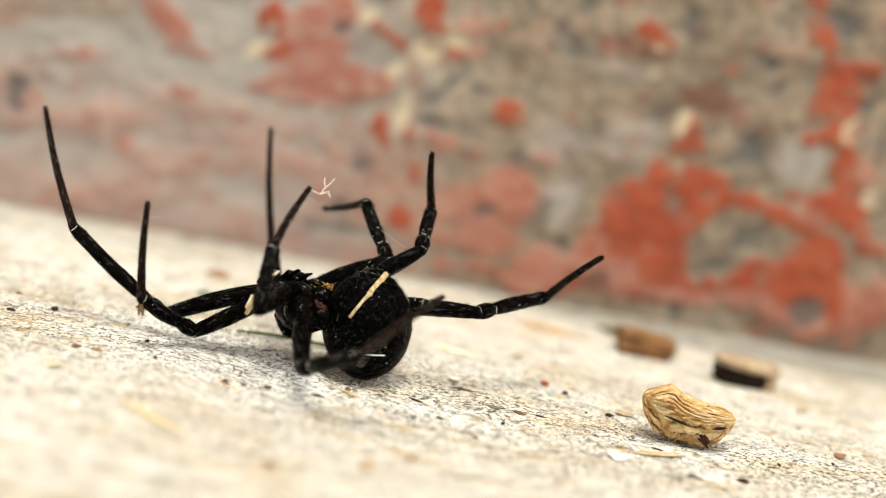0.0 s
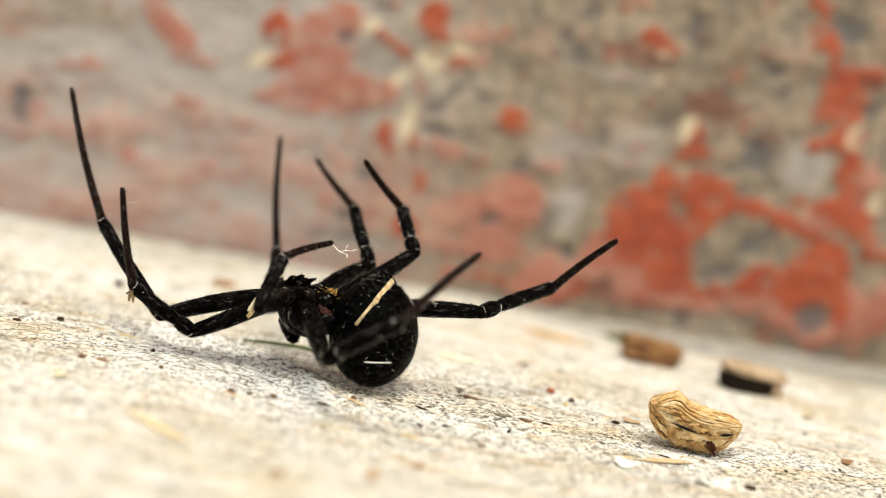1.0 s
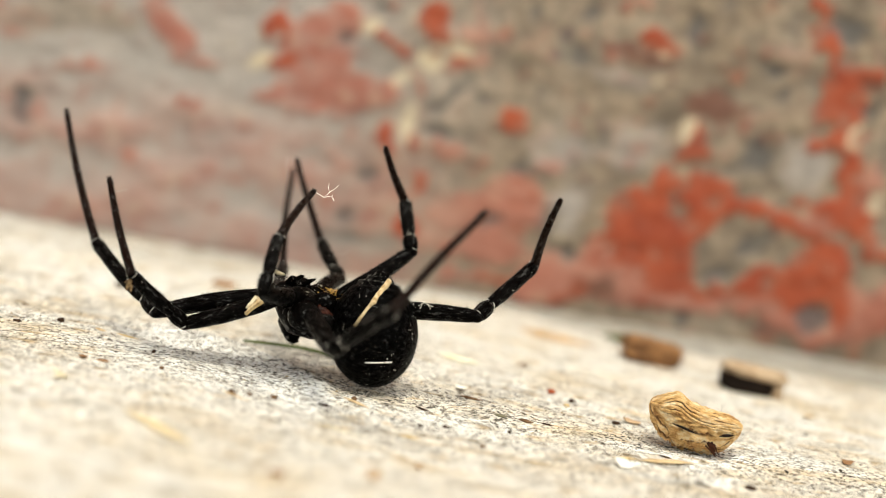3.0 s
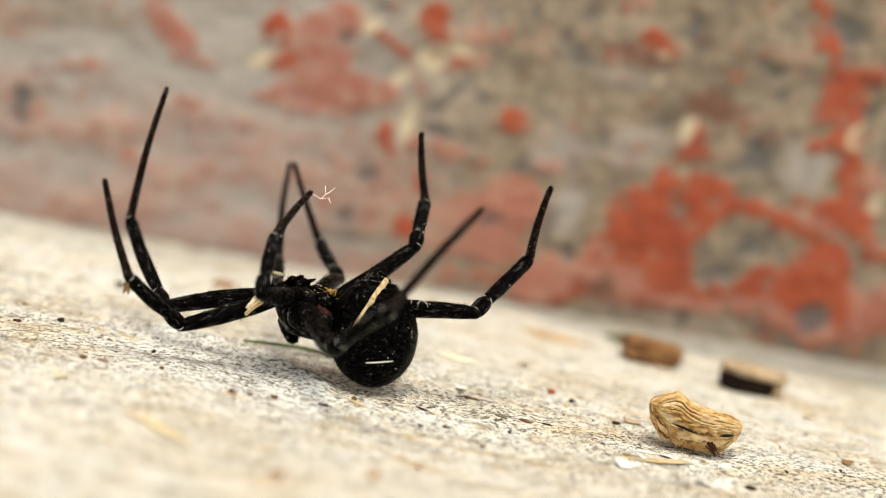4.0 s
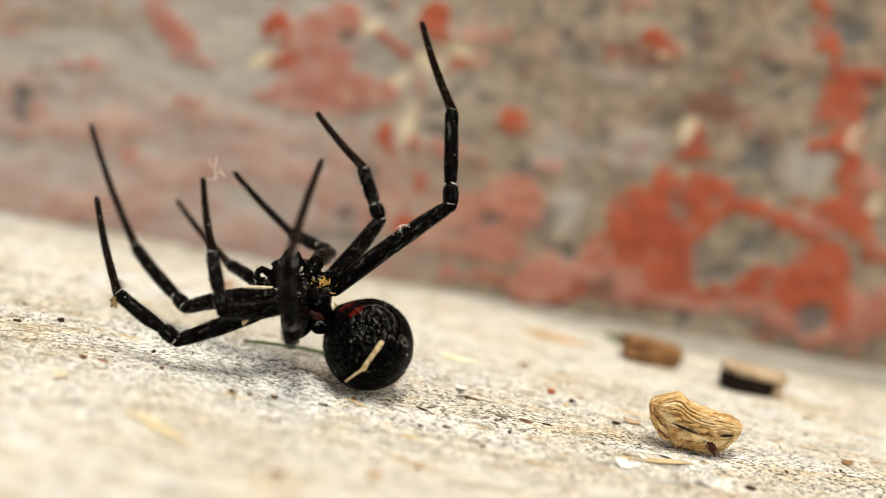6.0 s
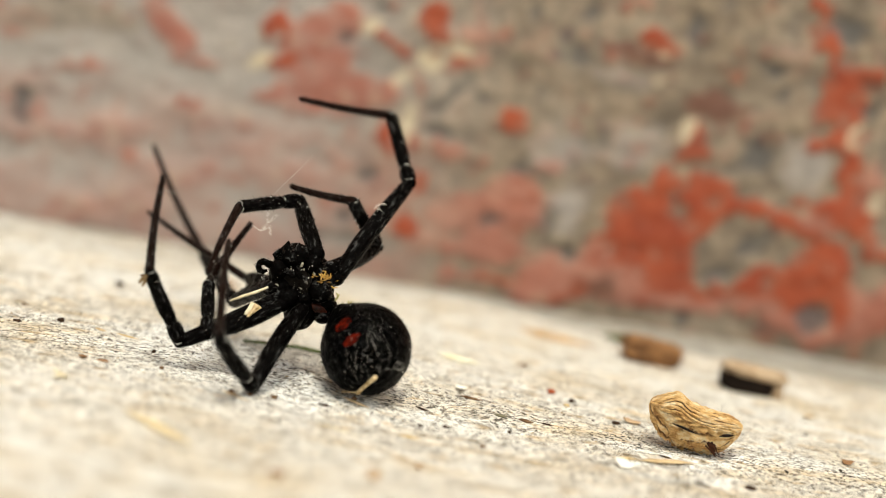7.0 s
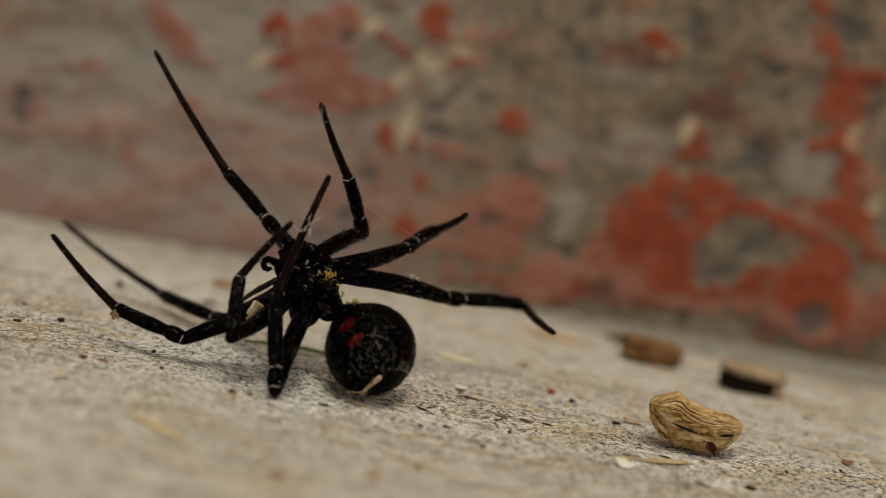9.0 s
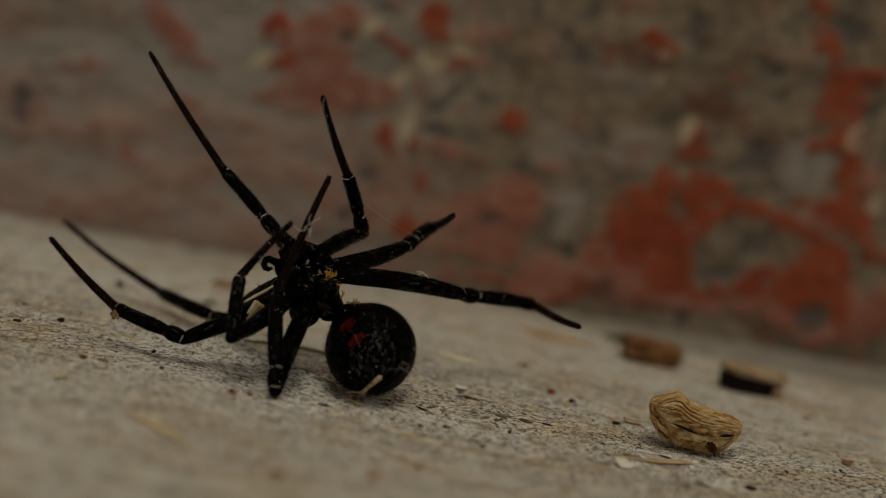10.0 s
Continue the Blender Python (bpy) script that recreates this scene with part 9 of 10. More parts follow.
    for limb in (PATELLA["F"], TIBIA["F"]):
        walk(limb, [
        (0, pose(0, 0, 0.00574, -89.9, 77.2, -127.6)), (0.15, pose(0, 0, 0.00574, -87.3, 73.6, -125.5)),
        (0.3, pose(0, 0, 0.00574, -83, 69.3, -121.8)), (0.5, pose(0, 0, 0.00574, -75.6, 59.6, -115.8)),
        (0.7, pose(0, 0, 0.00574, -62.7, 48.5, -102.8)), (0.85, pose(0, 0, 0.00574, -56.8, 42.2, -98.2)), (1, pose(0, 0, 0.00574, -53.1, 36.8, -96)),
        (1.25, pose(0, 0, 0.00574, -52.6, 26.7, -97.4)), (1.5, pose(0, 0, 0.00574, -51.4, 18.4, -99.6)),
        (1.75, pose(0, 0, 0.00574, -44.2, 14.4, -101.6)), (2, pose(0, 0, 0.00574, -37.8, 13.3, -103)),
        (2.25, pose(0, 0, 0.00574, -36.8, 14.4, -104.1)), (2.5, pose(0, 0, 0.00574, -36.6, 15.2, -104.8)),
        (2.76, pose(0, 0, 0.00574, -36.7, 15.2, -104.9)), (3.02, pose(0, 0, 0.00574, -36.7, 15.1, -104.9)),
        (3.28, pose(0, 0, 0.00574, -36.7, 15.1, -105)), (3.54, pose(0, 0, 0.00574, -36.8, 15, -105)), (3.8, pose(0, 0, 0.00574, -37, 15.2, -105.2)),
        (4.03, pose(0, 0, 0.00574, -37.6, 16, -105.5)), (4.27, pose(0, 0, 0.00574, -38.8, 17.6, -106)),
        (4.5, pose(0, 0, 0.00574, -39.5, 18.6, -106.3)), (5, pose(0, 0, 0.00574, -39.1, 18.5, -105.9)),
        (5.15, pose(0, 0, 0.00574, -41, 19.2, -106.6)), (5.3, pose(0, 0, 0.00574, -43.4, 19.8, -107.5)),
        (5.5, pose(0, 0, 0.00574, -43, 20.2, -109.4)), (5.7, pose(0, 0, 0.00574, -44.3, 18.9, -113)), (5.92, pose(0, 0, 0.00574, -40, 24.9, -116.9)),
        (6.14, pose(0, 0, 0.00574, -35.5, 41, -121.9)), (6.36, pose(0, 0, 0.00574, -43.4, 65.3, -130.6)),
        (6.58, pose(0, 0, 0.00574, -87.9, 81.5, -166.1)), (6.8, pose(0, 0, 0.00574, -151.2, 80.7, 139)), (7, pose(0, 0, 0.00574, -168, 72.6, 135.6)),
        (7.15, pose(0, 0, 0.00574, -169.5, 77, 139)), (7.3, pose(0, 0, 0.00574, -156.1, 84, 152.5)), (7.5, pose(0, 0, 0.00574, 43, 85.8, -13.1)),
        (7.6, pose(0, 0, 0.00574, -4.5, 85.3, -59.9)), (7.8, pose(0, 0, 0.00574, -169.1, 84.4, 137.8)), (8, pose(0, 0, 0.00574, -178.3, 76.8, 131)),
        (8.2, pose(0, 0, 0.00574, 171.6, 81.1, 116.2)), (8.3, pose(0, 0, 0.00574, -7.1, 78.5, -79.9)),
        (8.4, pose(0, 0, 0.00574, -33.9, 72.9, -90.5)), (8.5, pose(0, 0, 0.00574, -84.5, 76, -117.1)),
        (8.6, pose(0, 0, 0.00574, -137.5, 74.9, -154.7)), (8.75, pose(0, 0, 0.00574, -167.9, 68.3, -173)),
        (8.9, pose(0, 0, 0.00574, -179.6, 64.6, -178.1)), (9, pose(0, 0, 0.00574, 177.8, 64.5, -179.4)),
        (9.25, pose(0, 0, 0.00574, 178, 64.6, -179.3)), (9.5, pose(0, 0, 0.00574, 178.3, 64.9, -179.2)),
        (9.75, pose(0, 0, 0.00574, 178.7, 65.2, -179.1)), (10, pose(0, 0, 0.00574, 179, 65.6, -178.9)),
        ])
    for limb in (FOOT["F"], TARSUS["F"]):
        walk(limb, [
        (0, pose(0.0044, -0.0034, 0.00574, -114.7, -3.2, 179.4)), (0.15, pose(0.00438, -0.00342, 0.00581, -107, -3.1, 178.7)),
        (0.3, pose(0.00435, -0.00345, 0.00598, -98.6, -2.9, 177.8)), (0.5, pose(0.00433, -0.00342, 0.00644, -83.7, -3.9, 175.7)),
        (0.7, pose(0.00439, -0.00296, 0.00743, -73.6, -6.7, -171.5)), (0.85, pose(0.00431, -0.00269, 0.00799, -69.5, -11.6, -159.8)),
        (1, pose(0.00421, -0.00245, 0.00841, -66.4, -17.5, -150.3)), (1.25, pose(0.00418, -0.00208, 0.00875, -57.5, -29.2, -145.5)),
        (1.5, pose(0.0041, -0.00181, 0.00902, -50.9, -40.9, -143.1)), (1.75, pose(0.0036, -0.00175, 0.00959, -50.4, -50.7, -138.1)),
        (2, pose(0.00309, -0.00175, 0.01001, -54.9, -57.8, -130.5)), (2.25, pose(0.00296, -0.00189, 0.01005, -62.4, -61.2, -120.5)),
        (2.5, pose(0.00291, -0.00198, 0.01004, -67, -62.8, -114.4)), (2.76, pose(0.00291, -0.00198, 0.01004, -66, -62.8, -115.5)),
        (3.02, pose(0.00291, -0.00198, 0.01004, -63.8, -62.4, -118.1)), (3.28, pose(0.00291, -0.00198, 0.01004, -60.8, -61.8, -121.5)),
        (3.54, pose(0.00292, -0.00198, 0.01003, -57.5, -60.9, -125.3)), (3.8, pose(0.00292, -0.002, 0.01002, -54.2, -59.7, -129)),
        (4.03, pose(0.00295, -0.00208, 0.00997, -50.7, -57.3, -133.1)), (4.27, pose(0.00299, -0.00222, 0.00987, -47.6, -53.8, -137.2)),
        (4.5, pose(0.00301, -0.00231, 0.0098, -46.8, -52, -138.6)), (5, pose(0.00299, -0.00228, 0.00983, -50, -53.3, -134.9)),
        (5.15, pose(0.0031, -0.00236, 0.0097, -55, -55.2, -130.1)), (5.3, pose(0.00324, -0.00245, 0.00953, -61.7, -56.9, -124.5)),
        (5.5, pose(0.00311, -0.00258, 0.00955, -69.5, -58.2, -120.6)), (5.7, pose(0.00307, -0.00271, 0.0095, -118.4, -58.5, -85.2)),
        (5.92, pose(0.00237, -0.00322, 0.0096, -135.8, -52.2, -71.8)), (6.14, pose(0.00117, -0.00423, 0.00915, -142.8, -45.5, -66.9)),
        (6.36, pose(0.00052, -0.00527, 0.00742, -147.1, -38.9, -65.8)), (6.58, pose(0.00114, -0.00544, 0.00577, -152.9, -34.1, -65.9)),
        (6.8, pose(0.00188, -0.00517, 0.00495, -163, -31.2, -66.2)), (7, pose(0.0029, -0.00446, 0.00411, 176, -28.8, -64.9)),
        (7.15, pose(0.00335, -0.00426, 0.0045, -178.3, -27.9, -64.5)), (7.3, pose(0.00344, -0.00434, 0.0052, -169.7, -29, -65.4)),
        (7.5, pose(0.00309, -0.00461, 0.00604, -160, -36.3, -71)), (7.6, pose(0.00314, -0.00456, 0.00619, -166.5, -36.5, -69)),
        (7.8, pose(0.00332, -0.00443, 0.0052, -169.9, -28.7, -67.3)), (8, pose(0.00342, -0.00419, 0.00446, -171.5, -23.1, -66.7)),
        (8.2, pose(0.00313, -0.00451, 0.00488, -176.2, -33.2, -68.8)), (8.3, pose(0.00163, -0.0052, 0.00683, -170.3, -33.6, -68.6)),
        (8.4, pose(0.00307, -0.00443, 0.00709, -140.6, -37.4, -78.4)), (8.5, pose(0.00469, -0.00298, 0.00586, -99.1, -45.9, -119.1)),
        (8.6, pose(0.00518, -0.0017, 0.00467, -66.4, -37, -151.3)), (8.75, pose(0.00516, -0.00054, 0.00373, -102.5, -38.3, -105.2)),
        (8.9, pose(0.00502, 0.00013, 0.00335, -126.8, -20.8, -71.7)), (9, pose(0.00501, 0.00027, 0.00334, -123.8, -21, -73)),
        (9.25, pose(0.00502, 0.00026, 0.00335, -121.8, -21.9, -74.3)), (9.5, pose(0.00503, 0.00024, 0.00338, -120.7, -22.4, -75.1)),
        (9.75, pose(0.00504, 0.00021, 0.00341, -119.8, -22.8, -75.8)), (10, pose(0.00506, 0.00019, 0.00344, -118.8, -23.2, -76.5)),
        ])
    for limb in (FEMUR["G"],):
        walk(limb, [
        (0, pose(-0.00385, 0.00211, 0.00543, 8.5, -54.8, 180)), (0.1, pose(-0.00389, 0.00211, 0.0055, 9.9, -54.9, 180)),
        (0.3, pose(-0.00392, 0.00211, 0.00559, 15.5, -55, 179.9)), (0.5, pose(-0.00392, 0.00211, 0.00561, 18.9, -55.2, 179.8)),
        (0.75, pose(-0.00398, 0.00211, 0.00565, 24.2, -54.7, -179.8)), (1, pose(-0.00401, 0.00211, 0.00567, 29, -54.1, -179.2)),
        (1.25, pose(-0.00402, 0.00211, 0.00567, 33.3, -54.4, -179.5)), (1.5, pose(-0.00403, 0.00211, 0.00568, 36.2, -54.6, -179.9)),
        (1.75, pose(-0.00404, 0.00211, 0.00568, 37.2, -54.5, -179.7)), (2, pose(-0.00405, 0.00211, 0.00569, 37.6, -54.4, -179.6)),
        (2.25, pose(-0.00405, 0.00211, 0.00569, 37.4, -54.4, -179.6)), (2.5, pose(-0.00405, 0.00211, 0.00569, 37, -54.5, -179.6)),
        (2.7, pose(-0.00406, 0.00211, 0.00568, 35, -54.1, -179.2)), (2.92, pose(-0.00406, 0.00211, 0.00568, 32, -53.4, -178.4)),
        (3.14, pose(-0.00407, 0.00211, 0.00568, 28.5, -52.4, -177.6)), (3.36, pose(-0.00408, 0.00211, 0.00568, 25, -51.4, -176.8)),
        (3.58, pose(-0.00409, 0.00211, 0.00568, 22, -50.7, -176.3)), (3.8, pose(-0.0041, 0.00211, 0.00568, 19.9, -50.3, -176.1)),
        (4.03, pose(-0.00412, 0.00211, 0.00567, 18.4, -50.3, -176.1)), (4.27, pose(-0.00414, 0.00211, 0.00567, 17.2, -50.3, -176.1)),
        (4.5, pose(-0.00416, 0.00211, 0.00567, 16.1, -50.2, -176.1)), (4.75, pose(-0.00419, 0.00211, 0.00566, 14.6, -49.8, -175.9)),
        (5, pose(-0.00421, 0.00211, 0.00566, 13.7, -49.5, -175.8)), (5.15, pose(-0.00426, 0.0021, 0.00571, 19.2, -50.4, -176.2)),
        (5.3, pose(-0.00435, 0.00208, 0.00581, 27.7, -51.4, -177)), (5.5, pose(-0.00453, 0.00194, 0.0061, 34.1, -51.3, -177)),
        (5.7, pose(-0.0046, 0.00154, 0.00675, 37.5, -45.8, -170)), (5.92, pose(-0.00461, 0.00117, 0.00727, 40.3, -44.2, -168)),
        (6.14, pose(-0.0046, 0.00088, 0.00768, 42.7, -43.1, -166.6)), (6.36, pose(-0.0046, 0.00067, 0.00796, 45.3, -42.8, -166.2)),
        (6.58, pose(-0.00459, 0.0005, 0.00818, 48.5, -43.2, -166.8)), (6.8, pose(-0.00458, 0.00043, 0.00829, 53, -44.4, -168.9)),
        (7, pose(-0.00456, 0.00043, 0.00831, 78.3, -50.8, 166.6)), (7.15, pose(-0.00456, 0.00043, 0.00832, 79.5, -51, 164.6)),
        (7.3, pose(-0.00454, 0.00043, 0.00834, 80.6, -51.2, 163.2)), (7.5, pose(-0.00434, 0.00043, 0.00847, 96.1, -51, 150.9)),
        (7.6, pose(-0.00427, 0.00043, 0.00852, 96.2, -50.8, 147.2)), (7.8, pose(-0.00426, 0.00043, 0.00853, 92.9, -50.8, 148)),
        (8, pose(-0.00425, 0.00043, 0.00853, 89.9, -50.9, 149.6)), (8.15, pose(-0.00424, 0.00043, 0.00854, 86.7, -50.8, 150.8)),
        (8.3, pose(-0.00423, 0.00043, 0.00854, 83.5, -50.7, 151.8)), (8.5, pose(-0.00423, 0.00043, 0.00855, 80.2, -50.6, 152.9)),
        (8.75, pose(-0.00422, 0.00043, 0.00855, 77.4, -50.7, 152.5)), (9, pose(-0.00422, 0.00043, 0.00856, 75.7, -50.8, 152.1)),
        (9.25, pose(-0.00421, 0.00043, 0.00856, 75.2, -50.7, 152.5)), (9.5, pose(-0.00421, 0.00043, 0.00856, 74.9, -50.6, 152.8)),
        (9.75, pose(-0.0042, 0.00043, 0.00857, 74.7, -50.6, 153.1)), (10, pose(-0.0042, 0.00043, 0.00857, 74.4, -50.5, 153.4)),
        ])
    for limb in (PATELLA["G"], TIBIA["G"]):
        walk(limb, [
        (0, pose(0, 0, 0.00751, 39.2, 48.3, -9.6)), (0.1, pose(0, 0, 0.00751, 37.9, 50.8, -8.2)), (0.3, pose(0, 0, 0.00751, 30.5, 54.8, -10.3)),
        (0.5, pose(0, 0, 0.00751, 30, 61.6, -7.9)), (0.75, pose(0, 0, 0.00751, 22.2, 63.9, -14.1)), (1, pose(0, 0, 0.00751, 14, 65.1, -21.7)),
        (1.25, pose(0, 0, 0.00751, 8.6, 69.7, -27.4)), (1.5, pose(0, 0, 0.00751, 4.2, 72.9, -33)), (1.75, pose(0, 0, 0.00751, 4.1, 70.2, -36)),
        (2, pose(0, 0, 0.00751, 4.9, 67.3, -37.6)), (2.25, pose(0, 0, 0.00751, 2.5, 66.8, -37.4)), (2.5, pose(0, 0, 0.00751, -2.7, 66.4, -36.5)),
        (2.7, pose(0, 0, 0.00751, -9.4, 65.2, -32)), (2.92, pose(0, 0, 0.00751, -2.7, 60.7, -26)), (3.14, pose(0, 0, 0.00751, 4.2, 53.9, -21.6)),
        (3.36, pose(0, 0, 0.00751, 10, 47, -19.4)), (3.58, pose(0, 0, 0.00751, 14.4, 41.8, -18.4)), (3.8, pose(0, 0, 0.00751, 17.3, 40.1, -17.4)),
        (4.03, pose(0, 0, 0.00751, 18.9, 40.9, -16)), (4.27, pose(0, 0, 0.00751, 19.9, 42.2, -14.5)), (4.5, pose(0, 0, 0.00751, 21, 43.1, -13.2)),
        (4.75, pose(0, 0, 0.00751, 23, 43.4, -11.6)), (5, pose(0, 0, 0.00751, 24.1, 43.7, -10.6)), (5.15, pose(0, 0, 0.00751, 13.4, 45.6, -14.8)),
        (5.3, pose(0, 0, 0.00751, -5.2, 48.2, -23)), (5.5, pose(0, 0, 0.00751, -29.3, 52.5, -34.7)), (5.7, pose(0, 0, 0.00751, -47.3, 47.8, -46.7)),
        (5.92, pose(0, 0, 0.00751, -55.9, 47.5, -56.2)), (6.14, pose(0, 0, 0.00751, -63.1, 47.8, -66.5)),
        (6.36, pose(0, 0, 0.00751, -70.2, 47.9, -77.1)), (6.58, pose(0, 0, 0.00751, -77.6, 46.9, -86.5)),
        (6.8, pose(0, 0, 0.00751, -85.5, 44.3, -92.6)), (7, pose(0, 0, 0.00751, -116.2, 39, -95.2)), (7.15, pose(0, 0, 0.00751, -80.3, 38.9, -94.2)),
        (7.3, pose(0, 0, 0.00751, -42.5, 37.5, -93.3)), (7.5, pose(0, 0, 0.00751, -44.5, 17, -81.1)), (7.6, pose(0, 0, 0.00751, -35.9, 15.8, -78.5)),
        (7.8, pose(0, 0, 0.00751, -18.6, 10.8, -75.5)), (8, pose(0, 0, 0.00751, -7.8, 3.4, -74)), (8.15, pose(0, 0, 0.00751, -6.3, -1.7, -73.1)),
        (8.3, pose(0, 0, 0.00751, -6, -3.8, -72.6)), (8.5, pose(0, 0, 0.00751, -4, -1.6, -72.7)), (8.75, pose(0, 0, 0.00751, -6.6, 1.9, -72.8)),
        (9, pose(0, 0, 0.00751, -10.1, 4.8, -72.9)), (9.25, pose(0, 0, 0.00751, -10.7, 5.9, -73.1)), (9.5, pose(0, 0, 0.00751, -11.1, 6.7, -73.2)),
        (9.75, pose(0, 0, 0.00751, -11.4, 7.5, -73.3)), (10, pose(0, 0, 0.00751, -11.8, 8.3, -73.5)),
        ])
    for limb in (FOOT["G"], TARSUS["G"]):
        walk(limb, [
        (0, pose(0.00199, -0.00308, 0.00972, -46.8, 62.5, -16.6)), (0.1, pose(0.00221, -0.00297, 0.00965, -53.4, 64.5, -25.5)),
        (0.3, pose(0.00257, -0.00268, 0.00964, -69, 62.8, -40)), (0.5, pose(0.00293, -0.00257, 0.00927, -92.3, 61.5, -62.1)),
        (0.75, pose(0.00306, -0.00244, 0.00925, -108.9, 54.2, -80.4)), (1, pose(0.00312, -0.00235, 0.00926, -117.5, 45.9, -90.6)),
        (1.25, pose(0.00323, -0.00239, 0.00897, -129.2, 37.5, -98.5)), (1.5, pose(0.00325, -0.00248, 0.00877, -136.4, 31.5, -102.5)),
        (1.75, pose(0.00307, -0.00261, 0.00895, -133.8, 28.6, -104.4)), (2, pose(0.00289, -0.00269, 0.00916, -131, 27.2, -105.6)),
        (2.25, pose(0.00301, -0.00254, 0.0092, -128.6, 30.4, -101.4)), (2.5, pose(0.00327, -0.00217, 0.00922, -123.6, 36.1, -92.9)),
        (2.7, pose(0.00362, -0.00143, 0.00928, -116, 42.4, -81.7)), (2.92, pose(0.00344, -0.00145, 0.0096, -103.9, 46.5, -72.1)),
        (3.14, pose(0.00309, -0.00156, 0.01002, -87.1, 48.8, -62.1)), (3.36, pose(0.00266, -0.00172, 0.01039, -69.7, 49.5, -53.4)),
        (3.58, pose(0.00229, -0.00188, 0.0106, -56.2, 49.7, -47.3)), (3.8, pose(0.00213, -0.002, 0.01064, -49.8, 50.3, -44.3)),
        (4.03, pose(0.00217, -0.00206, 0.01057, -49.3, 51.7, -43.6)), (4.27, pose(0.00225, -0.00209, 0.01049, -50.8, 53.3, -43.9)),
        (4.5, pose(0.00231, -0.00212, 0.01042, -52.4, 54.5, -44)), (4.75, pose(0.00231, -0.00218, 0.01037, -54, 55.4, -42.8)),
        (5, pose(0.00233, -0.00221, 0.01033, -55.7, 56.1, -42.6)), (5.15, pose(0.00263, -0.00172, 0.01042, -63.5, 53.4, -49.9)),
        (5.3, pose(0.00308, -0.00088, 0.01035, -72.2, 48.3, -59)), (5.5, pose(0.00362, 0.00004, 0.00978, -72.9, 45.4, -72.1)),
        (5.7, pose(0.00376, 0.00059, 0.00946, -80.6, 38, -84.8)), (5.92, pose(0.00393, 0.0005, 0.00913, -86.9, 34.3, -93)),
        (6.14, pose(0.00407, 0.00021, 0.00881, -91.8, 31, -99.4)), (6.36, pose(0.00416, -0.00015, 0.00848, -96.7, 27.7, -104.9)),
        (6.58, pose(0.00421, -0.00041, 0.00814, -103, 23.8, -110.2)), (6.8, pose(0.00425, -0.00043, 0.00775, -111.9, 18.4, -115.9)),
        (7, pose(0.00393, 0.00084, 0.00604, -140.1, 0.3, -120.6)), (7.15, pose(0.00417, -0.00076, 0.00807, -160.6, -4.6, -122.2)),
        (7.3, pose(0.00278, -0.00208, 0.01001, -176.1, -10.9, -122.6)), (7.5, pose(0.0031, -0.00042, 0.01043, -179, -28.7, -121.4)),
        (7.6, pose(0.00265, -0.00043, 0.01084, 179.1, -22.5, -119.7)), (7.8, pose(0.00151, -0.0004, 0.01149, 162.8, 8, -128.2)),
        (8, pose(0.00063, -0.00008, 0.01174, 137.6, 21.4, -138.5)), (8.15, pose(0.00041, 0.00025, 0.01176, 124.5, 30, -148.7)),
        (8.3, pose(0.00034, 0.0004, 0.01176, 114.8, 34.9, -157.2)), (8.5, pose(0.00025, 0.0002, 0.01178, 112.5, 36.6, -158.9)),
        (8.75, pose(0.00051, 0.00001, 0.01176, 111.5, 36.9, -159.4)), (9, pose(0.00082, -0.00012, 0.01171, 113.3, 36.4, -158.2)),
        (9.25, pose(0.00088, -0.00018, 0.01169, 116.1, 36, -156.3)), (9.5, pose(0.00093, -0.00023, 0.01168, 118.8, 35.4, -154.6)),
        (9.75, pose(0.00097, -0.00028, 0.01167, 121.3, 34.8, -152.9)), (10, pose(0.00101, -0.00033, 0.01165, 123.8, 34.2, -151.3)),
        ])
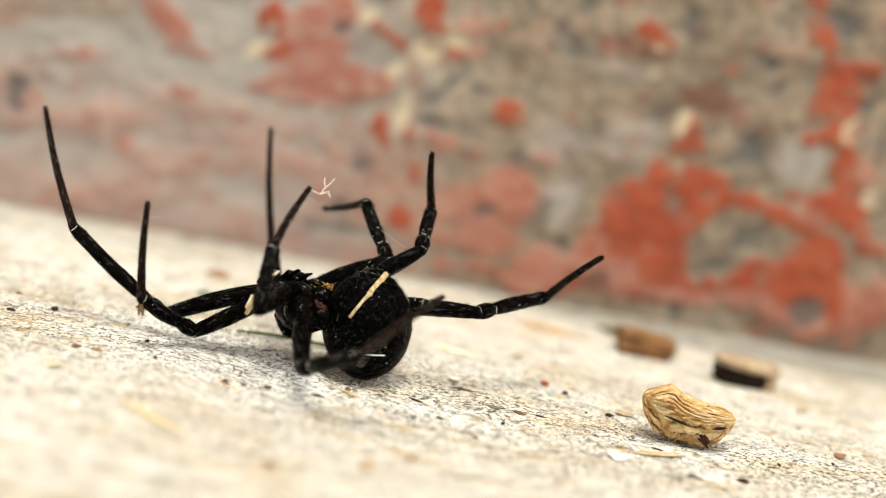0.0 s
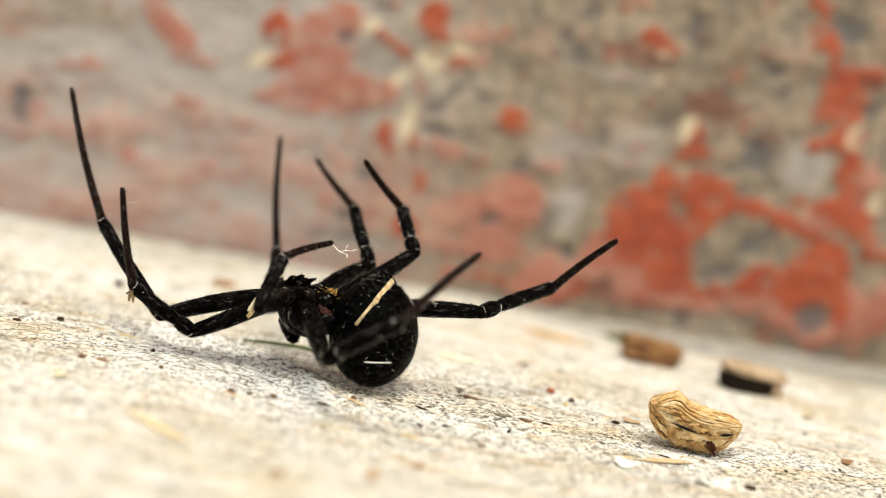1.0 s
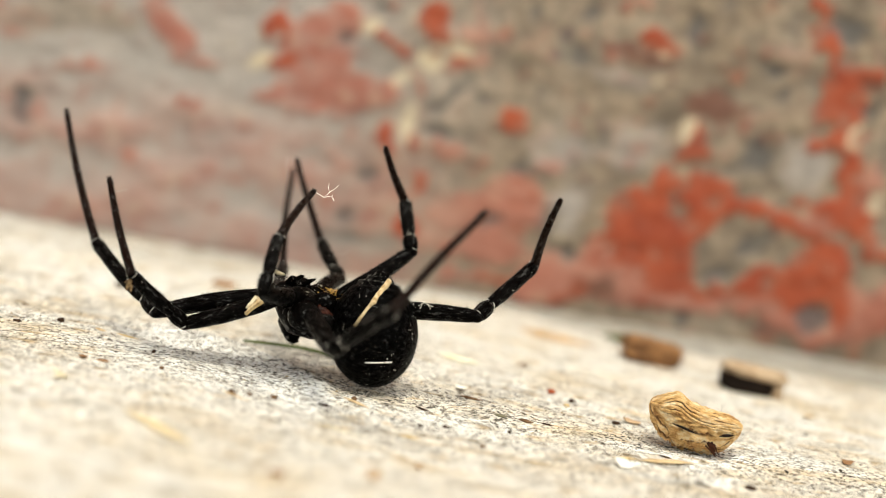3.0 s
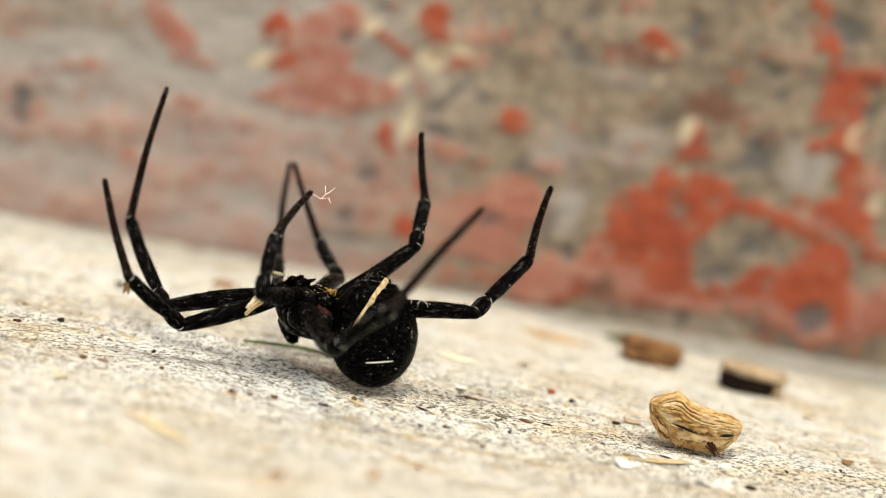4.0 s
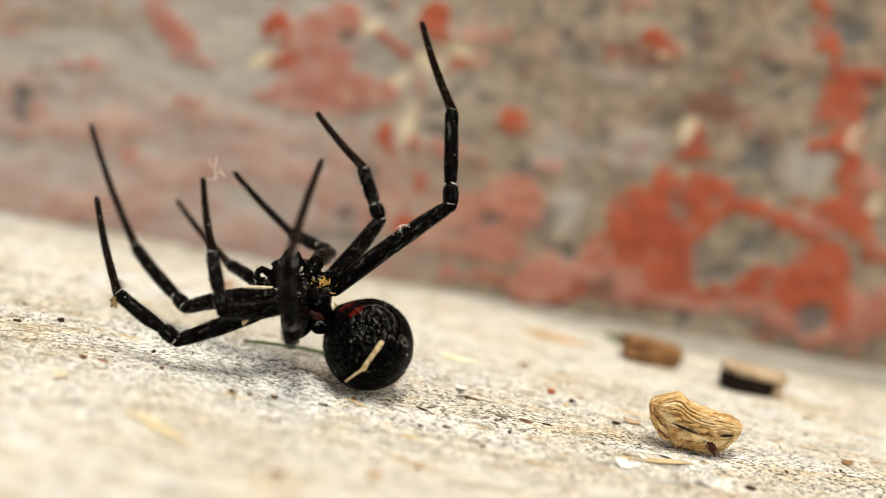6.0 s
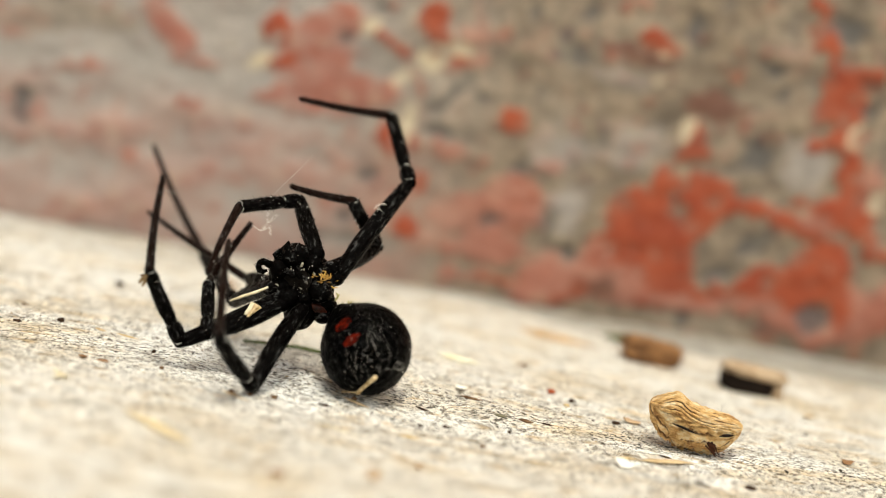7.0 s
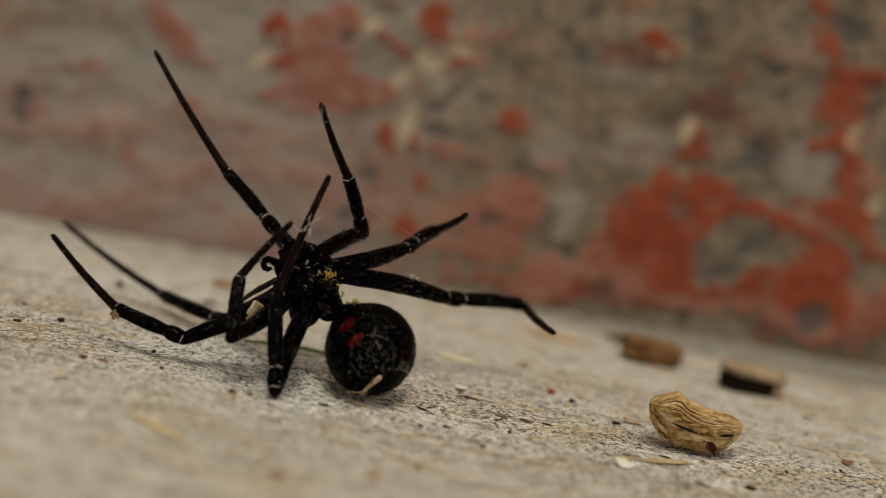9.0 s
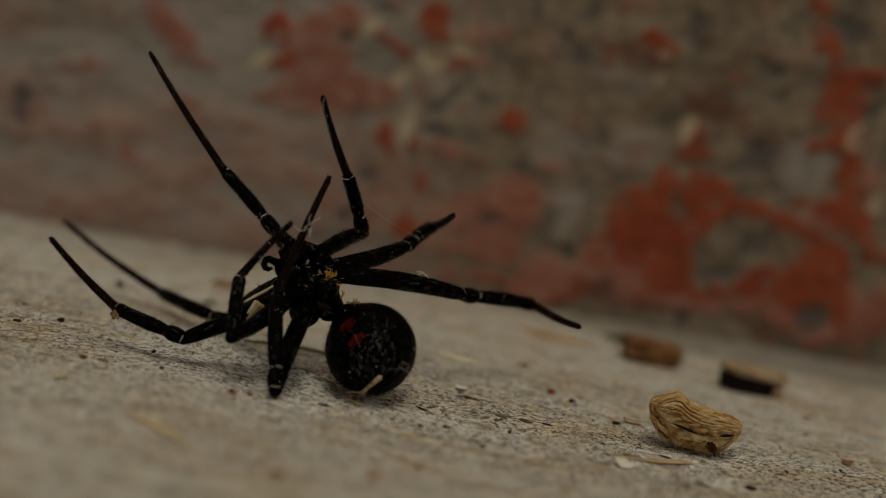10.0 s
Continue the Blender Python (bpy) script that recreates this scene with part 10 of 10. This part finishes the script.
    for limb in (FEMUR["H"],):
        walk(limb, [
        (0, pose(-0.0033, 0.00153, 0.00506, -1.8, -83.6, 180)), (0.15, pose(-0.00335, 0.00153, 0.00516, -5, -82.7, 179.3)),
        (0.3, pose(-0.00337, 0.00153, 0.00523, -7.3, -81.9, 178.5)), (0.5, pose(-0.00338, 0.00153, 0.00525, -8.4, -81.1, 177.6)),
        (0.75, pose(-0.00343, 0.00153, 0.00529, -4.5, -81.2, 177.7)), (1, pose(-0.00347, 0.00153, 0.00531, -0.5, -81.5, 177.7)),
        (1.25, pose(-0.00348, 0.00153, 0.00531, -1.9, -81.9, 177.8)), (1.5, pose(-0.00349, 0.00153, 0.00531, -4.5, -82.2, 178)),
        (1.75, pose(-0.0035, 0.00153, 0.00531, -7.4, -81.6, 177.4)), (2, pose(-0.0035, 0.00153, 0.00532, -9.2, -81.1, 176.8)),
        (2.25, pose(-0.00351, 0.00153, 0.00532, -9.4, -81.2, 176.9)), (2.5, pose(-0.00351, 0.00153, 0.00532, -9.6, -81.2, 177)),
        (2.76, pose(-0.00351, 0.00153, 0.00532, -9.9, -81.1, 176.8)), (3.02, pose(-0.00352, 0.00153, 0.00532, -10.3, -80.8, 176.4)),
        (3.28, pose(-0.00353, 0.00153, 0.00532, -10.7, -80.3, 175.9)), (3.54, pose(-0.00354, 0.00153, 0.00532, -10.9, -79.8, 175.3)),
        (3.8, pose(-0.00356, 0.00153, 0.00531, -10.7, -79.3, 174.7)), (4.5, pose(-0.00362, 0.00153, 0.0053, -9.4, -77.4, 173.1)),
        (4.75, pose(-0.00364, 0.00153, 0.0053, -7.6, -75.9, 172.1)), (5, pose(-0.00367, 0.00153, 0.00529, -4.7, -73.2, 171.2)),
        (5.15, pose(-0.00372, 0.00154, 0.00532, -0.8, -69.8, 171.1)), (5.3, pose(-0.0038, 0.00154, 0.00539, 1.8, -65.4, 171.5)),
        (5.5, pose(-0.00399, 0.00145, 0.00563, -3, -59.7, 170.8)), (5.7, pose(-0.00405, 0.00126, 0.00613, 0.2, -52.6, 170.8)),
        (5.92, pose(-0.00406, 0.00106, 0.0066, 6.6, -46.3, 172)), (6.14, pose(-0.00406, 0.00088, 0.007, 16.2, -38.3, 175.4)),
        (6.36, pose(-0.00405, 0.00075, 0.00728, 26.7, -30.9, -179.8)), (6.58, pose(-0.00404, 0.00064, 0.00751, 34.8, -26.3, -176.1)),
        (6.8, pose(-0.00403, 0.0006, 0.00763, 38.4, -24.8, -174.7)), (7, pose(-0.00402, 0.0006, 0.00765, 41, -30, -179.6)),
        (7.2, pose(-0.00401, 0.0006, 0.00766, 56.8, -39.6, 165.3)), (7.3, pose(-0.004, 0.0006, 0.00768, 68.3, -44.8, 151.3)),
        (7.5, pose(-0.0038, 0.0006, 0.00781, 102, -43.5, 130)), (7.6, pose(-0.00373, 0.0006, 0.00785, 109.5, -43.3, 129.1)),
        (7.8, pose(-0.00371, 0.0006, 0.00786, 112.6, -44.6, 133.1)), (8, pose(-0.0037, 0.0006, 0.00787, 113, -45.2, 135)),
        (8.15, pose(-0.0037, 0.0006, 0.00788, 112.6, -45, 134.4)), (8.3, pose(-0.00369, 0.0006, 0.00788, 111.9, -44.7, 133.3)),
        (8.5, pose(-0.00368, 0.0006, 0.00789, 110.4, -44.3, 131.9)), (8.7, pose(-0.00368, 0.0006, 0.00789, 106.7, -43.5, 127.6)),
        (8.85, pose(-0.00368, 0.0006, 0.00789, 104.4, -43, 124.4)), (9, pose(-0.00367, 0.0006, 0.0079, 102.5, -42.6, 122)),
        (9.25, pose(-0.00367, 0.0006, 0.0079, 100.9, -42.4, 120.8)), (9.5, pose(-0.00366, 0.0006, 0.0079, 99.6, -42.3, 119.9)),
        (9.75, pose(-0.00366, 0.0006, 0.00791, 98.2, -42.2, 118.5)), (10, pose(-0.00365, 0.0006, 0.00791, 96.9, -42.1, 117.1)),
        ])
    for limb in (PATELLA["H"], TIBIA["H"]):
        walk(limb, [
        (0, pose(0, 0, 0.01057, 45.3, 5.8, 0.2)), (0.15, pose(0, 0, 0.01057, 48.5, 6, 1.9)), (0.3, pose(0, 0, 0.01057, 50.8, 6, 3.3)),
        (0.5, pose(0, 0, 0.01057, 51.6, 5.8, 4.5)), (0.75, pose(0, 0, 0.01057, 47.5, 6.8, 4.6)), (1, pose(0, 0, 0.01057, 43.7, 8.1, 4.8)),
        (1.25, pose(0, 0, 0.01057, 46.5, 10.1, 6.8)), (1.5, pose(0, 0, 0.01057, 51.5, 12.3, 10.1)), (1.75, pose(0, 0, 0.01057, 58.5, 13.5, 14.6)),
        (2, pose(0, 0, 0.01057, 63.4, 13.7, 18)), (2.25, pose(0, 0, 0.01057, 63.9, 13.9, 18.4)), (2.5, pose(0, 0, 0.01057, 64.4, 14.1, 18.7)),
        (2.76, pose(0, 0, 0.01057, 65.2, 14, 19.2)), (3.02, pose(0, 0, 0.01057, 66.3, 13.6, 19.8)), (3.28, pose(0, 0, 0.01057, 67.5, 13.1, 20.5)),
        (3.54, pose(0, 0, 0.01057, 68.6, 12.6, 21.3)), (3.8, pose(0, 0, 0.01057, 69.2, 12.2, 22)), (4.5, pose(0, 0, 0.01057, 69.5, 11.4, 24.6)),
        (4.75, pose(0, 0, 0.01057, 68.1, 11.7, 27.9)), (5, pose(0, 0, 0.01057, 64.6, 13.5, 34)), (5.15, pose(0, 0, 0.01057, 44.6, 29.7, 48.7)),
        (5.3, pose(0, 0, 0.01057, 25.3, 48.6, 55.8)), (5.5, pose(0, 0, 0.01057, 41, 39.1, 52.4)), (5.7, pose(0, 0, 0.01057, 42.5, 38, 47.7)),
        (5.92, pose(0, 0, 0.01057, 41.7, 39.8, 41.1)), (6.14, pose(0, 0, 0.01057, 35.7, 41.3, 29.6)), (6.36, pose(0, 0, 0.01057, 28.4, 40.3, 16.8)),
        (6.58, pose(0, 0, 0.01057, 24.3, 37.8, 8.1)), (6.8, pose(0, 0, 0.01057, 23.3, 35.9, 4.5)), (7, pose(0, 0, 0.01057, 20.5, 37.8, 2.2)),
        (7.2, pose(0, 0, 0.01057, 0.5, 41.8, -4.6)), (7.3, pose(0, 0, 0.01057, -5.6, 45, -6.6)), (7.5, pose(0, 0, 0.01057, -29.6, 31.9, -8.8)),
        (7.6, pose(0, 0, 0.01057, -42, 25, -6.2)), (7.8, pose(0, 0, 0.01057, -49.1, 11.5, 3.6)), (8, pose(0, 0, 0.01057, -47.1, 3.3, 10.7)),
        (8.15, pose(0, 0, 0.01057, -43.9, 4.1, 10.3)), (8.3, pose(0, 0, 0.01057, -39.9, 5.3, 9.9)), (8.5, pose(0, 0, 0.01057, -35.7, 4.1, 11.4)),
        (8.7, pose(0, 0, 0.01057, -25.2, 2.8, 13.3)), (8.85, pose(0, 0, 0.01057, -16.5, 2.1, 14.1)), (9, pose(0, 0, 0.01057, -9.9, 1.9, 14.4)),
        (9.25, pose(0, 0, 0.01057, -6, 1.8, 14.5)), (9.5, pose(0, 0, 0.01057, -3.2, 1.6, 14.6)), (9.75, pose(0, 0, 0.01057, 0.1, 1.6, 14.6)),
        (10, pose(0, 0, 0.01057, 3.3, 1.6, 14.7)),
        ])
    for limb in (FOOT["H"], TARSUS["H"]):
        walk(limb, [
        (0, pose(0.00054, -0.00522, 0.0157, -40.4, 50.3, 2.2)), (0.15, pose(0.00069, -0.00548, 0.01541, -33.3, 48.3, 7.5)),
        (0.3, pose(0.00082, -0.00566, 0.01518, -28.2, 46.2, 11.4)), (0.5, pose(0.00091, -0.0057, 0.01511, -25.9, 44, 13.8)),
        (0.75, pose(0.00102, -0.00535, 0.01549, -28.5, 45.2, 9.9)), (1, pose(0.00116, -0.00499, 0.01582, -31.1, 46.9, 5.1)),
        (1.25, pose(0.00151, -0.00518, 0.01555, -29.2, 48.8, 5.3)), (1.5, pose(0.00197, -0.00549, 0.01503, -26.8, 51.3, 6.2)),
        (1.75, pose(0.00244, -0.00583, 0.0143, -25.9, 54.4, 7.2)), (2, pose(0.00276, -0.00601, 0.01376, -27.6, 57.6, 6.7)),
        (2.25, pose(0.00281, -0.00602, 0.0137, -31.1, 60.2, 4.2)), (2.5, pose(0.00285, -0.00602, 0.01365, -33.8, 62, 2.1)),
        (2.76, pose(0.00289, -0.00605, 0.01356, -34.7, 63.2, 0.9)), (3.02, pose(0.00293, -0.00609, 0.01344, -34.2, 64.2, 0.4)),
        (3.28, pose(0.00298, -0.00613, 0.0133, -33.1, 65, 0.4)), (3.54, pose(0.00302, -0.00616, 0.01319, -31.9, 65.4, 0.6)),
        (3.8, pose(0.00308, -0.00616, 0.01311, -31.3, 65.4, 0.8)), (4.5, pose(0.00333, -0.00604, 0.01309, -31.8, 63.7, 0.9)),
        (4.75, pose(0.00368, -0.00576, 0.01325, -31.1, 64.3, -3.4)), (5, pose(0.00432, -0.00508, 0.01363, -33.4, 63.9, -10.3)),
        (5.15, pose(0.00558, -0.00145, 0.01511, -42, 60.8, -17.7)), (5.3, pose(0.00539, 0.00235, 0.01496, -48.6, 57.3, -23.4)),
        (5.5, pose(0.00595, -0.00017, 0.01487, -38.8, 60.6, -22.1)), (5.7, pose(0.00591, -0.00088, 0.01483, -51.3, 54.9, -26.8)),
        (5.92, pose(0.00585, -0.00137, 0.01478, -65.9, 47.9, -37.2)), (6.14, pose(0.00554, -0.00178, 0.01505, -78, 34.8, -46.3)),
        (6.36, pose(0.00501, -0.00214, 0.01549, -87, 19.8, -53.4)), (6.58, pose(0.00449, -0.00242, 0.01585, -94.4, 8, -59.9)),
        (6.8, pose(0.00418, -0.00258, 0.01603, -102.4, 1.8, -67.4)), (7, pose(0.00432, -0.0024, 0.016, -125.3, -7, -83.1)),
        (7.2, pose(0.00487, -0.00045, 0.01604, -141.3, -24.3, -89.5)), (7.3, pose(0.00521, 0.00011, 0.01574, -163.3, -14, -79.9)),
        (7.5, pose(0.00389, 0.00307, 0.01598, 171.2, -9.3, -73)), (7.6, pose(0.00283, 0.00463, 0.01551, 166.3, -14.5, -72.6)),
        (7.8, pose(0.00061, 0.0056, 0.01528, 164.1, -25.7, -71.8)), (8, pose(-0.00072, 0.00534, 0.01555, 161.7, -24.9, -73.4)),
        (8.15, pose(-0.00054, 0.00508, 0.01584, 159.4, -21.9, -74.1)), (8.3, pose(-0.0003, 0.00473, 0.01618, 156.8, -17, -75.5)),
        (8.5, pose(-0.00042, 0.00428, 0.01652, 149.3, 1.4, -84.9)), (8.7, pose(-0.00041, 0.00312, 0.0172, 137.6, 17.7, -93.8)),
        (8.85, pose(-0.00025, 0.00209, 0.0176, 126.7, 27.9, -103)), (9, pose(-0.00008, 0.00128, 0.0178, 117.5, 34, -111.2)),
        (9.25, pose(0.00003, 0.0008, 0.01787, 112.3, 37.1, -115.6)), (9.5, pose(0.0001, 0.00045, 0.0179, 108.6, 39.1, -118.9)),
        (9.75, pose(0.0002, 0.00004, 0.01791, 104.4, 41.1, -123.1)), (10, pose(0.0003, -0.00036, 0.0179, 100, 42.7, -127.7)),
        ])
    walk(cephalothorax, [
        (0, pose(-0.00566, 0.0008, 0.00518, -72, 0, 0)), (0.25, pose(-0.00572, 0.0008, 0.00532, -72, 0, 0)),
        (0.5, pose(-0.00573, 0.0008, 0.00537, -72, 0, 0)), (1, pose(-0.00582, 0.0008, 0.00542, -72, 0, 0)),
        (2, pose(-0.00586, 0.0008, 0.00544, -72, 0, 0)), (3.5, pose(-0.0059, 0.0008, 0.00543, -72, 0, 0)),
        (5, pose(-0.00602, 0.0008, 0.00541, -72, 0, 0)), (5.15, pose(-0.00607, 0.0008, 0.00541, -69.9, 0, 0)),
        (5.3, pose(-0.00616, 0.0008, 0.00543, -66, 0, 0)), (5.4, pose(-0.00625, 0.00077, 0.00549, -63.6, 0, 0)),
        (5.5, pose(-0.00634, 0.00071, 0.00559, -60, 0, 0)), (5.6, pose(-0.00638, 0.00065, 0.00569, -49.7, 0, 0)),
        (5.7, pose(-0.00641, 0.00059, 0.00582, -38, 0, 0)), (5.95, pose(-0.00642, 0.00047, 0.00618, -22.2, 0, 0)),
        (6.2, pose(-0.00641, 0.00038, 0.00651, -12, 0, 0)), (6.5, pose(-0.0064, 0.0003, 0.0068, -3.8, 0, 0)),
        (6.8, pose(-0.00638, 0.00026, 0.00697, 0, 0, 0)), (7.3, pose(-0.00635, 0.00026, 0.00702, 0, 0, 0)),
        (7.45, pose(-0.00621, 0.00026, 0.00711, 0, 0, 0)), (7.6, pose(-0.00608, 0.00026, 0.00719, 0, 0, 0)),
        (8.5, pose(-0.00604, 0.00026, 0.00723, 0, 0, 0)), (10, pose(-0.00601, 0.00026, 0.00725, 0, 0, 0)),
    ])
    walk(abdomen, [
        (0, pose(-0.00064, 0, 0.00407, -96, -5, 0)), (0.25, pose(-0.00058, 0, 0.00411, -96, -5, 0)), (0.5, pose(-0.00052, 0, 0.0041, -96, -5, 0)),
        (1, pose(-0.00061, 0, 0.00415, -96, -5, 0)), (2, pose(-0.00065, 0, 0.00416, -96, -5, 0)), (3.5, pose(-0.00068, 0, 0.00416, -96, -9.4, 0)),
        (5, pose(-0.00077, 0, 0.00414, -96, -11, 0)), (5.15, pose(-0.0008, 0, 0.00411, -94.4, -11, 0)),
        (5.3, pose(-0.00084, 0, 0.00404, -91, -11, 0)), (5.4, pose(-0.00088, -0.00011, 0.00399, -87.9, -11, 0)),
        (5.5, pose(-0.00089, -0.0003, 0.00393, -83, -11, 0)), (5.6, pose(-0.00085, -0.0005, 0.00378, -71.4, -9.4, 0)),
        (5.7, pose(-0.00081, -0.0007, 0.00364, -58, -7, 0)), (5.95, pose(-0.00083, -0.0011, 0.00352, -35.8, -3.1, 0)),
        (6.2, pose(-0.0009, -0.0014, 0.00344, -20, -0.3, 0)), (6.5, pose(-0.00092, -0.00167, 0.00336, -6.5, 0, 0)),
        (6.8, pose(-0.00093, -0.0018, 0.00332, 0, 0, 0)), (7.3, pose(-0.00093, -0.0018, 0.00332, 0, 0, 0)),
        (7.45, pose(-0.00079, -0.0018, 0.00334, 0, 0, 0)), (7.6, pose(-0.00064, -0.0018, 0.00337, 0, 0, 0)),
        (8.5, pose(-0.00062, -0.0018, 0.00337, 0, 0, 0)), (10, pose(-0.0006, -0.0018, 0.00338, 0, 0, 0)),
    ])


motions()
